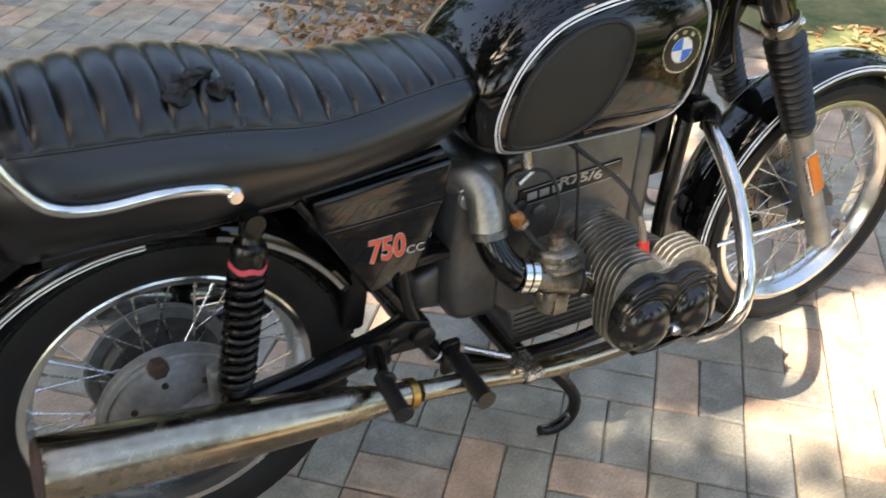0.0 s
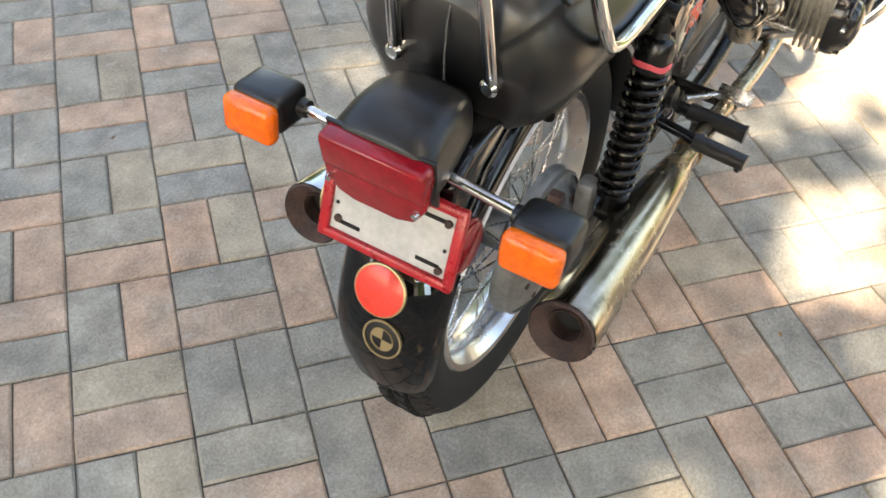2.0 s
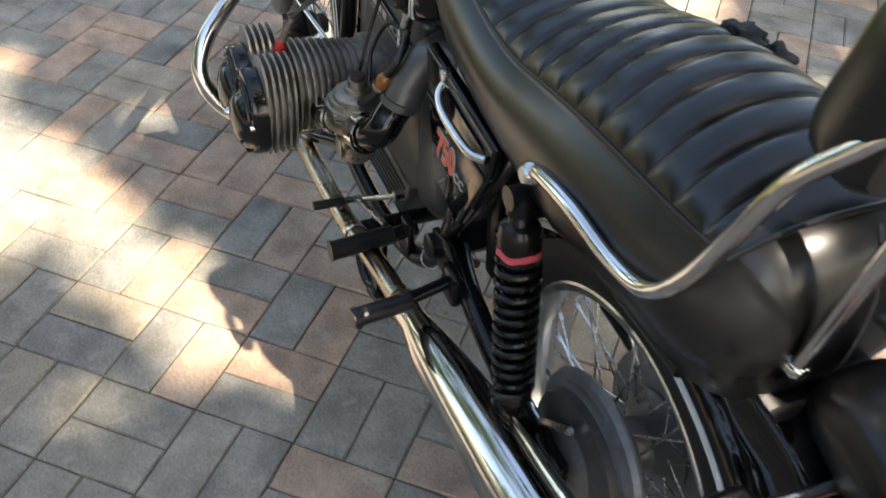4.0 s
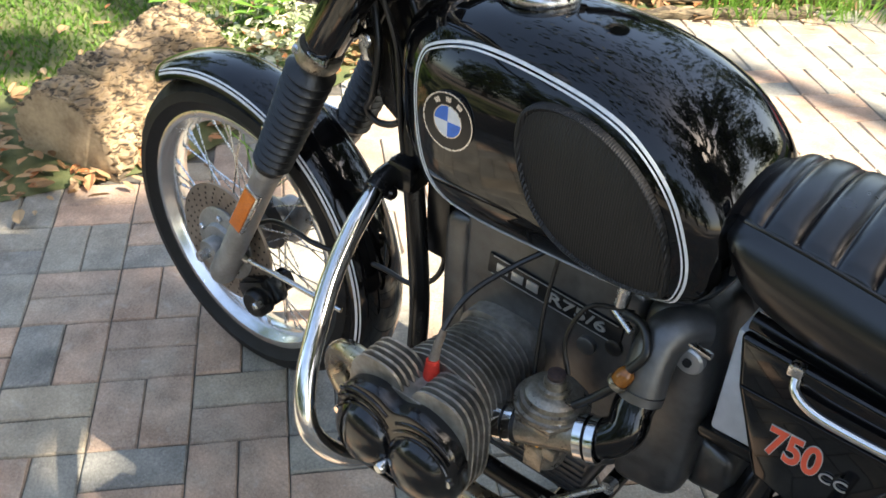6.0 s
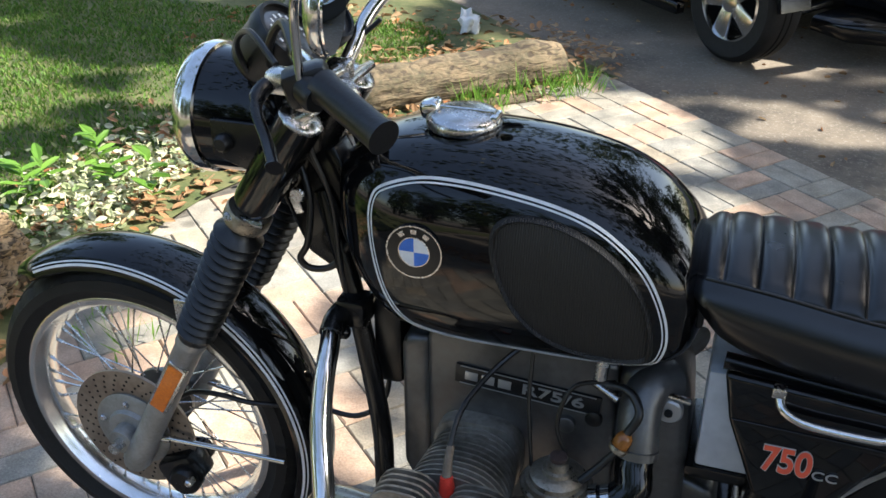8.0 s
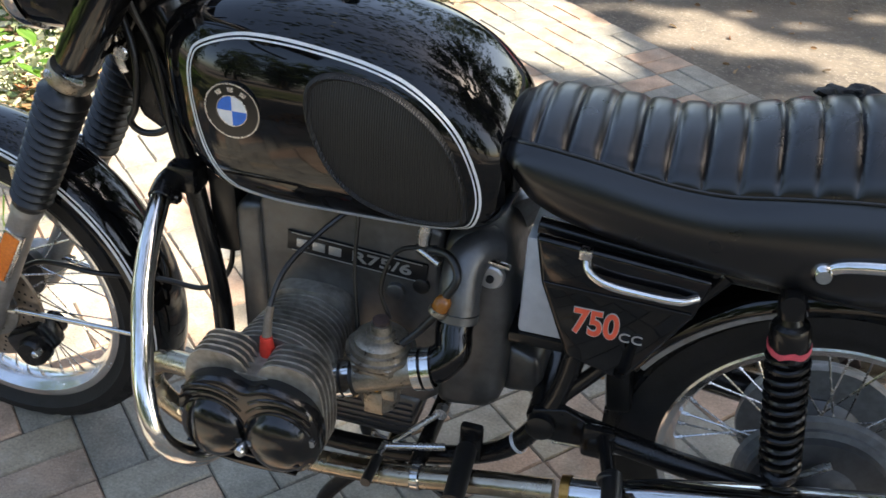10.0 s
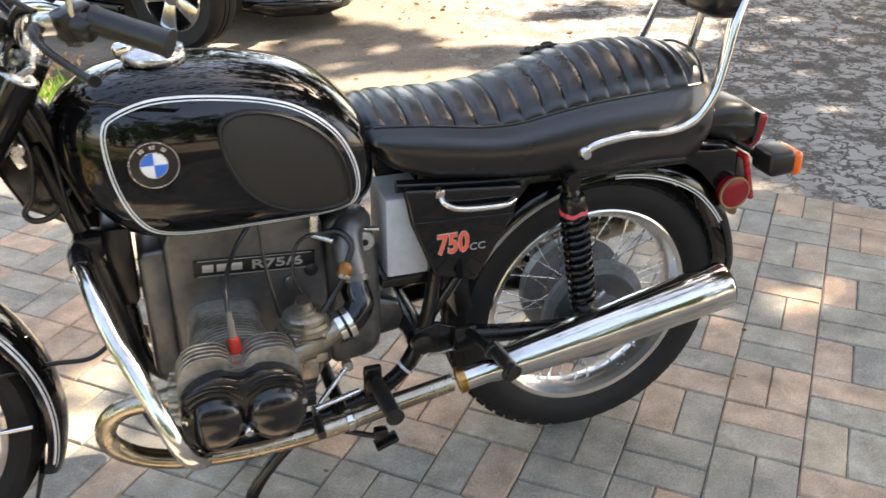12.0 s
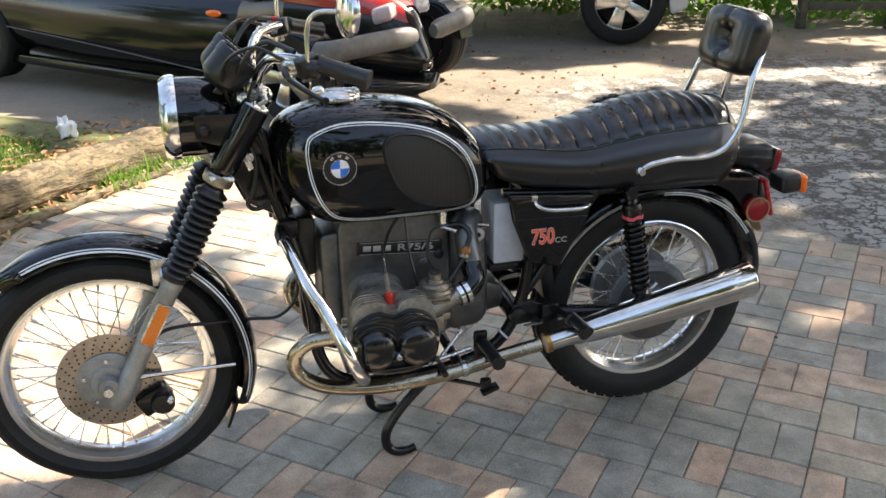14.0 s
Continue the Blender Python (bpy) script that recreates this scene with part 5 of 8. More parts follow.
def valve_cover(s_, cx):
    """A cast cover with two domes, and ribs arching over each."""
    bm = bmesh.new()
    n, rows = 84, []

    def lift(x, z):
        best = 0.0
        for bx in (-0.050, 0.050):
            q = math.hypot((x - bx) / 0.047, (z + 0.010) / 0.050)
            best = max(best, 0.024 * math.sqrt(max(0.0, 1 - q * q * 0.92)) if q < 1.04 else 0.0)
        return best

    for f, y in [(1.0, 0.308), (1.0, 0.326), (0.985, 0.333)] + [(0.97 - 0.95 * k / 22, 0.336 + 0.006 * math.sqrt(k / 22)) for k in range(23)]:
        ring = []
        for k in range(n):
            a = 2 * math.pi * (k + 0.5) / n
            c, s = math.cos(a), math.sin(a)
            r = (abs(c) ** 2.7 + abs(s) ** 2.7) ** (-1 / 2.7)
            x, z = 0.106 * r * c * f, 0.080 * r * s * f
            if s > 0:
                z *= 1 - 0.17 * math.exp(-(x / 0.022) ** 2)
            ring.append(bm.verts.new((cx + x, s_ * (y + (lift(x, z) if f < 0.975 else 0.0)), CZ - 0.014 + z)))
        rows.append(ring)
    for p, q in zip(rows, rows[1:]):
        for k in range(n):
            bm.faces.new((p[k], p[(k + 1) % n], q[(k + 1) % n], q[k]))
    bm.faces.new(rows[0])
    bm.faces.new(rows[-1])
    return bm


for s_ in (1, -1):
    cx = CYL[s_]
    cyl = P("cylinder", lathe_bm([(0.054, 0.07 * s_), (0.056, 0.27 * s_)], (cx, 0, CZ), "y", 36), M_FIN, None, "dusty alloy finned cylinder barrel")
    for k in range(11):
        y = 0.118 + 0.0128 * k
        P("cooling_fin", oval(cx, CZ - 0.002, 0.068 + 0.0012 * k, 0.062 + 0.0018 * k, s_ * (y - 0.0015), s_ * (y + 0.0015), 36, 2.3), M_FIN, cyl)
    P("cylinder_base", oval(cx, CZ - 0.002, 0.070, 0.064, s_ * 0.075, s_ * 0.108, 32, 3.2), M_FIN, cyl)
    head = P("cylinder_head", oval(cx, CZ - 0.004, 0.088, 0.066, s_ * 0.255, s_ * 0.312, 36, 3.0), M_FIN, None, "alloy cylinder head with deep fins")
    for k in range(5):
        y = 0.262 + 0.0115 * k
        P("head_fin", merge(oval(cx - 0.052, CZ, 0.052, 0.088, s_ * (y - 0.002), s_ * (y + 0.002), 28, 3.0), oval(cx + 0.052, CZ, 0.052, 0.088, s_ * (y - 0.002), s_ * (y + 0.002), 28, 3.0)), M_FIN, head)
    vc = P("valve_cover", valve_cover(s_, cx), M_COVER, None, "glossy black twin-bulge valve cover")
    for bx in (-0.050, 0.050):
        for q in (1.22, 1.46, 1.70):
            arc = []
            for k in range(15):
                a = radians(8 + 164 * k / 14)
                x, z = bx + 0.043 * q * math.cos(a), -0.012 + 0.045 * q * math.sin(a)
                if abs(x) < 0.098 and z < 0.070 - 0.010 * math.exp(-(x / 0.02) ** 2) and x * bx > 0:
                    arc.append((cx + x, (0.3385 + 0.010 * max(0.0, 1.35 - q)) * s_, CZ - 0.014 + z))
            if len(arc) > 2:
                P("cover_rib", tube_bm(arc, 0.0030, 8), M_COVER, vc)
    P("cover_rib", box_bm((cx, 0.340 * s_, CZ - 0.074), (0.150, 0.012, 0.004), 0.0015), M_COVER, vc)
    P("cover_rib", box_bm((cx, 0.350 * s_, CZ - 0.045), (0.170, 0.014, 0.004), 0.0015), M_COVER, vc)
    P("cover_nut", merge(lathe_bm([(0.009, 0.345 * s_), (0.009, 0.362 * s_), (0.006, 0.366 * s_)], (cx, 0, CZ - 0.036), "y", 12)), M_CHROME, vc, "chromed cover nut")
    for x in (-0.098, 0.098):
        P("cover_stud", lathe_bm([(0.006, 0.33 * s_), (0.006, 0.342 * s_)], (cx + x, 0, CZ - 0.01), "y", 10), M_CHROME, vc)
    # spark plug cap and lead
    px = 0.798 if s_ > 0 else 0.765
    pc = P("plug_cap", merge(tube_bm([(px - 0.004, 0.262 * s_, 0.512), (px, 0.262 * s_, 0.545), (px + 0.002, 0.258 * s_, 0.566)], [0.012, 0.0115, 0.009], 14), rod((px - 0.002, 0.262 * s_, 0.527), (px - 0.010, 0.285 * s_, 0.522), 0.010, 12)), M_REDPL, None, "red spark plug cap")
    P("plug_tip", rod((px - 0.010, 0.284 * s_, 0.522), (px - 0.012, 0.293 * s_, 0.520), 0.006, 8), M_BRASS, pc)
    P("plug_lead", tube_bm(spline([(px + 0.002, 0.258 * s_, 0.562), (px + 0.004, 0.235 * s_, 0.605), (px - 0.002, 0.19 * s_, 0.640), (px - 0.03, 0.13 * s_, 0.668), (px - 0.07, 0.09 * s_, 0.70)], 6), 0.0042, 8), M_SLIDER, pc, "black spark plug lead")
    P("lead_boot", tube_bm([(px + 0.002, 0.258 * s_, 0.560), (px + 0.003, 0.248 * s_, 0.585), (px + 0.003, 0.236 * s_, 0.603)], [0.0075, 0.0062, 0.0055], 12), M_BUMPER_TAN, pc, "dusty tan lead boot")
    P("pushrod_tube", merge(*[rod((cx + x, 0.1 * s_, 0.392), (cx + x, 0.26 * s_, 0.400), 0.010, 12) for x in (-0.028, 0.028)]), M_STEEL, cyl)
    # carburettor
    kx = cx - (0.138 if s_ > 0 else 0.124)
    ky = 0.168 * s_
    cb = P("carburettor", merge(lathe_bm([(0.010, 0.560), (0.0155, 0.559), (0.0165, 0.546), (0.0215, 0.5445), (0.0225, 0.539), (0.034, 0.5375), (0.0395, 0.533), (0.0405, 0.5255), (0.0455, 0.5245), (0.0475, 0.517), (0.0525, 0.516), (0.0530, 0.511)], (kx, ky, 0), "z", 36),
                                lathe_bm([(0.052, 0.514), (0.056, 0.511), (0.056, 0.506), (0.052, 0.504)], (kx, ky, 0), "z", 6), lathe_bm([(0.051, 0.5035), (0.054, 0.5015), (0.054, 0.497), (0.043, 0.492), (0.030, 0.486)], (kx, ky, 0), "z", 6),
                                box_bm((kx, ky, 0.470), (0.060, 0.058, 0.046), 0.010), box_bm((kx + 0.004, ky + 0.030 * s_, 0.472), (0.030, 0.012, 0.028), 0.004), box_bm((kx - 0.022, ky + 0.026 * s_, 0.452), (0.022, 0.016, 0.02), 0.004),
                                lathe_bm([(0.034, 0.452), (0.036, 0.448), (0.036, 0.443), (0.032, 0.440), (0.030, 0.415), (0.024, 0.402), (0.014, 0.398)], (kx, ky, 0), "z", 14),
                                rod((kx - 0.074, 0.178 * s_, 0.502), (kx + 0.050, 0.198 * s_, 0.462), 0.024, 20)), M_CARB, None, "stained alloy carburettor with domed top")
    for q in range(4):
        a = math.pi / 4 + math.pi / 2 * q
        P("cap_screw", lathe_bm([(0.0045, 0.503), (0.0045, 0.5165), (0.003, 0.5175)], (kx + 0.0445 * math.cos(a), ky + 0.0445 * math.sin(a), 0), "z", 8), M_STEEL, cb)
    for q in (-1, 1):
        P("body_screw", lathe_bm([(0.004, (0.168 + 0.034) * s_), (0.004, (0.168 + 0.039) * s_)], (kx + 0.004 + 0.010 * q, 0, 0.472 + 0.008 * q), "y", 8), M_BRASS, cb)
    P("carb_cap", lathe_bm([(0.0125, 0.558), (0.0125, 0.566), (0.008, 0.567)], (kx, ky, 0), "z", 18), M_RUST, cb, "rusty round cap")
    P("float_clip", box_bm((kx, 0.2 * s_, 0.43), (0.03, 0.004, 0.04), 0.002), M_CARB, cb)
    for a, b in (((kx - 0.070, 0.179, 0.501), 0.030), ((kx + 0.046, 0.197, 0.463), 0.027)):
        for o in (-0.0085, 0.0085):
            P("hose_clamp", lathe_on([(b - 0.002, -0.0060), (b + 0.002, -0.0060), (b + 0.002, 0.0060), (b - 0.002, 0.0060)], (a[0] + o, a[1] * s_, a[2] - 0.32 * o), (1, 0.16 * s_, -0.32), 28, closed=True), M_CHROME, cb, "bright hose clamp")
    P("inlet_rubber", tube_bm([(kx + 0.030, 0.194 * s_, 0.468), (cx - 0.062, 0.204 * s_, 0.456)], 0.0255, 20), M_SOFT, cb)
    ex = cx - 0.242
    P("intake_tube", tube_bm(spline([(kx - 0.058, 0.177 * s_, 0.498), (kx - 0.086, 0.174 * s_, 0.508), (kx - 0.106, 0.162 * s_, 0.530), (ex + 0.001, 0.144 * s_, 0.556), (ex, 0.126 * s_, 0.582)], 6), 0.0275, 22), M_GLOSS, None, "glossy black intake elbow")
    P("elbow_band", lathe_on([(0.0275, -0.006), (0.031, -0.006), (0.031, 0.006), (0.0275, 0.006)], (ex, 0.133 * s_, 0.573), (0, -0.4 * s_, 1), 28, closed=True), M_CASE, None)
    # the right stub takes the lighter copy, its stronger light put into the colour
    P("intake_housing", tube_bm(spline([(ex - 0.030, 0.050 * s_, 0.650), (ex - 0.010, 0.074 * s_, 0.652), (ex + 0.002, 0.096 * s_, 0.636), (ex + 0.003, 0.116 * s_, 0.606), (ex, 0.129 * s_, 0.576)], 6), 0.0305, 24), M_CASE if s_ > 0 else M_CASE_LIT, gb, "cast intake stub")
    # fuel line with amber filter, petcock, control cables
    P("fuel_tap", merge(rod((0.62, 0.098 * s_, 0.695), (0.622, 0.104 * s_, 0.655), 0.010, 12), rod((0.632, 0.106 * s_, 0.660), (0.592, 0.122 * s_, 0.648), 0.006, 10)), M_STEEL, None, "bright fuel tap lever")
    P("fuel_line", tube_bm(spline([(0.618, 0.105 * s_, 0.658), (0.58, 0.118 * s_, 0.664), (0.560, 0.138 * s_, 0.644), (0.573, 0.150 * s_, 0.614)], 6), 0.0062, 10), M_SLIDER, None, "black fuel hose")
    ff_ = P("fuel_filter", lathe_on([(0.006, -0.004), (0.010, 0.0), (0.0125, 0.006), (0.0125, 0.018), (0.010, 0.022)], (0.573, 0.150 * s_, 0.612), (0.4, 0.25 * s_, -0.9), 20), M_FILTER, None, "amber inline fuel filter")
    P("filter_base", lathe_on([(0.0135, 0.019), (0.0145, 0.022), (0.0135, 0.027), (0.007, 0.030)], (0.573, 0.150 * s_, 0.612), (0.4, 0.25 * s_, -0.9), 20), M_CARB, ff_, "dull filter base ring")
    P("fuel_line", tube_bm(spline([(0.583, 0.156 * s_, 0.586), (0.606, 0.164 * s_, 0.556), (0.632, 0.176 * s_, 0.530)], 6), 0.006, 10), M_SLIDER, None, "black fuel hose")
    P("choke_cable", tube_bm(spline([(0.720, 0.10 * s_, 0.70), (0.718, 0.125 * s_, 0.62), (0.706, 0.15 * s_, 0.54), (0.695, 0.165 * s_, 0.48)], 6), 0.0032, 8), M_SLIDER, None, "thin black control cable")
    P("throttle_cable", tube_bm(spline([(0.60, 0.105 * s_, 0.665), (0.655, 0.12 * s_, 0.655), (0.672, 0.14 * s_, 0.60), (0.655, 0.15 * s_, 0.555)], 6), 0.0035, 8), M_SLIDER, None, "thin black control cable")
    P("timing_plug", merge(lathe_bm([(0.014, 0.078 * s_), (0.014, 0.088 * s_), (0.011, 0.090 * s_)], (0.668, 0, 0.556), "y", 24)), M_CASE, eng, "round cast boss on the block")
    P("case_plug", lathe_bm([(0.013, 0.078 * s_), (0.013, 0.086 * s_), (0.010, 0.088 * s_)], (0.628, 0, 0.575), "y", 18), M_SOFT, eng, "black rubber plug")

# -- frame
fr = P("frame", merge(*[tube_bm(spline([(1.07, 0.028 * q, 0.86), (1.017, 0.055 * q, 0.70), (0.968, 0.085 * q, 0.48), (0.955, 0.10 * q, 0.335), (0.90, 0.108 * q, 0.262), (0.78, 0.112 * q, 0.240), (0.60, 0.112 * q, 0.256), (0.47, 0.108 * q, 0.310), (0.405, 0.10 * q, 0.42), (0.380, 0.095 * q, 0.55), (0.36, 0.09 * q, 0.70)], 6), 0.0165, 14) for q in (1, -1)],
                      *[tube_bm(spline([(0.46, 0.09 * q, 0.725), (0.25, 0.105 * q, 0.715), (0.05, 0.11 * q, 0.715), (-0.15, 0.105 * q, 0.71)], 4), 0.0125, 12) for q in (1, -1)],
                      *[rod((0.405, 0.098 * q, 0.42), (0.205, 0.112 * q, 0.715), 0.0115, 12) for q in (1, -1)],
                      rod((1.04, 0, 0.90), (0.48, 0, 0.75), 0.022, 14), *[box_bm((1.010, 0.07 * q, 0.685), (0.05, 0.05, 0.05), 0.01) for q in (1, -1)]), M_BLACK, None, "black tubular frame")
for s_ in (1, -1):
    P("cable_tie", lathe_on([(0.0175, -0.003), (0.0185, -0.003), (0.0185, 0.003), (0.0175, 0.003)], (0.452, 0.107 * s_, 0.327), (-0.6, 0, 0.6), 20, closed=True), M_WHITE, fr, "white cable tie")
    cb_dx = 0.0 if s_ > 0 else -0.020
    P("crash_bar", tube_bm(spline([(1.029 + cb_dx, 0.118 * s_, 0.674), (1.020 + cb_dx, 0.146 * s_, 0.664), (1.008 + cb_dx, 0.195 * s_, 0.640), (0.989 + cb_dx, 0.255 * s_, 0.602), (0.962 + cb_dx, 0.312 * s_, 0.562), (0.936 + cb_dx, 0.362 * s_, 0.512), (0.915 + cb_dx, 0.382 * s_, 0.460), (0.895 + cb_dx, 0.365 * s_, 0.412), (0.878 + cb_dx, 0.322 * s_, 0.374), (0.868 + cb_dx, 0.22 * s_, 0.330), (0.86 + cb_dx, 0.13 * s_, 0.285)], 8), 0.0155, 18), M_CHROME, None, "chromed engine crash bar")
    P("crash_bar_clamp", merge(tube_bm(spline([(1.026 + cb_dx, 0.128 * s_, 0.671), (1.028, 0.100 * s_, 0.682), (1.020, 0.066 * s_, 0.688)], 5), 0.0185, 16), lathe_on([(0.009, 0), (0.011, 0.004), (0.011, 0.030), (0.007, 0.034)], (1.040, 0.105 * s_, 0.662), (-1, 0, 0), 10)), M_BLACK, None, "black crash bar clamp")
    # side cover with lettering
    sc = P("side_cover", prism([(0.458, 0.735), (0.222, 0.716), (0.236, 0.655), (0.312, 0.520), (0.398, 0.545), (0.444, 0.662)], 0.128 * s_ - 0.010, 0.128 * s_ + 0.010, 0.007), M_GLOSS, None, "black side cover with orange lettering")
    P("cover_ridge", prism([(0.442, 0.668), (0.240, 0.662), (0.240, 0.654), (0.430, 0.659)], 0.128 * s_ + (0.008 if s_ > 0 else -0.0125), 0.128 * s_ + (0.0125 if s_ > 0 else -0.008), 0.0015), M_GLOSS, sc)
    lettering("750", 0.058, side_matrix(0.362 if s_ > 0 else 0.342, 0.1386 * s_, 0.612 if s_ > 0 else 0.602, s_), M_PLATE, sc, label="pale outline of the number lettering", squeeze=0.74, bold=0.0026)
    lettering("750", 0.058, side_matrix(0.362 if s_ > 0 else 0.342, 0.1392 * s_, 0.612 if s_ > 0 else 0.602, s_), M_ORANGE, sc, label="orange-red number lettering", squeeze=0.74, bold=0.0014)
    lettering("CC", 0.021, side_matrix((0.362 if s_ > 0 else 0.342) - s_ * 0.050, 0.1396 * s_, 0.600 if s_ > 0 else 0.590, s_), M_GREY, sc, label="silver outlined small lettering", squeeze=1.15)
    if s_ > 0:
        P("cover_handle", tube_bm(spline([(0.388, 0.132 * s_, 0.716), (0.381, 0.146 * s_, 0.702), (0.355, 0.153 * s_, 0.692), (0.310, 0.154 * s_, 0.688), (0.262, 0.152 * s_, 0.687), (0.238, 0.140 * s_, 0.690)], 6), 0.0062, 12), M_CHROME, sc, "chromed lifting handle")
        P("handle_mount", box_bm((0.389, 0.134 * s_, 0.722), (0.018, 0.016, 0.016), 0.003), M_STEEL, sc)
P("battery", box_bm((0.435, 0.020, 0.610), (0.085, 0.12, 0.17), 0.006), M_BOX, None, "pale translucent battery case")
P("battery_bracket", box_bm((0.44, 0, 0.515), (0.1, 0.17, 0.02), 0.004), M_BLACK)
P("inner_fender", box_bm((0.33, 0, 0.55), (0.04, 0.15, 0.30), 0.01, pose(0, 0, 0, 0, 8, 0)), M_BPLASTIC)
P("under_seat_tray", box_bm((0.12, 0, 0.722), (0.56, 0.2, 0.016), 0.004), M_BPLASTIC)

# -- foot controls and stands
for s_, fx in ((1, 0.519), (-1, 0.470)):
    P("foot_peg", merge(tube_bm([(fx + 0.006, 0.150 * s_, 0.330), (fx, 0.254 * s_, 0.328), (fx, 0.262 * s_, 0.328)], [0.0165, 0.0165, 0.0185], 16)), M_SOFT, None, "black rubber rider foot peg")
    P("peg_bracket", merge(rod((fx + 0.01, 0.105 * s_, 0.33), (fx + 0.006, 0.158 * s_, 0.327), 0.013, 12), box_bm((fx + 0.006, 0.122 * s_, 0.318), (0.038, 0.016, 0.075), 0.006)), M_BLACK)
    P("passenger_peg", merge(tube_bm([(0.300, 0.205 * s_, 0.404), (0.292, 0.298 * s_, 0.404)], 0.0145, 16), *[lathe_on([(0.0150, 0), (0.0172, 0.002), (0.0172, 0.008), (0.0150, 0.01)], (0.3045 - 0.0065 * q, (0.205 + 0.088 * q) * s_, 0.4025 - 0.0065 * q), (-0.07, s_, -0.07), 16) for q in (0.05, 0.9)]), M_SOFT, None, "black rubber passenger foot peg")
    P("passenger_peg_mount", merge(rod((0.325, 0.125 * s_, 0.40), (0.304, 0.21 * s_, 0.402), 0.010, 12), box_bm((0.33, 0.125 * s_, 0.385), (0.05, 0.02, 0.06), 0.008)), M_BLACK)
    P("pivot_plate", prism([(0.435, 0.412), (0.385, 0.425), (0.325, 0.398), (0.350, 0.360), (0.428, 0.355)], 0.112 * s_ - 0.006, 0.112 * s_ + 0.006, 0.003), M_BLACK, None, "black frame plate at the swingarm pivot")
    P("pivot_cap", lathe_bm([(0.022, 0.11 * s_), (0.022, 0.128 * s_), (0.016, 0.131 * s_)], (0.42, 0, 0.385), "y", 20), M_BPLASTIC)
P("gear_lever", merge(rod((0.560, 0.150, 0.322), (0.655, 0.168, 0.312), 0.0065, 10), rod((0.655, 0.162, 0.312), (0.657, 0.200, 0.312), 0.006, 10), rod((0.576, 0.124, 0.369), (0.643, 0.160, 0.318), 0.005, 10), lathe_bm([(0.011, 0.114), (0.011, 0.130)], (0.576, 0, 0.369), "y", 14)), M_STEEL, None, "bright gear lever linkage")
P("gear_toe_peg", rod((0.657, 0.195, 0.312), (0.658, 0.250, 0.312), 0.0085, 12), M_SOFT)
P("brake_pedal", merge(rod((0.50, -0.13, 0.335), (0.575, -0.175, 0.318), 0.0065, 10), box_bm((0.588, -0.205, 0.316), (0.04, 0.07, 0.012), 0.004)), M_STEEL, None, "bright ribbed brake pedal")
for k in range(5):
    P("pedal_rib", box_bm((0.572 + 0.008 * k, -0.205, 0.323), (0.003, 0.068, 0.004), 0.001), M_STEEL, bpy.data.objects["brake_pedal"])
cs = P("centre_stand", merge(*[tube_bm(spline([(0.640, 0.105 * q, 0.245), (0.690, 0.110 * q, 0.205), (0.745, 0.113 * q, 0.150), (0.785, 0.115 * q, 0.090), (0.790, 0.115 * q, 0.045), (0.770, 0.115 * q, 0.018), (0.735, 0.115 * q, 0.012), (0.708, 0.115 * q, 0.020)], 6), [0.0135] * 36 + [0.012] * 3 + [0.011] * 4, 12) for q in (1, -1)],
                             rod((0.675, -0.11, 0.215), (0.675, 0.11, 0.215), 0.011, 12)), M_BLACK, None, "black tubular centre stand with curled feet")
P("stand_tread", merge(tube_bm(spline([(0.66, 0.115, 0.232), (0.60, 0.135, 0.222), (0.535, 0.165, 0.213)], 5), 0.006, 10), box_bm((0.515, 0.176, 0.205), (0.05, 0.03, 0.012), 0.004, pose(0, 0, 0, 0, 20, 0)), box_bm((0.525, 0.172, 0.222), (0.03, 0.022, 0.03), 0.006)), M_BLACK, cs)

# -- headlamp, instruments, bars
hl = P("headlamp", lathe_bm([(0.012, 1.098), (0.055, 1.102), (0.075, 1.115), (0.088, 1.150), (0.093, 1.20), (0.094, 1.244)], (0, 0, 0.962), "x", 48), M_GLOSS, None, "glossy black headlamp shell with chrome ring")
P("headlamp_ring", lathe_bm([(0.092, 1.238), (0.099, 1.240), (0.101, 1.252), (0.099, 1.264), (0.090, 1.276), (0.085, 1.274), (0.088, 1.26)], (0, 0, 0.962), "x", 56, closed=True), M_CHROME, hl, "chromed headlamp ring")
P("headlamp_lens", lathe_bm([(0.087, 1.262), (0.075, 1.272), (0.05, 1.279), (0.02, 1.282)], (0, 0, 0.962), "x", 48), M_GLASS, hl, "fluted clear headlamp lens")
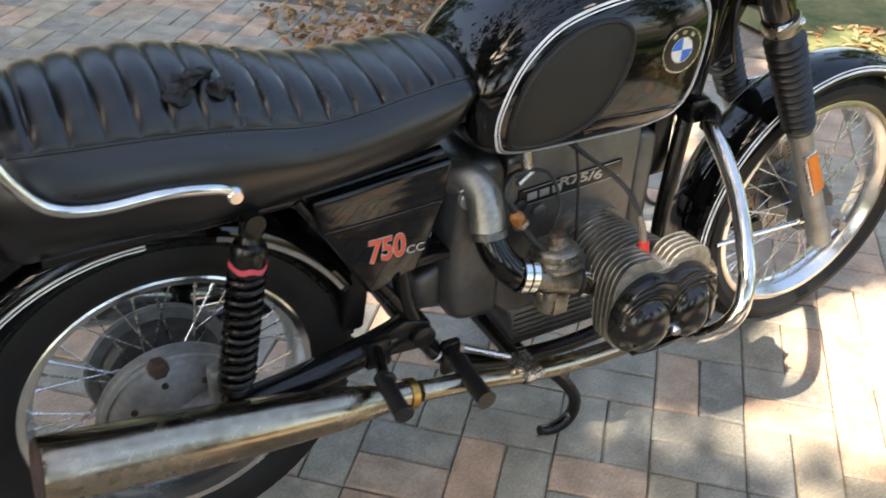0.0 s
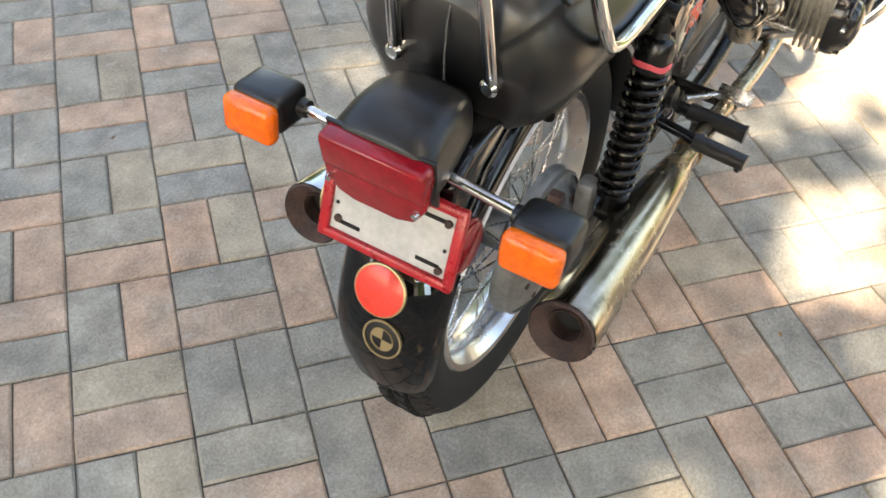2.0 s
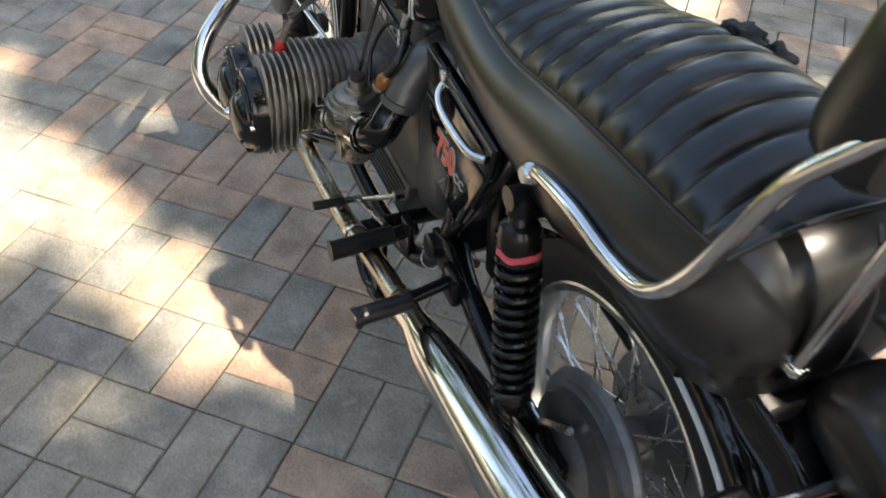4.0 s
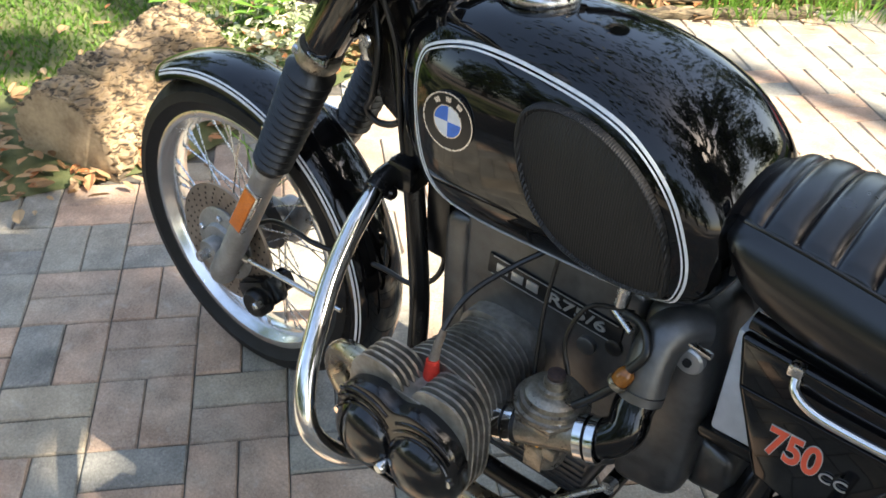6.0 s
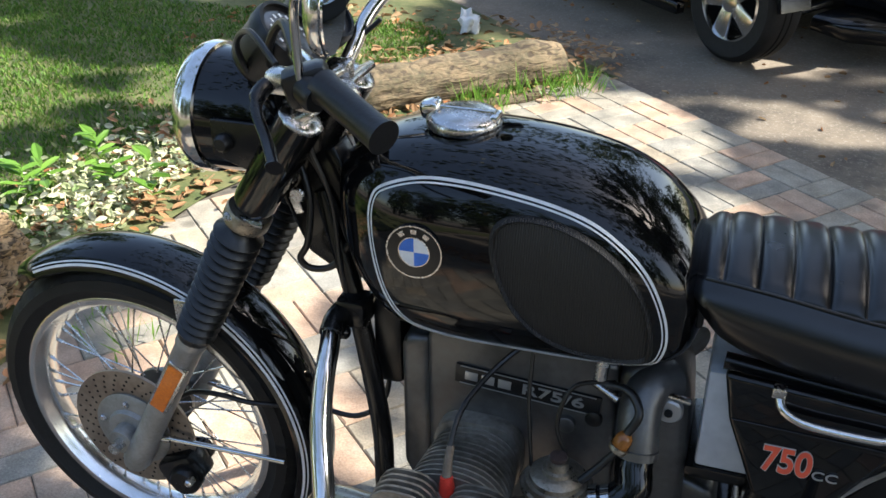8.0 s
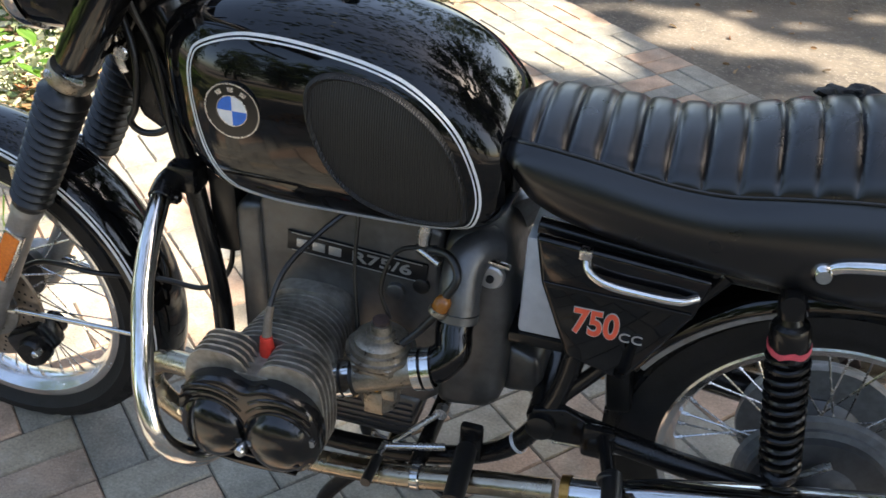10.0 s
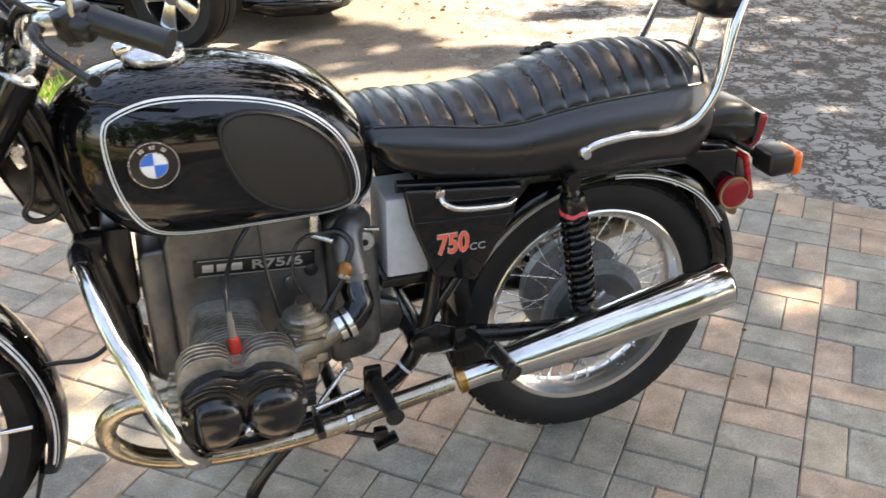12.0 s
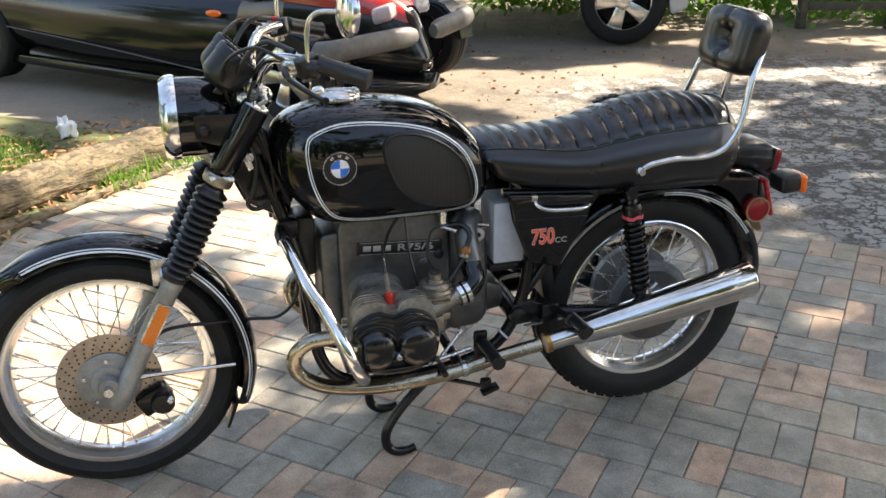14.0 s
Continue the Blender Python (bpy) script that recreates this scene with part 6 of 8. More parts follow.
for s_ in (1, -1):
    P("lamp_bracket", merge(prism([(1.205, 0.985), (1.205, 0.930), (1.12, 0.90), (1.09, 0.93), (1.085, 0.985)], 0.099 * s_ - 0.004, 0.099 * s_ + 0.004, 0.002)), M_BLACK, hl)
    P("lamp_bolt", lathe_bm([(0.014, 0.098 * s_), (0.014, 0.110 * s_), (0.009, 0.116 * s_)], (1.185, 0, 0.952), "y", 16), M_BPLASTIC, hl)
    # instruments
    axis = Vector((-0.70, 0, 0.714))
    base = Vector((1.150, 0.058 * s_, 1.046))
    ins = P("instrument_pod", lathe_on([(0.028, 0.0), (0.045, 0.012), (0.050, 0.022), (0.0515, 0.066), (0.0535, 0.068), (0.0535, 0.084), (0.051, 0.090), (0.046, 0.090), (0.046, 0.084)], base, axis, 36), M_BPLASTIC, None, "black round instrument pod")
    P("dial", lathe_on([(0.046, 0.082), (0.036, 0.0855), (0.01, 0.0855)], base, axis, 32), M_DIAL, ins, "dark dial under glass")
    m = frame_at(base + axis.normalized() * 0.0858, (0, -1, 0), (0.714, 0, 0.70))
    P("dial_mark", turned(merge(*[box_bm((0.029 * math.sin(radians(a)), 0.029 * math.cos(radians(a)), 0.0), (0.004, 0.006, 0.001), 0.0, None) for a in range(-120, 121, 24)]), m), M_WHITE, ins)
    P("needle", turned(box_bm((-0.008, -0.008, 0.001), (0.002, 0.028, 0.001), 0.0, pose(0, 0, 0, 0, 0, -40)), m), M_ORANGE, ins)
    bar = spline([(1.060, 0.0, 1.030), (1.058, 0.040 * s_, 1.032), (1.056, 0.075 * s_, 1.050), (1.048, 0.118 * s_, 1.088), (1.030, 0.160 * s_, 1.116), (1.002, 0.205 * s_, 1.125), (0.966, 0.246 * s_, 1.126), (0.928, 0.2855 * s_, 1.1185), (0.850, 0.333 * s_, 1.0965)], 8)
    P("handlebar", tube_bm(bar, 0.0115, 16), M_CHROME, None, "chromed handlebar tube")
    grip = P("handlebar_grip", tube_bm([(0.938, 0.280 * s_, 1.121), (0.928, 0.2855 * s_, 1.1185), (0.852, 0.332 * s_, 1.097), (0.843, 0.337 * s_, 1.0945)], [0.0215, 0.0185, 0.0185, 0.0205], 20), M_SOFT, None, "black rubber handlebar grip")
    pod = P("switch_housing", merge(box_bm((0.962, 0.268 * s_, 1.118), (0.055, 0.04, 0.045), 0.010, pose(0, 0, 0, 0, 15, 25 * s_)), lathe_on([(0.018, -0.02), (0.020, -0.015), (0.020, 0.015), (0.018, 0.02)], (0.955, 0.278 * s_, 1.115), (0.6, -0.35 * s_, 0.2), 20)), M_BPLASTIC, None, "black switch housing")
    if s_ < 0:
        P("kill_switch", box_bm((0.975, -0.262, 1.142), (0.02, 0.014, 0.010), 0.003), M_REDPL, pod, "red kill switch")
    P("lever_perch", merge(box_bm((0.990, 0.262 * s_, 1.116), (0.05, 0.03, 0.03), 0.008), rod((0.965, 0.262 * s_, 1.106), (0.965, 0.275 * s_, 1.088), 0.012, 12)), M_STEEL, None, "cast lever perch")
    P("control_lever", tube_bm(spline([(1.002, 0.262 * s_, 1.118), (1.012, 0.285 * s_, 1.111), (1.004, 0.315 * s_, 1.098), (0.975, 0.350 * s_, 1.080), (0.950, 0.385 * s_, 1.070), (0.945, 0.392 * s_, 1.069)], 6), [0.010] * 10 + [0.0075] * 16 + [0.0078] * 3 + [0.011] * 2, 12, flat=0.7), M_STEEL if s_ < 0 else M_BLACK, None, "curved hand lever")
    mir = P("mirror", turned(lathe_bm([(0.046, 0.0), (0.051, 0.003), (0.052, 0.008), (0.048, 0.016), (0.036, 0.022), (0.012, 0.026)], (0, 0, 0), "x", 44), frame_at((0.880, 0.362 * s_, 1.238), (1, 0.18 * s_, 0.05), (0, 1, 0))), M_CHROME, None, "round chromed mirror")
    P("mirror_glass", turned(lathe_bm([(0.0485, -0.001), (0.0485, 0.0012)], (0, 0, 0), "x", 44), frame_at((0.880, 0.362 * s_, 1.238), (1, 0.18 * s_, 0.05), (0, 1, 0))), M_MIRROR, mir, "mirror glass")
    P("mirror_stem", tube_bm(spline([(0.962, 0.285 * s_, 1.115), (0.963, 0.287 * s_, 1.170), (0.958, 0.295 * s_, 1.212), (0.940, 0.315 * s_, 1.234), (0.905, 0.345 * s_, 1.238)], 6), 0.0055, 12), M_CHROME, mir, "chromed mirror stem")
    P("control_cable", tube_bm(spline([(1.010, 0.250 * s_, 1.130), (1.07, 0.20 * s_, 1.150), (1.13, 0.13 * s_, 1.10), (1.12, 0.075 * s_, 1.0), (1.06, 0.055 * s_, 0.90), (1.0, 0.06 * s_, 0.74)], 7), 0.0042, 8), M_SLIDER, None, "black control cable")
    P("wiring", tube_bm(spline([(0.985, 0.248 * s_, 1.145), (1.04, 0.17 * s_, 1.155), (1.09, 0.12 * s_, 1.10), (1.11, 0.07 * s_, 1.02), (1.12, 0.05 * s_, 0.95)], 7), 0.006, 8), M_SLIDER, None, "black wiring sleeve")
for s_ in (1, -1):
    P("bar_clamp", box_bm((1.060, 0.035 * s_, 1.024), (0.04, 0.024, 0.044), 0.008), M_STEEL, None, "bright handlebar clamp")
P("instrument_bracket", merge(box_bm((1.135, 0, 1.035), (0.07, 0.12, 0.02), 0.005, pose(0, 0, 0, 0, 40, 0)), rod((1.12, 0.03, 1.0), (1.15, 0.03, 1.05), 0.008, 10), rod((1.12, -0.03, 1.0), (1.15, -0.03, 1.05), 0.008, 10)), M_BPLASTIC)
P("brake_hose", tube_bm(spline([(1.365, 0.070, 0.425), (1.325, 0.070, 0.447), (1.27, 0.070, 0.452), (1.21, 0.070, 0.450), (1.12, 0.02, 0.425), (1.04, 0.01, 0.42), (0.99, 0.0, 0.48), (1.0, -0.01, 0.62), (1.06, -0.01, 0.80)], 7), 0.0048, 10), M_SLIDER, None, "black brake hose looping behind the fender")
P("steering_lock", merge(box_bm((1.112, 0.055, 0.895), (0.024, 0.02, 0.03), 0.004), lathe_bm([(0.012, 0.06), (0.012, 0.074)], (1.115, 0, 0.905), "y", 16)), M_STEEL, None, "bright steering lock")
P("head_gusset", prism([(1.125, 0.905), (1.150, 0.850), (1.105, 0.745), (1.030, 0.700), (0.985, 0.735), (1.000, 0.840), (1.050, 0.935)], -0.028, 0.028, 0.010), M_BLACK, None, "black gusset at the steering head")
for s_ in (1, -1):
    P("wiring_loop", tube_bm(spline([(1.10, 0.050 * s_, 0.93), (1.075, 0.066 * s_, 0.86), (1.082, 0.070 * s_, 0.79), (1.100, 0.064 * s_, 0.755), (1.085, 0.056 * s_, 0.735), (1.05, 0.052 * s_, 0.745), (1.02, 0.05 * s_, 0.79)], 7), 0.0055, 10), M_SLIDER, None, "black wiring loop beside the steering head")
    P("clutch_cable", tube_bm(spline([(1.02, 0.10 * s_, 1.09), (1.075, 0.085 * s_, 1.03), (1.068, 0.070 * s_, 0.95), (1.040, 0.064 * s_, 0.86), (1.030, 0.066 * s_, 0.74), (1.00, 0.075 * s_, 0.60)], 7), 0.0038, 8), M_SLIDER, None, "thin black cable running down the frame")
P("lock_tag", merge(lathe_bm([(0.010, 0.078), (0.012, 0.080), (0.010, 0.083)], (1.088, 0, 0.872), "y", 16), box_bm((1.090, 0.080, 0.856), (0.014, 0.003, 0.028), 0.001, pose(0, 0, 0, 0, 20, 0))), M_STEEL, None, "small bright lock tag")
P("coil_cover", box_bm((0.965, 0, 0.62), (0.05, 0.11, 0.16), 0.012), M_BPLASTIC)


# ---- surroundings ----
M_BARK = mat("bark", (0.19, 0.138, 0.080), 0.9, dark=(0.075, 0.066, 0.036), scale=9, bump=1.0, bump_scale=40)
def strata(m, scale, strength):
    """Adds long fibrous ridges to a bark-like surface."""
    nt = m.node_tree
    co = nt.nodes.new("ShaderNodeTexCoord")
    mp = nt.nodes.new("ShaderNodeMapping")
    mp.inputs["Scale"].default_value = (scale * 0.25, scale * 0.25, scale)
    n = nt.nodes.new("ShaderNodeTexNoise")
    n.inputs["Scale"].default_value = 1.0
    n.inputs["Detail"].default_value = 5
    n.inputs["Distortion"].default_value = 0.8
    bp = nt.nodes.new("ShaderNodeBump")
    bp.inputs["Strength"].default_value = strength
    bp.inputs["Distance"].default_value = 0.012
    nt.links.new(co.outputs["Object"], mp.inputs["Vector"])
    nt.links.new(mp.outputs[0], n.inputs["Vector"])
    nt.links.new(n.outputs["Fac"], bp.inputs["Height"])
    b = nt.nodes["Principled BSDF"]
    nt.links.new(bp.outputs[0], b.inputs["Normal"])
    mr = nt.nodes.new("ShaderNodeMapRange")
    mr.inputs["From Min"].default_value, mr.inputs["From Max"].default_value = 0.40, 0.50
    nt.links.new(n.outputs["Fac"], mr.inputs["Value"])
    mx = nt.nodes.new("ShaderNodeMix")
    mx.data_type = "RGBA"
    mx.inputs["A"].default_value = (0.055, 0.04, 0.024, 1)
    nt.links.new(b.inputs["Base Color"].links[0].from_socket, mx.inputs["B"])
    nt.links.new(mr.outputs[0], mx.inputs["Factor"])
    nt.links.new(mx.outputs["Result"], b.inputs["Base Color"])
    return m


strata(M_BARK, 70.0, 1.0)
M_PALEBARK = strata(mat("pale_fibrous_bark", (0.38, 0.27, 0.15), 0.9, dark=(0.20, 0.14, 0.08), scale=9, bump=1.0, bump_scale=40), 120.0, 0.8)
M_CUTWOOD = mat("weathered_cut_wood", (0.45, 0.33, 0.19), 0.85, dark=(0.26, 0.18, 0.10), scale=14, bump=0.8, bump_scale=60)
M_MOSS = mat("mossy_lawn_soil", (0.13, 0.125, 0.05), 0.95, dark=(0.05, 0.07, 0.02), scale=4, bump=1.0, bump_scale=90)


def leaf_mat(name, stops, rough=0.55, trans=0.25):
    m = bpy.data.materials.new(name)
    m.use_nodes = True
    nt = m.node_tree
    b = nt.nodes["Principled BSDF"]
    b.inputs["Roughness"].default_value = rough
    b.inputs["Specular IOR Level"].default_value = 0.3
    ramp = nt.nodes.new("ShaderNodeValToRGB")
    els = ramp.color_ramp.elements
    els[0].position, els[0].color = stops[0][0], rgb(stops[0][1])
    els[1].position, els[1].color = stops[1][0], rgb(stops[1][1])
    for p, c in stops[2:]:
        els.new(p).color = rgb(c)
    nt.links.new(nt.nodes.new("ShaderNodeNewGeometry").outputs["Random Per Island"], ramp.inputs[0])
    nt.links.new(ramp.outputs[0], b.inputs["Base Color"])
    tr = nt.nodes.new("ShaderNodeBsdfTranslucent")
    nt.links.new(ramp.outputs[0], tr.inputs["Color"])
    mix = nt.nodes.new("ShaderNodeMixShader")
    mix.inputs[0].default_value = trans
    nt.links.new(b.outputs[0], mix.inputs[1])
    nt.links.new(tr.outputs[0], mix.inputs[2])
    nt.links.new(mix.outputs[0], nt.nodes["Material Output"].inputs[0])
    return m


M_LEAF = leaf_mat("oak_leaf", [(0.0, (0.035, 0.06, 0.015)), (1.0, (0.07, 0.11, 0.03))])
M_GRASS = leaf_mat("grass_blade", [(0.0, (0.06, 0.14, 0.018)), (0.8, (0.11, 0.21, 0.03)), (1.0, (0.20, 0.22, 0.07))], 0.6, 0.35)
M_DRY = leaf_mat("dry_leaf", [(0.0, (0.16, 0.085, 0.035)), (0.4, (0.32, 0.19, 0.09)), (0.75, (0.42, 0.30, 0.17)), (1.0, (0.38, 0.13, 0.04))], 0.7, 0.2)
M_VARIEGATED = leaf_mat("variegated_leaf", [(0.0, (0.12, 0.19, 0.06)), (0.30, (0.42, 0.44, 0.26)), (0.7, (0.66, 0.64, 0.48)), (1.0, (0.22, 0.28, 0.10))], 0.45, 0.2)
M_FRESH = leaf_mat("fresh_leaf", [(0.0, (0.10, 0.22, 0.03)), (1.0, (0.17, 0.32, 0.05))], 0.4, 0.35)


def quads(name, places, material, parent=None, kind="stuff", oval_leaf=False):
    """Many small leaves in one mesh; each is (place, length axis, breadth axis)."""
    verts, faces = [], []
    for c, u, v in places:
        b = len(verts)
        if oval_leaf:
            fold = u.cross(v).normalized() * v.length * 0.35
            verts += [tuple(c - u), tuple(c - u * 0.55 + v * 0.8 + fold), tuple(c + u * 0.1 + v + fold), tuple(c + u * 0.7 + v * 0.55 + fold), tuple(c + u), tuple(c + u * 0.7 - v * 0.55 + fold), tuple(c + u * 0.1 - v + fold), tuple(c - u * 0.55 - v * 0.8 + fold)]
            faces += [(b, b + 1, b + 2, b + 3, b + 4), (b, b + 4, b + 5, b + 6, b + 7)]
        else:
            verts += [tuple(c - u), tuple(c - u * 0.15 + v), tuple(c + u), tuple(c - u * 0.15 - v)]
            faces.append((b, b + 1, b + 2, b + 3))
    me = bpy.data.meshes.new(name)
    me.from_pydata(verts, [], faces)
    me.materials.append(material)
    o = new(name, me)
    if parent:
        o.parent = parent
    return tagged(o, kind=kind) if kind else o


def rand_dir(rng, flat=1.0):
    while True:
        d = Vector((rng.uniform(-1, 1), rng.uniform(-1, 1), rng.uniform(-1, 1) * flat))
        if 0.05 < d.length < 1:
            return d.normalized()


def leaf_at(rng, c, size, flat=1.0):
    u = rand_dir(rng, flat)
    v = u.cross(rand_dir(rng)).normalized()
    return c, u * size, v * size * 0.55


# openings cut in the added crown to shape sunny patches: x, y, radii, turn
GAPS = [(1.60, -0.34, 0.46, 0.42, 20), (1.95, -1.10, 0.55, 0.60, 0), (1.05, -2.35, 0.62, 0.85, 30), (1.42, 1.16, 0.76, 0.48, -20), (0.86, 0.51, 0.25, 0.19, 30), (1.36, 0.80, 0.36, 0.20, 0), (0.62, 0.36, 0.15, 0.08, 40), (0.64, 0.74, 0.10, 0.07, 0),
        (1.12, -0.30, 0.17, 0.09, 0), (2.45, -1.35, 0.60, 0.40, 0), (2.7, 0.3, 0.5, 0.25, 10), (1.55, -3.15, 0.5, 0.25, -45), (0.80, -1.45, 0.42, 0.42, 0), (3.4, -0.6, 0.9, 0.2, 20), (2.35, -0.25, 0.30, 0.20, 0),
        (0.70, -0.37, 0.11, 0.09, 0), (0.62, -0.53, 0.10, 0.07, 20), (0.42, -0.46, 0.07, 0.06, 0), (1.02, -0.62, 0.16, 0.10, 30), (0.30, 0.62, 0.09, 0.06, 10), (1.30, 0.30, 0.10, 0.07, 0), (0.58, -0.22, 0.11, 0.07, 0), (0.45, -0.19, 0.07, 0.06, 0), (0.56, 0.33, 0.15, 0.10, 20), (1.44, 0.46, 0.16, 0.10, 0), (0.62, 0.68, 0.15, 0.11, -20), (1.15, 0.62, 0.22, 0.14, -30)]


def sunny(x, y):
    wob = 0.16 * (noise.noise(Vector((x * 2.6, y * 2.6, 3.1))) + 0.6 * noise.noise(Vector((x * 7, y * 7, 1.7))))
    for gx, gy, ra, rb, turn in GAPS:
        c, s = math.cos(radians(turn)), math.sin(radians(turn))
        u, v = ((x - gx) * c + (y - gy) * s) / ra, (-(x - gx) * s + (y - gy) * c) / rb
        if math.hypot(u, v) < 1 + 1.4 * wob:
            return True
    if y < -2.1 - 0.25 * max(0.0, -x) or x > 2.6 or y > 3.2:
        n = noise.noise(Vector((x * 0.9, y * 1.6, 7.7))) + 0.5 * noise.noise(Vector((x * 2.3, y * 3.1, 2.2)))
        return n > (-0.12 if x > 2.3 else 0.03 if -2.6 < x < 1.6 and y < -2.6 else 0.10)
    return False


# unseen tree, added to shape the sun and shade on the ground
def big_tree():
    rng = random.Random(5)
    tree = tagged(new("shade_tree"), "unseen oak added to cast dappled shade, its crown cut open for sunny patches", "tree")
    part("trunk", merge(tube_bm(spline([(-10.5, -4.0, -0.1), (-10.4, -3.9, 1.6), (-10.0, -3.6, 3.4), (-9.2, -3.2, 5.2)], 5), [0.55 - 0.012 * k for k in range(16)], 14),
                        *[tube_bm(spline([(-9.6, -3.4, 4.2), (-8.6 + 0.3 * a, -3.0 + b * 0.4, 5.8), (-7.2 + 0.8 * a, -2.4 + b, 7.0), (-5.4 + 1.2 * a, -1.6 + 1.8 * b, 8.0)], 5), [0.22 - 0.012 * k for k in range(16)], 8) for a, b in ((0, 0), (0.4, 1.6), (0.2, -1.6), (-0.8, 2.6), (-1.0, -2.4))]), M_BARK, tree)
    places = []
    n = 0
    while n < 62000:
        x, y = (rng.uniform(-5.0, 5.0), rng.uniform(-8.0, 5.0)) if n % 3 else (rng.uniform(-9.0, 10.0), rng.uniform(-14.0, 6.0))
        h = rng.uniform(5.6, 8.4)
        # no leaves where the ground below is meant to be sunny
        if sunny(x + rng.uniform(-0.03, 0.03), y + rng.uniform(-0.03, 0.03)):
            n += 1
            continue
        # leaves thinned to let partial sun onto the ground right of the bike
        thin = -2.2 < y < -0.15 and -1.6 < x < 1.1 or -4.0 < y <= -1.2 and -3.4 < x < 0.2
        if thin and rng.random() < 0.64 and noise.noise(Vector((x * 3.0, y * 3.0, 9.0))) > -0.15:
            n += 1
            continue
        c = Vector((x, y, 0)) + SUN * (h / SUN.z)
        places.append(leaf_at(rng, c, rng.uniform(0.12, 0.20)))
        n += 1
    while n < 62450:  # unseen low leaves added to dim the ground behind the bike
        c = Vector((rng.uniform(-4.6, -0.7), rng.uniform(0.2, 3.6), rng.uniform(3.3, 4.6)))
        g = c - SUN * (c.z / SUN.z)
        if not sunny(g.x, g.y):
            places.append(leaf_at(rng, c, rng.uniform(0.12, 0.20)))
        n += 1
    quads("crown", places, M_LEAF, tree)


def small_tree():
    rng = random.Random(8)
    tree = tagged(new("tree"), "leafy green tree added round the lot to darken reflections", "tree", group="trees round the lot")
    part("trunk", merge(tube_bm(spline([(0, 0, -0.1), (0.1, 0.05, 1.5), (-0.05, 0.1, 3.2), (0.1, 0, 5.2)], 4), [0.24 - 0.014 * k for k in range(13)], 10),
                        *[tube_bm([(0, 0.05, 2.0 + 0.5 * k), (1.3 * math.cos(k * 2.1), 1.3 * math.sin(k * 2.1), 3.2 + 0.6 * k)], [0.09, 0.03], 6) for k in range(5)]), M_BARK, tree)
    places = []
    clumps = [(rand_dir(rng) * rng.uniform(0.6, 2.3) + Vector((0, 0, rng.uniform(1.6, 6.8))), rng.uniform(0.5, 1.05)) for _ in range(46)]
    for c, r in clumps:
        for _ in range(85):
            places.append(leaf_at(rng, c + rand_dir(rng) * r * rng.random() ** 0.4, rng.uniform(0.10, 0.19)))
    quads("crown", places, M_LEAF, tree)
    return tree


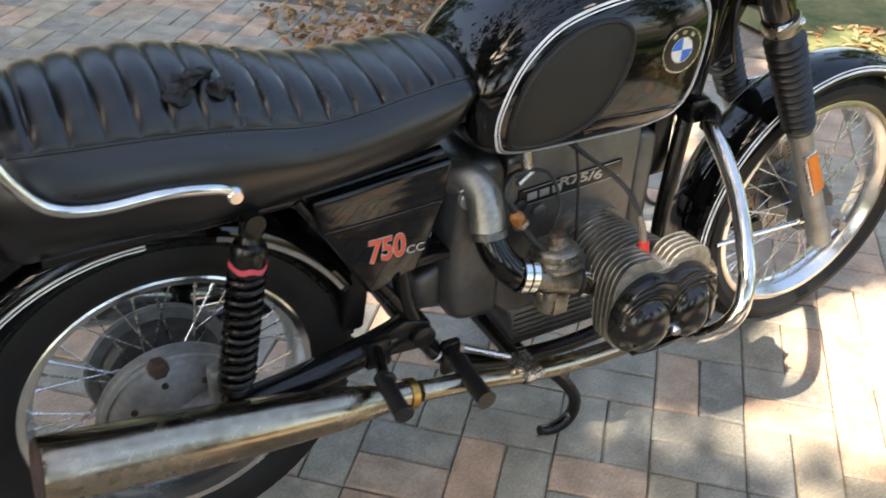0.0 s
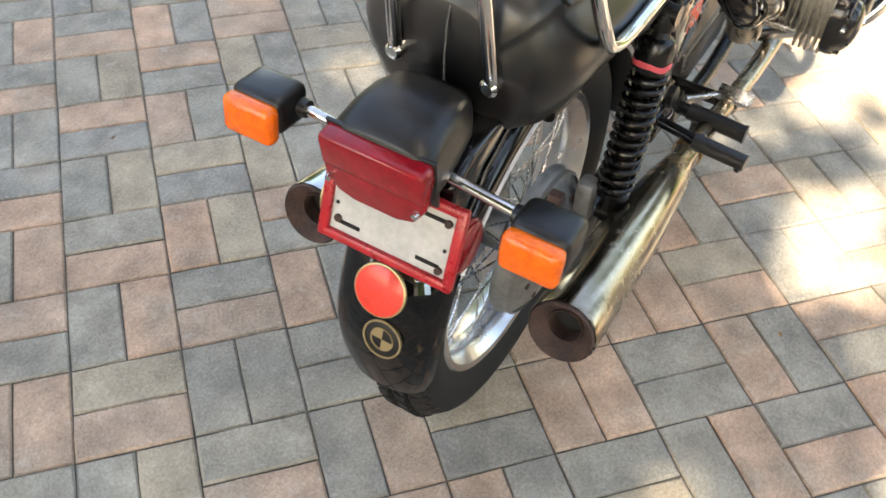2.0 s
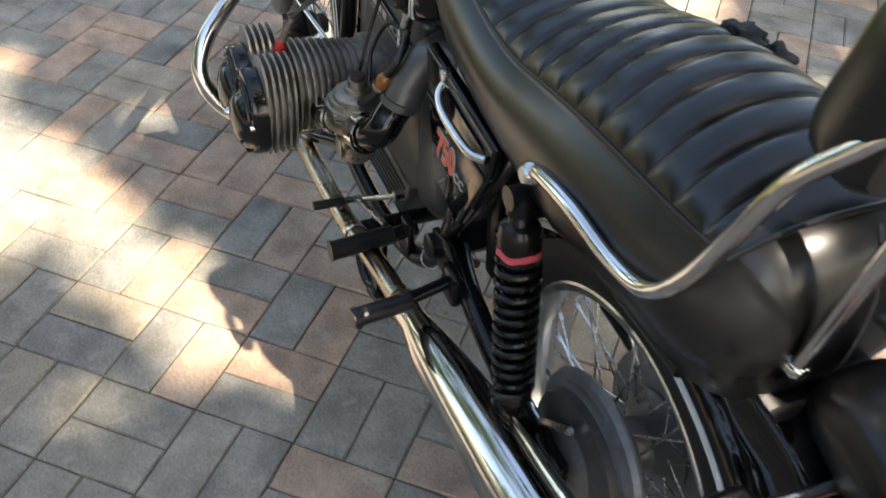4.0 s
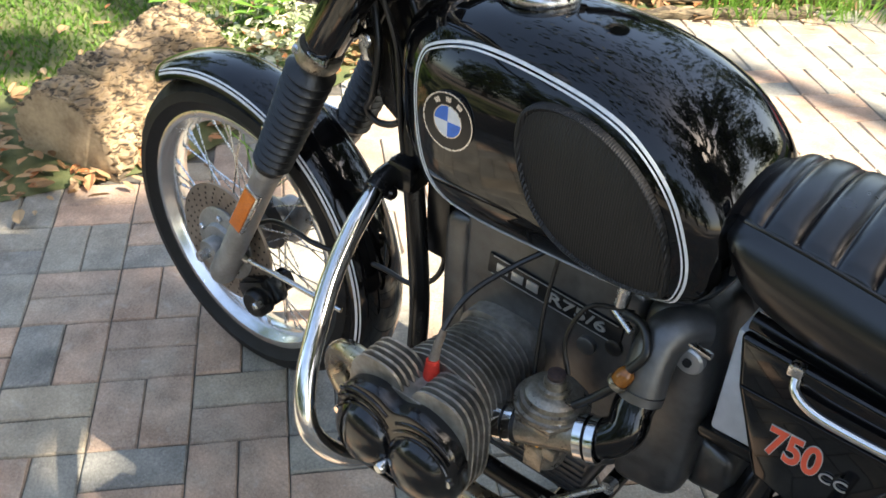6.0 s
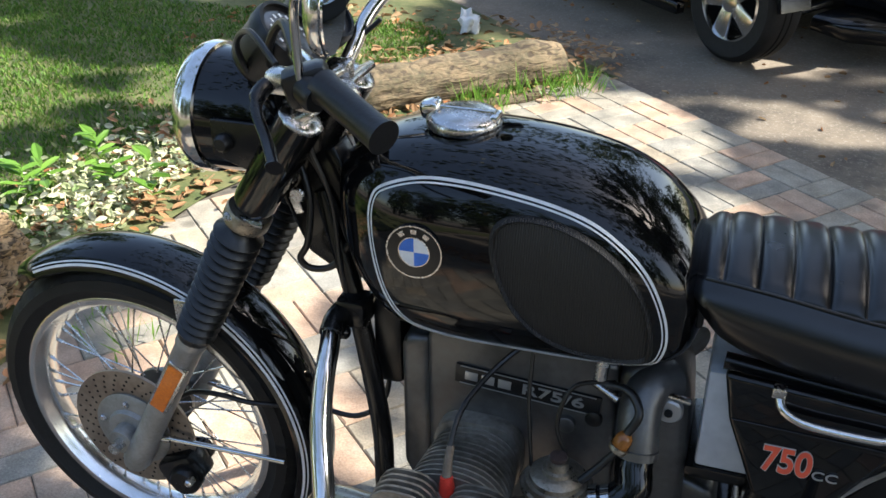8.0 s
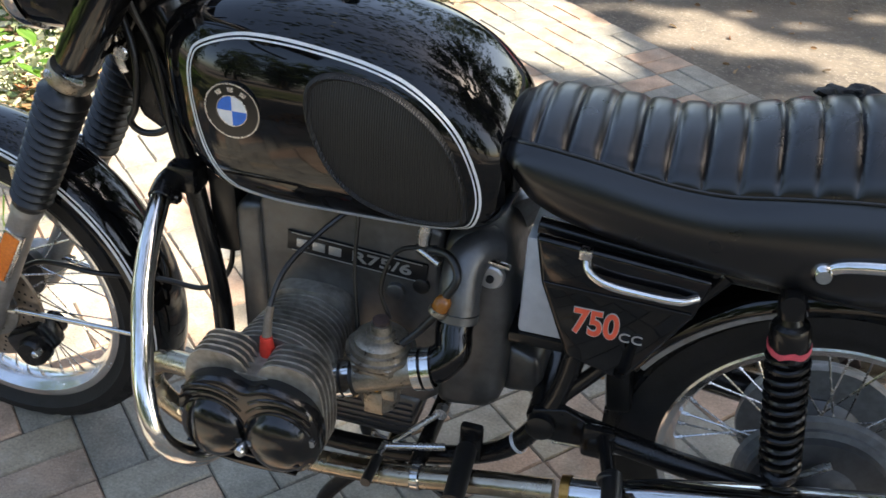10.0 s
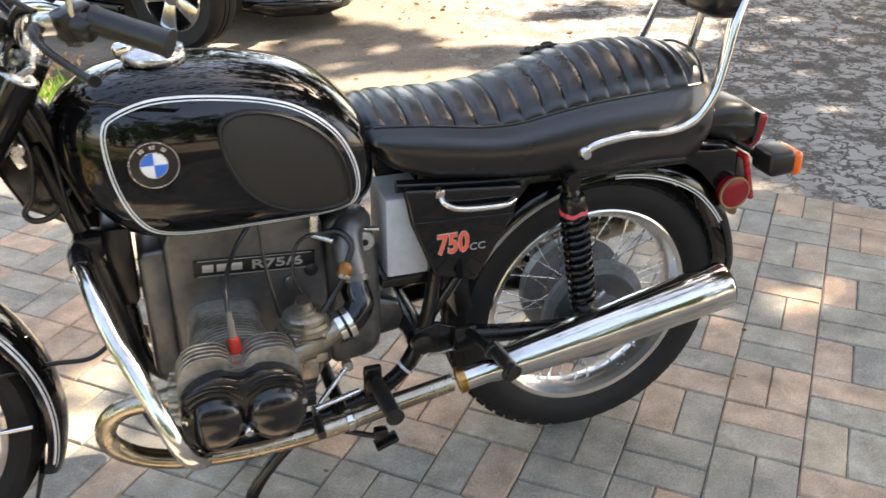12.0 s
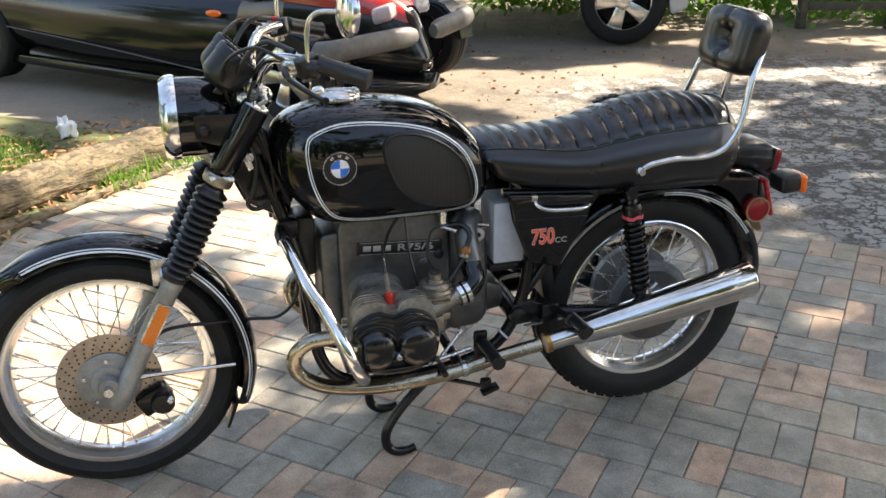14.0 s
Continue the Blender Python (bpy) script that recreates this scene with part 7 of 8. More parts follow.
def lawn():
    bm = bmesh.new()
    cols = list(range(-27, 90, 2))
    rows = []
    for i in cols:
        end = paving_end(max(i, -26)) if i < 19 else -15.5 + (i - 19) * 0.9 if i < 40 else 3.4 + (i - 40) * 1.2
        row = []
        for k in range(26):
            f = k / 25
            j = (end + 0.2) * (1 - f) + (-110) * f if f > 0.3 else end + 0.2 - 24 * f
            p = lattice(i, j)
            p.z = 0.004 + (0.03 * min(1.0, f * 8) if i > -27 else -0.03) + 0.02 * noise.noise(p * 2.3) * min(1.0, f * 6)
            row.append(bm.verts.new(p))
        rows.append(row)
    for a, b in zip(rows, rows[1:]):
        for k in range(25):
            bm.faces.new((a[k], a[k + 1], b[k + 1], b[k]))
    tagged(link("lawn", bm, M_MOSS), "patchy lawn soil with fallen leaves beside the paving", "lawn", kind="structure")
    rng = random.Random(21)
    blades = []
    while len(blades) < 140000:
        x, y = rng.uniform(2.0, 7.5), rng.uniform(-3.6, 3.2)
        v = Vector((x - LX, y - LY))
        i, j = (v.x * math.cos(TURN) + v.y * math.sin(TURN)) / UNIT, (-v.x * math.sin(TURN) + v.y * math.cos(TURN)) / UNIT
        end = paving_end(i) if i < 19 else -15.5
        if j > end - 4.5 - 3 * noise.noise(Vector((x * 1.3, y * 1.3, 0))) or i < -22:
            continue
        if noise.noise(Vector((x * 1.1, y * 1.1, 5.0))) < -0.4 - 0.3 * rng.random():
            continue
        h = rng.uniform(0.008, 0.022)
        lean = Vector((rng.uniform(-0.8, 0.8), rng.uniform(-0.8, 0.8), 1)).normalized()
        blades.append((Vector((x, y, 0.028 + h * 0.8)), lean * h, rand_dir(rng, 0.0) * rng.uniform(0.003, 0.006)))
    quads("grass", blades, M_GRASS)
    litter = []
    while len(litter) < 2600:
        i = rng.uniform(-28, 22)
        j = paving_end(i) - rng.gauss(2.0, 3.2)
        if j > paving_end(i) + 2.0 * rng.random() ** 3:
            continue
        p = lattice(i, j, 0.012 + 0.02 * rng.random() + (0.025 if j < paving_end(i) - 1 else 0))
        u = rand_dir(rng, 0.25)
        w = Vector((-u.y, u.x, rng.uniform(-0.3, 0.3))).normalized()
        s = rng.uniform(0.012, 0.034)
        litter.append((p, u * s, w * s * rng.uniform(0.3, 0.6)))
    for _ in range(420):
        p = Vector((rng.uniform(1.0, 1.9), rng.uniform(1.95, 2.6), 0.008))
        litter.append(leaf_at(rng, p + Vector((0, 0, rng.random() * 0.01)), rng.uniform(0.01, 0.03), 0.2))
    for _ in range(26):
        p = Vector((rng.uniform(-1.6, 1.4), rng.uniform(-1.6, 1.2), 0.003))
        litter.append(leaf_at(rng, p, rng.uniform(0.004, 0.009), 0.1))
    for _ in range(500):
        p = Vector((rng.uniform(1.7, 3.4), rng.uniform(-3.9, -2.8), 0.03))
        litter.append(leaf_at(rng, p, rng.uniform(0.015, 0.04), 0.25))
    for _ in range(700):
        p = Vector((rng.uniform(-4.5, 1.6), rng.uniform(-7.0, -2.3), -0.014))
        if lattice_j(p) > -26.5:
            continue
        litter.append(leaf_at(rng, p, rng.uniform(0.006, 0.022), 0.12))
    quads("leaf_litter", litter, M_DRY, oval_leaf=True)


def ground_cover():
    rng = random.Random(31)
    places = []
    for _ in range(3000):
        x, y = rng.gauss(2.42, 0.20), rng.gauss(-1.28, 0.26)
        v = Vector((x - LX, y - LY))
        i, j = (v.x * math.cos(TURN) + v.y * math.sin(TURN)) / UNIT, (-v.x * math.sin(TURN) + v.y * math.cos(TURN)) / UNIT
        if j > paving_end(i) - 0.8 - 1.2 * rng.random():
            continue
        places.append(leaf_at(rng, Vector((x, y, 0.02 + abs(rng.gauss(0, 0.04)))), rng.uniform(0.011, 0.022), 0.4))
    o = quads("ground_cover", places, M_VARIEGATED, oval_leaf=True)
    tagged(o, "pale variegated ground cover plants at the lawn's edge", "plants")
    places = []
    for _ in range(7):
        x, y = rng.gauss(2.62, 0.10), rng.gauss(-0.98, 0.14)
        h = rng.uniform(0.13, 0.25)
        for k in range(9):
            a = rng.uniform(0, 6.28)
            z = h * (0.35 + 0.65 * k / 9)
            u = Vector((math.cos(a), math.sin(a), rng.uniform(0.0, 0.5))).normalized()
            w = Vector((-math.sin(a), math.cos(a), 0))
            places.append((Vector((x, y, z)) + u * 0.042, u * 0.046, w * 0.019))
    tagged(quads("seedlings", places, M_FRESH, oval_leaf=True), "bright green seedlings beside the stump", "plants")
    places = []
    for cx, cy, n in ((1.22, -2.86, 90), (1.58, -2.56, 110), (1.36, -2.76, 60), (2.05, -0.55, 30)):
        for _ in range(n):
            p = Vector((rng.gauss(cx, 0.07), rng.gauss(cy, 0.06), 0.0))
            lean = Vector((rng.uniform(-0.7, 0.7), rng.uniform(-0.7, 0.7), 1)).normalized()
            h = rng.uniform(0.04, 0.085)
            places.append((p + lean * h, lean * h, rand_dir(rng, 0) * 0.0035))
    tagged(quads("grass_tufts", places, M_FRESH), "long grass tufts growing beside the log", "grass")


def rough_log(name, a, b, r, label, seed, bark=None, plates=0.0):
    rng = random.Random(seed)
    a, b = Vector(a), Vector(b)
    n, sides = (130, 190) if plates else (70, 64)
    bm = bmesh.new()
    axis = (b - a).normalized()
    up = axis.orthogonal().normalized()
    side = axis.cross(up)
    rings = []
    for k in range(n + 1):
        p = a.lerp(b, k / n) + Vector((0, 0, 0.02 * noise.noise(Vector((k * 0.15, seed, 0)))))
        ring = []
        for q in range(sides):
            t = 2 * math.pi * q / sides
            e = up * math.cos(t) + side * math.sin(t)
            w = r * (1 + 0.10 * noise.noise((p + e * r) * 4.0) + 0.10 * noise.noise(Vector(((p + e * r).x * 10, (p + e * r).y * 10, (p + e * r).z * 42))) + 0.10 * noise.noise(Vector((k * 0.12, seed * 2.0, 1))))
            if plates:
                s = p + e * r + noise.noise_vector((p + e * r) * 9.0) * 0.03
                d = noise.voronoi(Vector((t * r * 26.0, s.dot(axis) * 15.0, seed)))[0]
                w -= plates * (1.0 - min(1.0, (d[1] - d[0]) / 0.22)) ** 1.5
            if k in (0, n):
                w *= 0.93
            ring.append(bm.verts.new(p + e * w))
        rings.append(ring)
    for p, q in zip(rings, rings[1:]):
        for k in range(sides):
            bm.faces.new((p[k], p[(k + 1) % sides], q[(k + 1) % sides], q[k]))
    ends = [bm.faces.new(rings[0]), bm.faces.new(rings[-1])]
    for f in ends:
        f.material_index = 1
    ob = link(name, bm, [bark or M_BARK, M_CUTWOOD], sharp=60)
    return tagged(ob, label, "log")


rough_log("log", (2.43, -1.97, 0.070), (1.34, -3.06, 0.075), 0.112, "weathered fallen log bordering the lawn", 3)
rough_log("root", (2.20, -1.90, 0.012), (1.34, -2.78, 0.015), 0.026, "thin bare branch lying along the log", 9)
rough_log("stump", (2.44, -0.14, 0.06), (2.60, -0.72, 0.10), 0.175, "short bark-covered log chunk with a pale cut top", 6, M_PALEBARK, 0.016)
lawn()
ground_cover()


# cars
M_CARBLACK = mat("black_car_paint", (0.004, 0.004, 0.0045), 0.12, dark=(0.006, 0.006, 0.006), scale=6, rough_var=0.05)
M_CARRED = mat("red_car_paint", (0.42, 0.02, 0.012), 0.25, dark=(0.34, 0.015, 0.01), scale=6, coat=1.0)
M_CARSILVER = mat("pale_car_paint", (0.55, 0.55, 0.54), 0.3, dark=(0.48, 0.48, 0.47), scale=6, coat=0.7)
M_BUMPER = mat("grey_bumper_plastic", (0.12, 0.115, 0.105), 0.5, dark=(0.08, 0.077, 0.07), scale=20, bump=0.1)
M_WINDOW = mat("dark_car_glass", (0.02, 0.025, 0.025), 0.04, coat=1.0)


def car_wheel(piece, x, y, r, s_, c=None):
    """A tyre with a five-spoked bright rim."""
    tyre = piece("wheel", lathe_bm([(r * 0.62, -0.10), (r * 0.9, -0.115), (r * 0.97, -0.10), (r, -0.075), (r, -0.03), (r - 0.006, -0.025), (r - 0.006, -0.015), (r, -0.01), (r, 0.01), (r - 0.006, 0.015), (r - 0.006, 0.025), (r, 0.03), (r, 0.075), (r * 0.97, 0.10), (r * 0.9, 0.115), (r * 0.62, 0.10)], (x, y, r), "y", 56, closed=True), M_RUBBER, c, "black car tyre")
    piece("rim", lathe_bm([(r * 0.66, s_ * 0.104), (r * 0.63, s_ * 0.112), (r * 0.58, s_ * 0.06), (r * 0.56, -s_ * 0.08), (r * 0.66, -s_ * 0.09)], (x, y, r), "y", 48, closed=True), M_CHROME, tyre, "bright rim")
    piece("brake_backing", lathe_bm([(r * 0.55, -s_ * 0.02), (r * 0.55, -s_ * 0.05)], (x, y, r), "y", 28), M_SOOT_DARK, tyre)
    for k in range(5):
        sp = box_bm((0, s_ * 0.088, r * 0.37), (r * 0.30, 0.03, r * 0.52), 0.014)
        for v in sp.verts:
            v.co.x *= 0.8 + 0.9 * max(0, v.co.z / r - 0.15)
        piece("wheel_spoke", turned(sp, Matrix.Translation((x, y, r)) @ pose(0, 0, 0, 0, 72 * k + 20, 0)), M_RIM, tyre)
    piece("hub_cap", lathe_bm([(r * 0.19, s_ * 0.07), (r * 0.18, s_ * 0.106), (r * 0.11, s_ * 0.116)], (x, y, r), "y", 24), M_RIM, tyre)


def car(origin, heading, paint, hood_paint, wheel_r, label, length=4.7, width=1.8, sill=0.27, chrome_wheel=True):
    """A car whose near front wheel stands at origin; local x runs to its tail, local y to its far side."""
    c = tagged(new("car"), label, "car", group="parked cars")
    d = Vector((heading[0], heading[1], 0)).normalized()
    c.matrix_basis = frame_at((origin[0], origin[1], 0), d, (-d.y, d.x, 0)) @ Matrix.Scale(0.90, 4)
    flip = Matrix.Diagonal((1, -1, 1, 1))

    def piece(name, bm, material, parent, note=""):
        return part(name, turned(bm, flip), material, parent, note)

    w = width
    body = prism([(-0.62, 0.36), (-0.66, 0.62), (-0.60, 0.86), (-0.45, 0.95), (1.05, 1.04), (1.75, 1.55), (2.2, 1.66), (3.3, 1.64), (length - 0.75, 1.10), (length - 0.7, 0.5), (length - 0.85, sill), (3.14, sill),
                  (3.11, 0.50), (2.95, 0.70), (2.70, 0.76), (2.45, 0.70), (2.29, 0.50), (2.26, sill), (0.47, sill), (0.43, 0.52), (0.28, 0.70), (0.0, 0.77), (-0.28, 0.70), (-0.43, 0.52), (-0.46, 0.30)], 0.0, w, 0.035)
    piece("body", body, paint, c)
    piece("underbody", box_bm((1.6, w / 2, sill + 0.06), (length - 1.0, w - 0.24, 0.16), 0.02), M_SOOT_DARK, c)
    piece("hood", prism([(-0.50, 0.945), (-0.44, 0.965), (1.02, 1.055), (1.02, 1.04), (-0.44, 0.945)], 0.10, w - 0.10, 0.004), hood_paint, c)
    piece("windscreen", prism([(1.10, 1.075), (1.72, 1.52), (1.70, 1.55), (1.06, 1.09)], 0.14, w - 0.14, 0.004), M_WINDOW, c)
    piece("side_window", box_bm((2.45, 0.0, 1.33), (1.7, 0.02, 0.36), 0.008), M_WINDOW, c)
    piece("side_strip", box_bm((1.37, -0.006, sill + 0.06), (1.7, 0.014, 0.022), 0.005), M_STEEL, c, "thin bright side strip")
    piece("front_bumper", box_bm((-0.70, w / 2, sill + 0.33), (0.15, w + 0.06, 0.16), 0.045, None, 4), M_BUMPER, c, "grey plastic front bumper")
    for y in (0.42, w - 0.42):
        piece("bumper_lamp", box_bm((-0.778, y, 0.61), (0.012, 0.14, 0.06), 0.004), M_PLATE, c)
    piece("chin_spoiler", prism([(-0.74, sill + 0.20), (-0.78, sill + 0.10), (-0.74, sill + 0.02), (-0.45, sill + 0.02), (-0.45, sill + 0.20)], 0.06, w - 0.06, 0.02), M_CARBLACK, c, "glossy black chin spoiler")
    grille = piece("grille", box_bm((-0.655, w / 2, 0.80), (0.02, w * 0.48, 0.17), 0.004), M_SOOT_DARK, c)
    for k in range(6):
        piece("grille_slat", box_bm((-0.672, w / 2, 0.735 + 0.027 * k), (0.02, w * 0.48, 0.009), 0.002), M_CHROME, grille)
    for k in range(5):
        piece("lower_slat", box_bm((-0.745, w / 2, 0.33 + 0.035 * k), (0.02, w * 0.5, 0.009), 0.002), M_CHROME, c)
    for y in (0.24, w - 0.24):
        piece("headlamp", box_bm((-0.615, y, 0.81), (0.06, 0.30, 0.13), 0.02), M_GLASS, c, "clear headlamp")
    piece("side_marker", turned(lathe_bm([(0.05, -0.02), (0.05, 0.0), (0.035, 0.008)], (0, 0, 0), "y", 20), Matrix.Translation((0.60, -0.012, 0.835)) @ Matrix.Diagonal((1.3, 1, 0.55, 1)) @ pose(0, 0, 0, 180, 0, 0)), M_AMBER, c, "small amber side marker lamp")
    for x in (0.0, 2.70):
        for y, s_ in ((0.11, -1), (w - 0.11, 1)):
            car_wheel(piece, x, y, wheel_r, s_, c)
    return c


def roadster(origin, tail):
    """A low car with a pointed nose and separate bumper pods; local x runs to its tail, y to its far side."""
    c = tagged(new("roadster"), "low black car with a red hood, chrome grille and grey bumpers", "car", group="parked cars")
    d = Vector((tail[0], tail[1], 0)).normalized()
    c.matrix_basis = frame_at((origin[0], origin[1], 0), d, (-d.y, d.x, 0)) @ Matrix.Scale(0.90, 4)
    flip = Matrix.Diagonal((1, -1, 1, 1))
    mid = 1.02

    def piece(name, bm, material, parent=None, note=""):
        if name not in ("wheel", "rim", "brake_backing", "wheel_spoke", "hub_cap"):
            bmesh.ops.translate(bm, vec=(-0.13, 0, -0.085), verts=bm.verts)
            for v in bm.verts:
                v.co.x *= 0.72 if v.co.x < 0 else 1.0
        if name in ("grille", "grille_slat", "lower_slat"):
            for v in bm.verts:
                v.co.x += 0.05
                v.co.y = mid + 0.72 * (v.co.y - mid)
        if name in ("body", "hood", "grille", "grille_slat", "lower_slat"):
            for v in bm.verts:
                v.co.x += 0.42 * (v.co.z - 0.42) * max(0.0, min(1.0, (0.15 - v.co.x) / 0.55))
        return part(name, turned(bm, flip), material, parent or c, note)

    def hull(stations, power=3.2, n=36, upper=False):
        """Rounded sections (x, half width, low, high) joined lengthwise."""
        bm = bmesh.new()
        rows = []
        for x, w, low, high in stations:
            row = []
            for k in range(n):
                a = (math.pi if upper else 2 * math.pi) * k / (n - 1 if upper else n)
                cc, ss = math.cos(a), math.sin(a)
                r = (abs(cc) ** power + abs(ss) ** power) ** (-1 / power)
                row.append(bm.verts.new((x, mid + w * r * cc, (low + high) / 2 + (high - low) / 2 * r * ss)))
            rows.append(row)
        m = n - 1 if upper else n
        for p, q in zip(rows, rows[1:]):
            for k in range(m):
                bm.faces.new((p[k], p[(k + 1) % n], q[(k + 1) % n], q[k]))
        if not upper:
            bm.faces.new(rows[0])
            bm.faces.new(rows[-1])
        return bm

    body = piece("body", hull([(-0.60, 0.05, 0.42, 0.74), (-0.52, 0.13, 0.34, 0.84), (-0.25, 0.27, 0.28, 0.92), (0.25, 0.42, 0.24, 0.99), (0.50, 0.55, 0.22, 1.02), (0.62, 0.92, 0.22, 1.02), (1.1, 0.99, 0.20, 1.04), (2.2, 1.0, 0.20, 1.06), (3.2, 0.99, 0.24, 1.10), (3.8, 0.92, 0.34, 1.06), (4.1, 0.75, 0.45, 0.95)]), M_CARBLACK)
    piece("hood", hull([(-0.57, 0.095, 0.58, 0.805), (-0.48, 0.150, 0.56, 0.88), (-0.25, 0.278, 0.58, 0.945), (0.25, 0.428, 0.62, 1.01), (0.58, 0.560, 0.68, 1.035)], upper=True), M_CARRED, None, "red hood panel")
    piece("soft_top", hull([(1.35, 0.62, 0.9, 1.08), (1.75, 0.68, 0.9, 1.36), (2.3, 0.68, 0.9, 1.38), (2.9, 0.66, 0.9, 1.15)]), M_BPLASTIC, None, "black soft top")
    piece("windscreen", prism([(1.12, 1.03), (1.62, 1.33), (1.60, 1.36), (1.08, 1.05)], mid - 0.6, mid + 0.6, 0.004), M_WINDOW)
    piece("side_strip", tube_bm(spline([(0.72, 0.062, 0.36), (1.3, 0.028, 0.42), (2.2, 0.016, 0.50), (3.2, 0.03, 0.56)], 5), 0.005, 8), M_BUMPER, None, "thin dull side line")
    piece("sill", prism([(0.60, 0.22), (0.60, 0.29), (3.2, 0.33), (3.2, 0.25)], 0.05, 0.12, 0.015), M_CARBLACK)
    piece("side_marker", turned(lathe_bm([(0.05, -0.02), (0.05, 0.0), (0.035, 0.008)], (0, 0, 0), "y", 20), Matrix.Translation((0.78, 0.048, 0.80)) @ Matrix.Diagonal((1.3, 1, 0.5, 1)) @ pose(0, 0, 0, 180, 0, 0)), M_AMBER, None, "small amber side marker lamp")
    grille = piece("grille", hull([(-0.62, 0.085, 0.36, 0.80), (-0.585, 0.115, 0.34, 0.83), (-0.54, 0.14, 0.34, 0.85)]), M_SOOT_DARK)
    for k in range(9):
        z = 0.40 + 0.047 * k
        piece("grille_slat", tube_bm(spline([(-0.47, mid - 0.19, z), (-0.58, mid - 0.13, z), (-0.645, mid, z), (-0.58, mid + 0.13, z), (-0.47, mid + 0.19, z)], 4), 0.0065, 6), M_STEEL, grille)
    piece("chin_spoiler", hull([(-0.66, 0.05, 0.20, 0.25), (-0.56, 0.24, 0.17, 0.29), (-0.30, 0.46, 0.17, 0.33), (-0.05, 0.52, 0.20, 0.33)], 4.0), M_CARBLACK, None, "glossy black chin spoiler")
    for k in range(4):
        piece("lower_slat", tube_bm([(-0.36, mid - 0.22, 0.345 + 0.03 * k), (-0.55, mid - 0.10, 0.345 + 0.03 * k), (-0.60, mid, 0.345 + 0.03 * k), (-0.55, mid + 0.10, 0.345 + 0.03 * k), (-0.36, mid + 0.22, 0.345 + 0.03 * k)], 0.005, 6), M_STEEL, grille)
    for s in (-1, 1):
        pod = piece("bumper_pod", tube_bm(spline([(-0.20, mid + s * 0.98, 0.60), (-0.36, mid + s * 0.93, 0.61), (-0.46, mid + s * 0.75, 0.62), (-0.53, mid + s * 0.45, 0.62), (-0.57, mid + s * 0.13, 0.61)], 6), [0.05] + [0.075] * 22 + [0.068, 0.05], 18), M_BUMPER, None, "grey plastic front bumper half")
        piece("bumper_lamp", box_bm((-0.585, mid + s * 0.40, 0.62), (0.03, 0.10, 0.045), 0.012, pose(0, 0, 0, 0, 0, -s * 8)), M_PLATE, pod)
        piece("headlamp", turned(box_bm((0, 0, 0), (0.20, 0.17, 0.12), 0.038, None, 3), pose(-0.30, mid + s * 0.235, 0.770, 0, 14, s * 24)), M_GLASS, None, "clear headlamp")
        piece("suspension_arm", merge(rod((0.0, mid + s * 0.35, 0.35), (0.0, mid + s * 0.80, 0.30), 0.022, 8), rod((0.12, mid + s * 0.40, 0.42), (0.0, mid + s * 0.80, 0.42), 0.018, 8)), M_BLACK)
        piece("wheel_fender", turned(sweep_arc([(-0.115, 0.385), (-0.10, 0.405), (0.10, 0.405), (0.115, 0.385), (0.10, 0.392), (-0.10, 0.392)], (0, 0, 0.33), 20, 165, 24), pose(0, mid + s * 0.905, 0)), M_CARBLACK, None, "black cycle fender")
        for x, r in ((0.0, 0.33), (3.25, 0.36)):
            car_wheel(piece, x, mid + s * 0.905, r, s)
    return c


roadster((0.62, -3.55), (0.70, -0.71))
car((-2.58, -5.50), (0.90, -0.40), M_CARSILVER, M_CARSILVER, 0.42, "pale silver off-road car on large alloy wheels", length=5.0, sill=0.62)

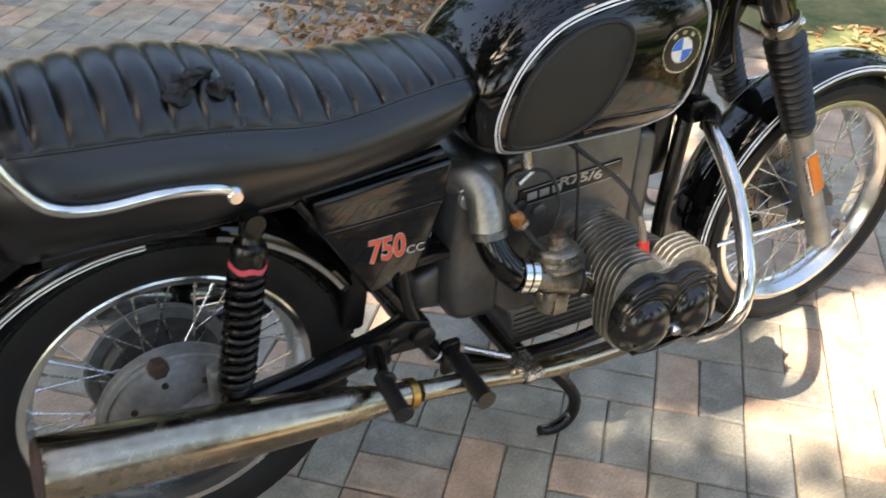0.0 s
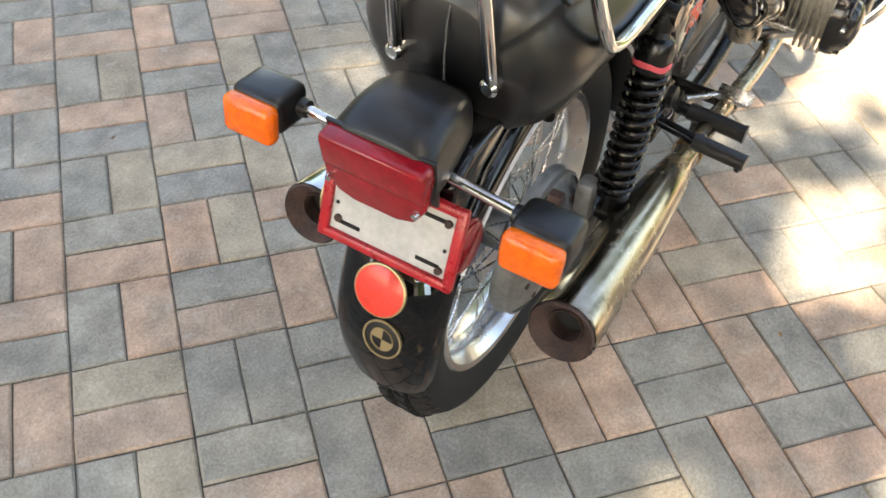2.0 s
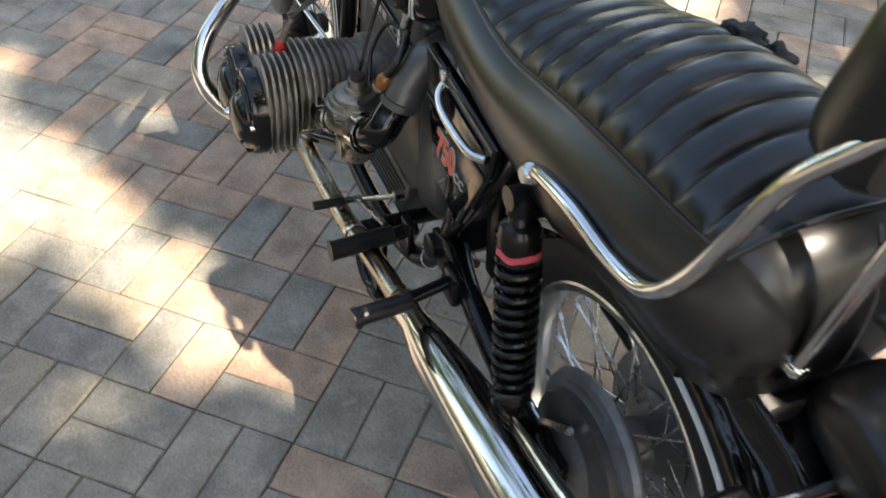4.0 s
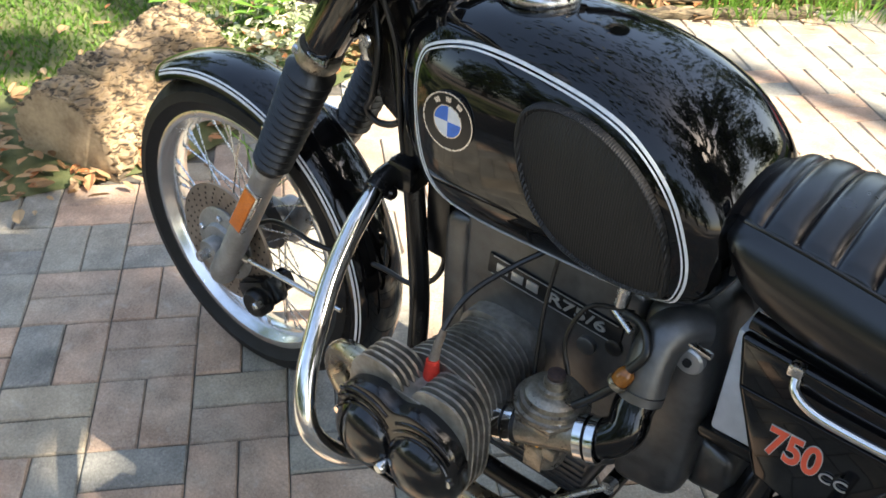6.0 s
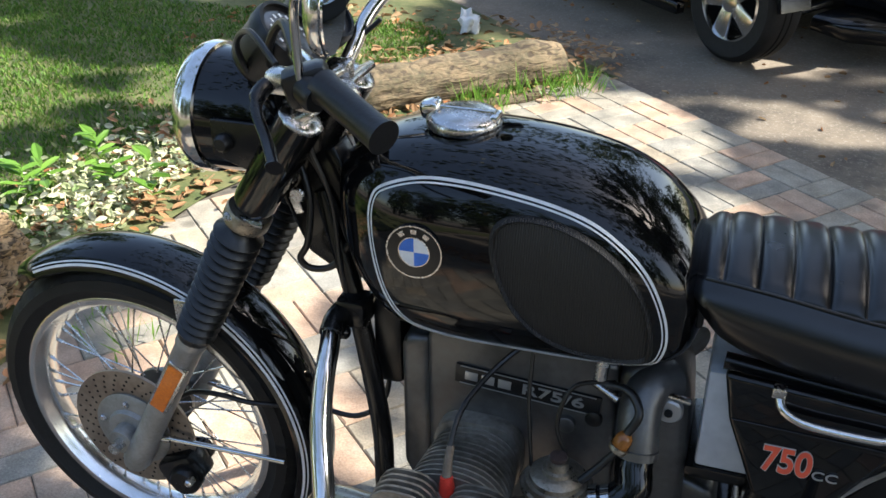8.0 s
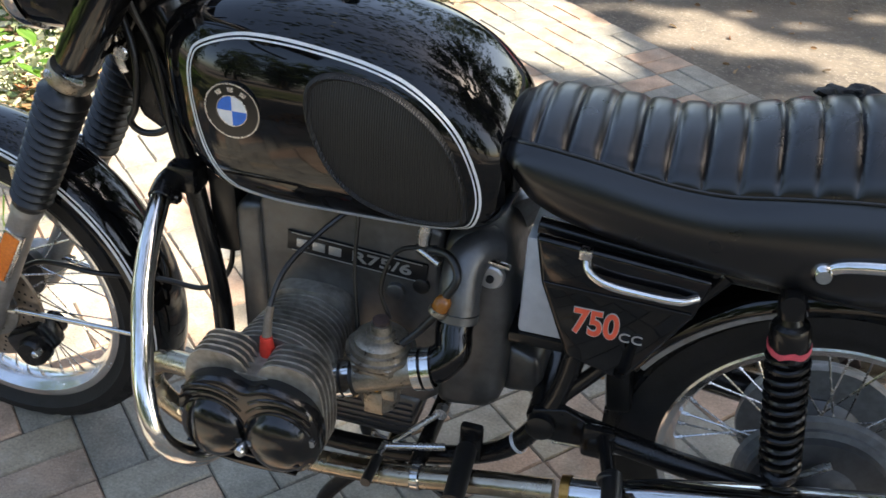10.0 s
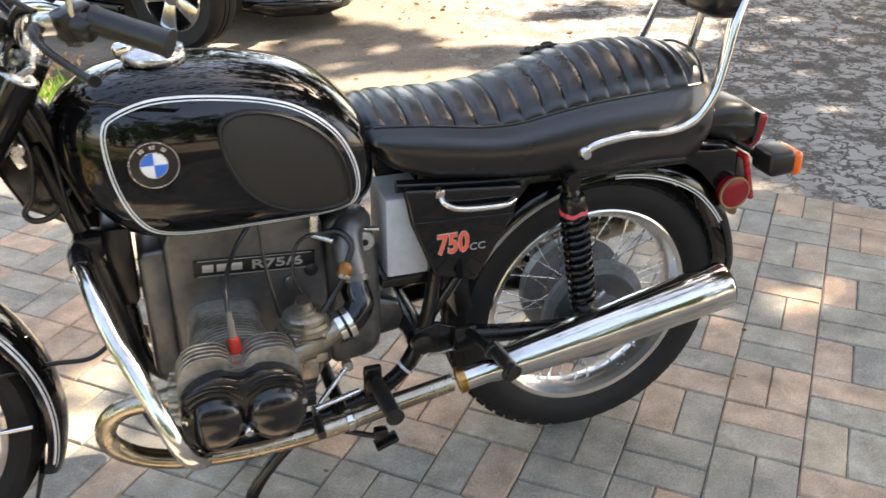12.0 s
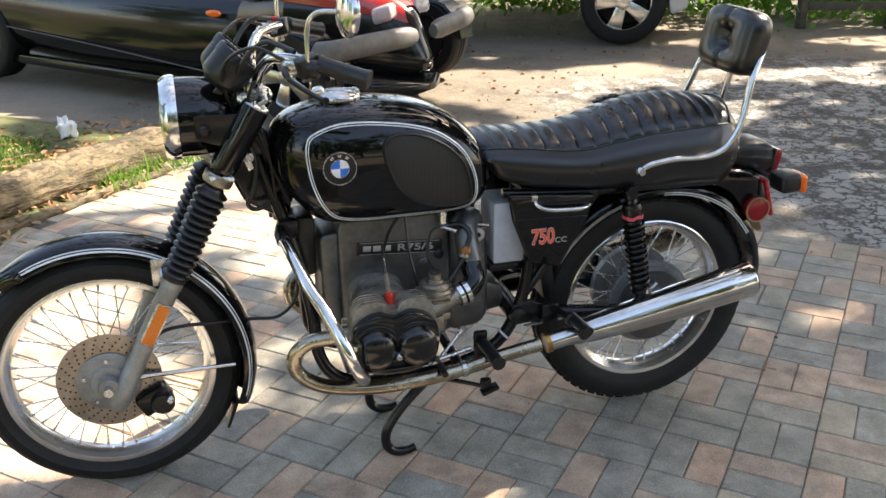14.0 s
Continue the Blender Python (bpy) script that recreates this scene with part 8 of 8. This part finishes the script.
# fence and hedge, and trees added round the lot to darken reflections
M_POST = mat("dark_fence_wood", (0.11, 0.095, 0.075), 0.85, dark=(0.05, 0.045, 0.035), scale=10, bump=0.6)
for k in range(7):
    x, y = -4.72 - 0.82 * k, -5.92 + 0.27 * k
    post = link("fence_post", box_bm((x, y, 0.40), (0.08, 0.08, 0.86), 0.01), M_POST)
    tagged(post, "dark weathered wooden fence post before the hedge", "fence post", group="fence posts")
    for z in (0.20, 0.50):
        rail = link("fence_rail", box_bm((x - 0.41, y + 0.135, z), (0.86, 0.03, 0.08), 0.006, pose(0, 0, 0, 0, 0, -18.2)), M_POST, post)
rng_h = random.Random(44)
hedge = []
for _ in range(14000):
    s = rng_h.uniform(0, 1)
    p = Vector((-2.0, -8.4, 0)).lerp(Vector((-11.5, -3.4, 0)), s) + Vector((rng_h.gauss(0, 0.4), rng_h.gauss(0, 0.4), abs(rng_h.gauss(0.4, 0.45))))
    hedge.append(leaf_at(rng_h, p, rng_h.uniform(0.035, 0.075)))
tagged(quads("hedge", hedge, M_FRESH), "overgrown green hedge behind the fence", "hedge")
big_tree()
first = small_tree()
first.matrix_basis = pose(9.5, 4.0, 0, 0, 0, 30)
SPOTS = [(-9.2, 13.6), (-5.8, 14.2), (-2.6, 13.4), (0.6, 14.0), (3.8, 13.5), (7.0, 14.3), (10.0, 13.2), (12.0, 14.0), (3.0, 19.0), (-6.0, 18.0), (-12.0, 11.5), (-13.0, 2.0), (12.0, -3.0), (10.5, -9.0), (5.0, -13.0), (-1.0, -14.5), (-7.0, -13.5), (-13.5, -9.0), (13.5, 1.0), (9.0, 17.5), (-1.5, 20.0)]
for k, (x, y) in enumerate(SPOTS):
    m = pose(x, y, 0, 0, 0, 67 * k)
    copy_thing(first, m)
bag = bmesh.new()
bmesh.ops.create_icosphere(bag, subdivisions=3, radius=0.06)
for v in bag.verts:
    v.co = v.co * (1 + 0.7 * noise.noise(v.co * 30)) * 0.9 + Vector((1.92, -3.54, 0.06))
    v.co.z = max(0.0, v.co.z * 1.3)
tagged(link("crumpled_bag", bag, M_WHITE), "crumpled white plastic bag lying in the leaves", "litter")
tagged(link("twig", merge(rod((-0.505, -0.045, 0.006), (-0.470, -0.005, 0.008), 0.003, 6), rod((-0.49, -0.02, 0.006), (-0.51, 0.0, 0.008), 0.002, 6)), M_DRY), "small dry twig lying on the pavers", "twig")

pavement()
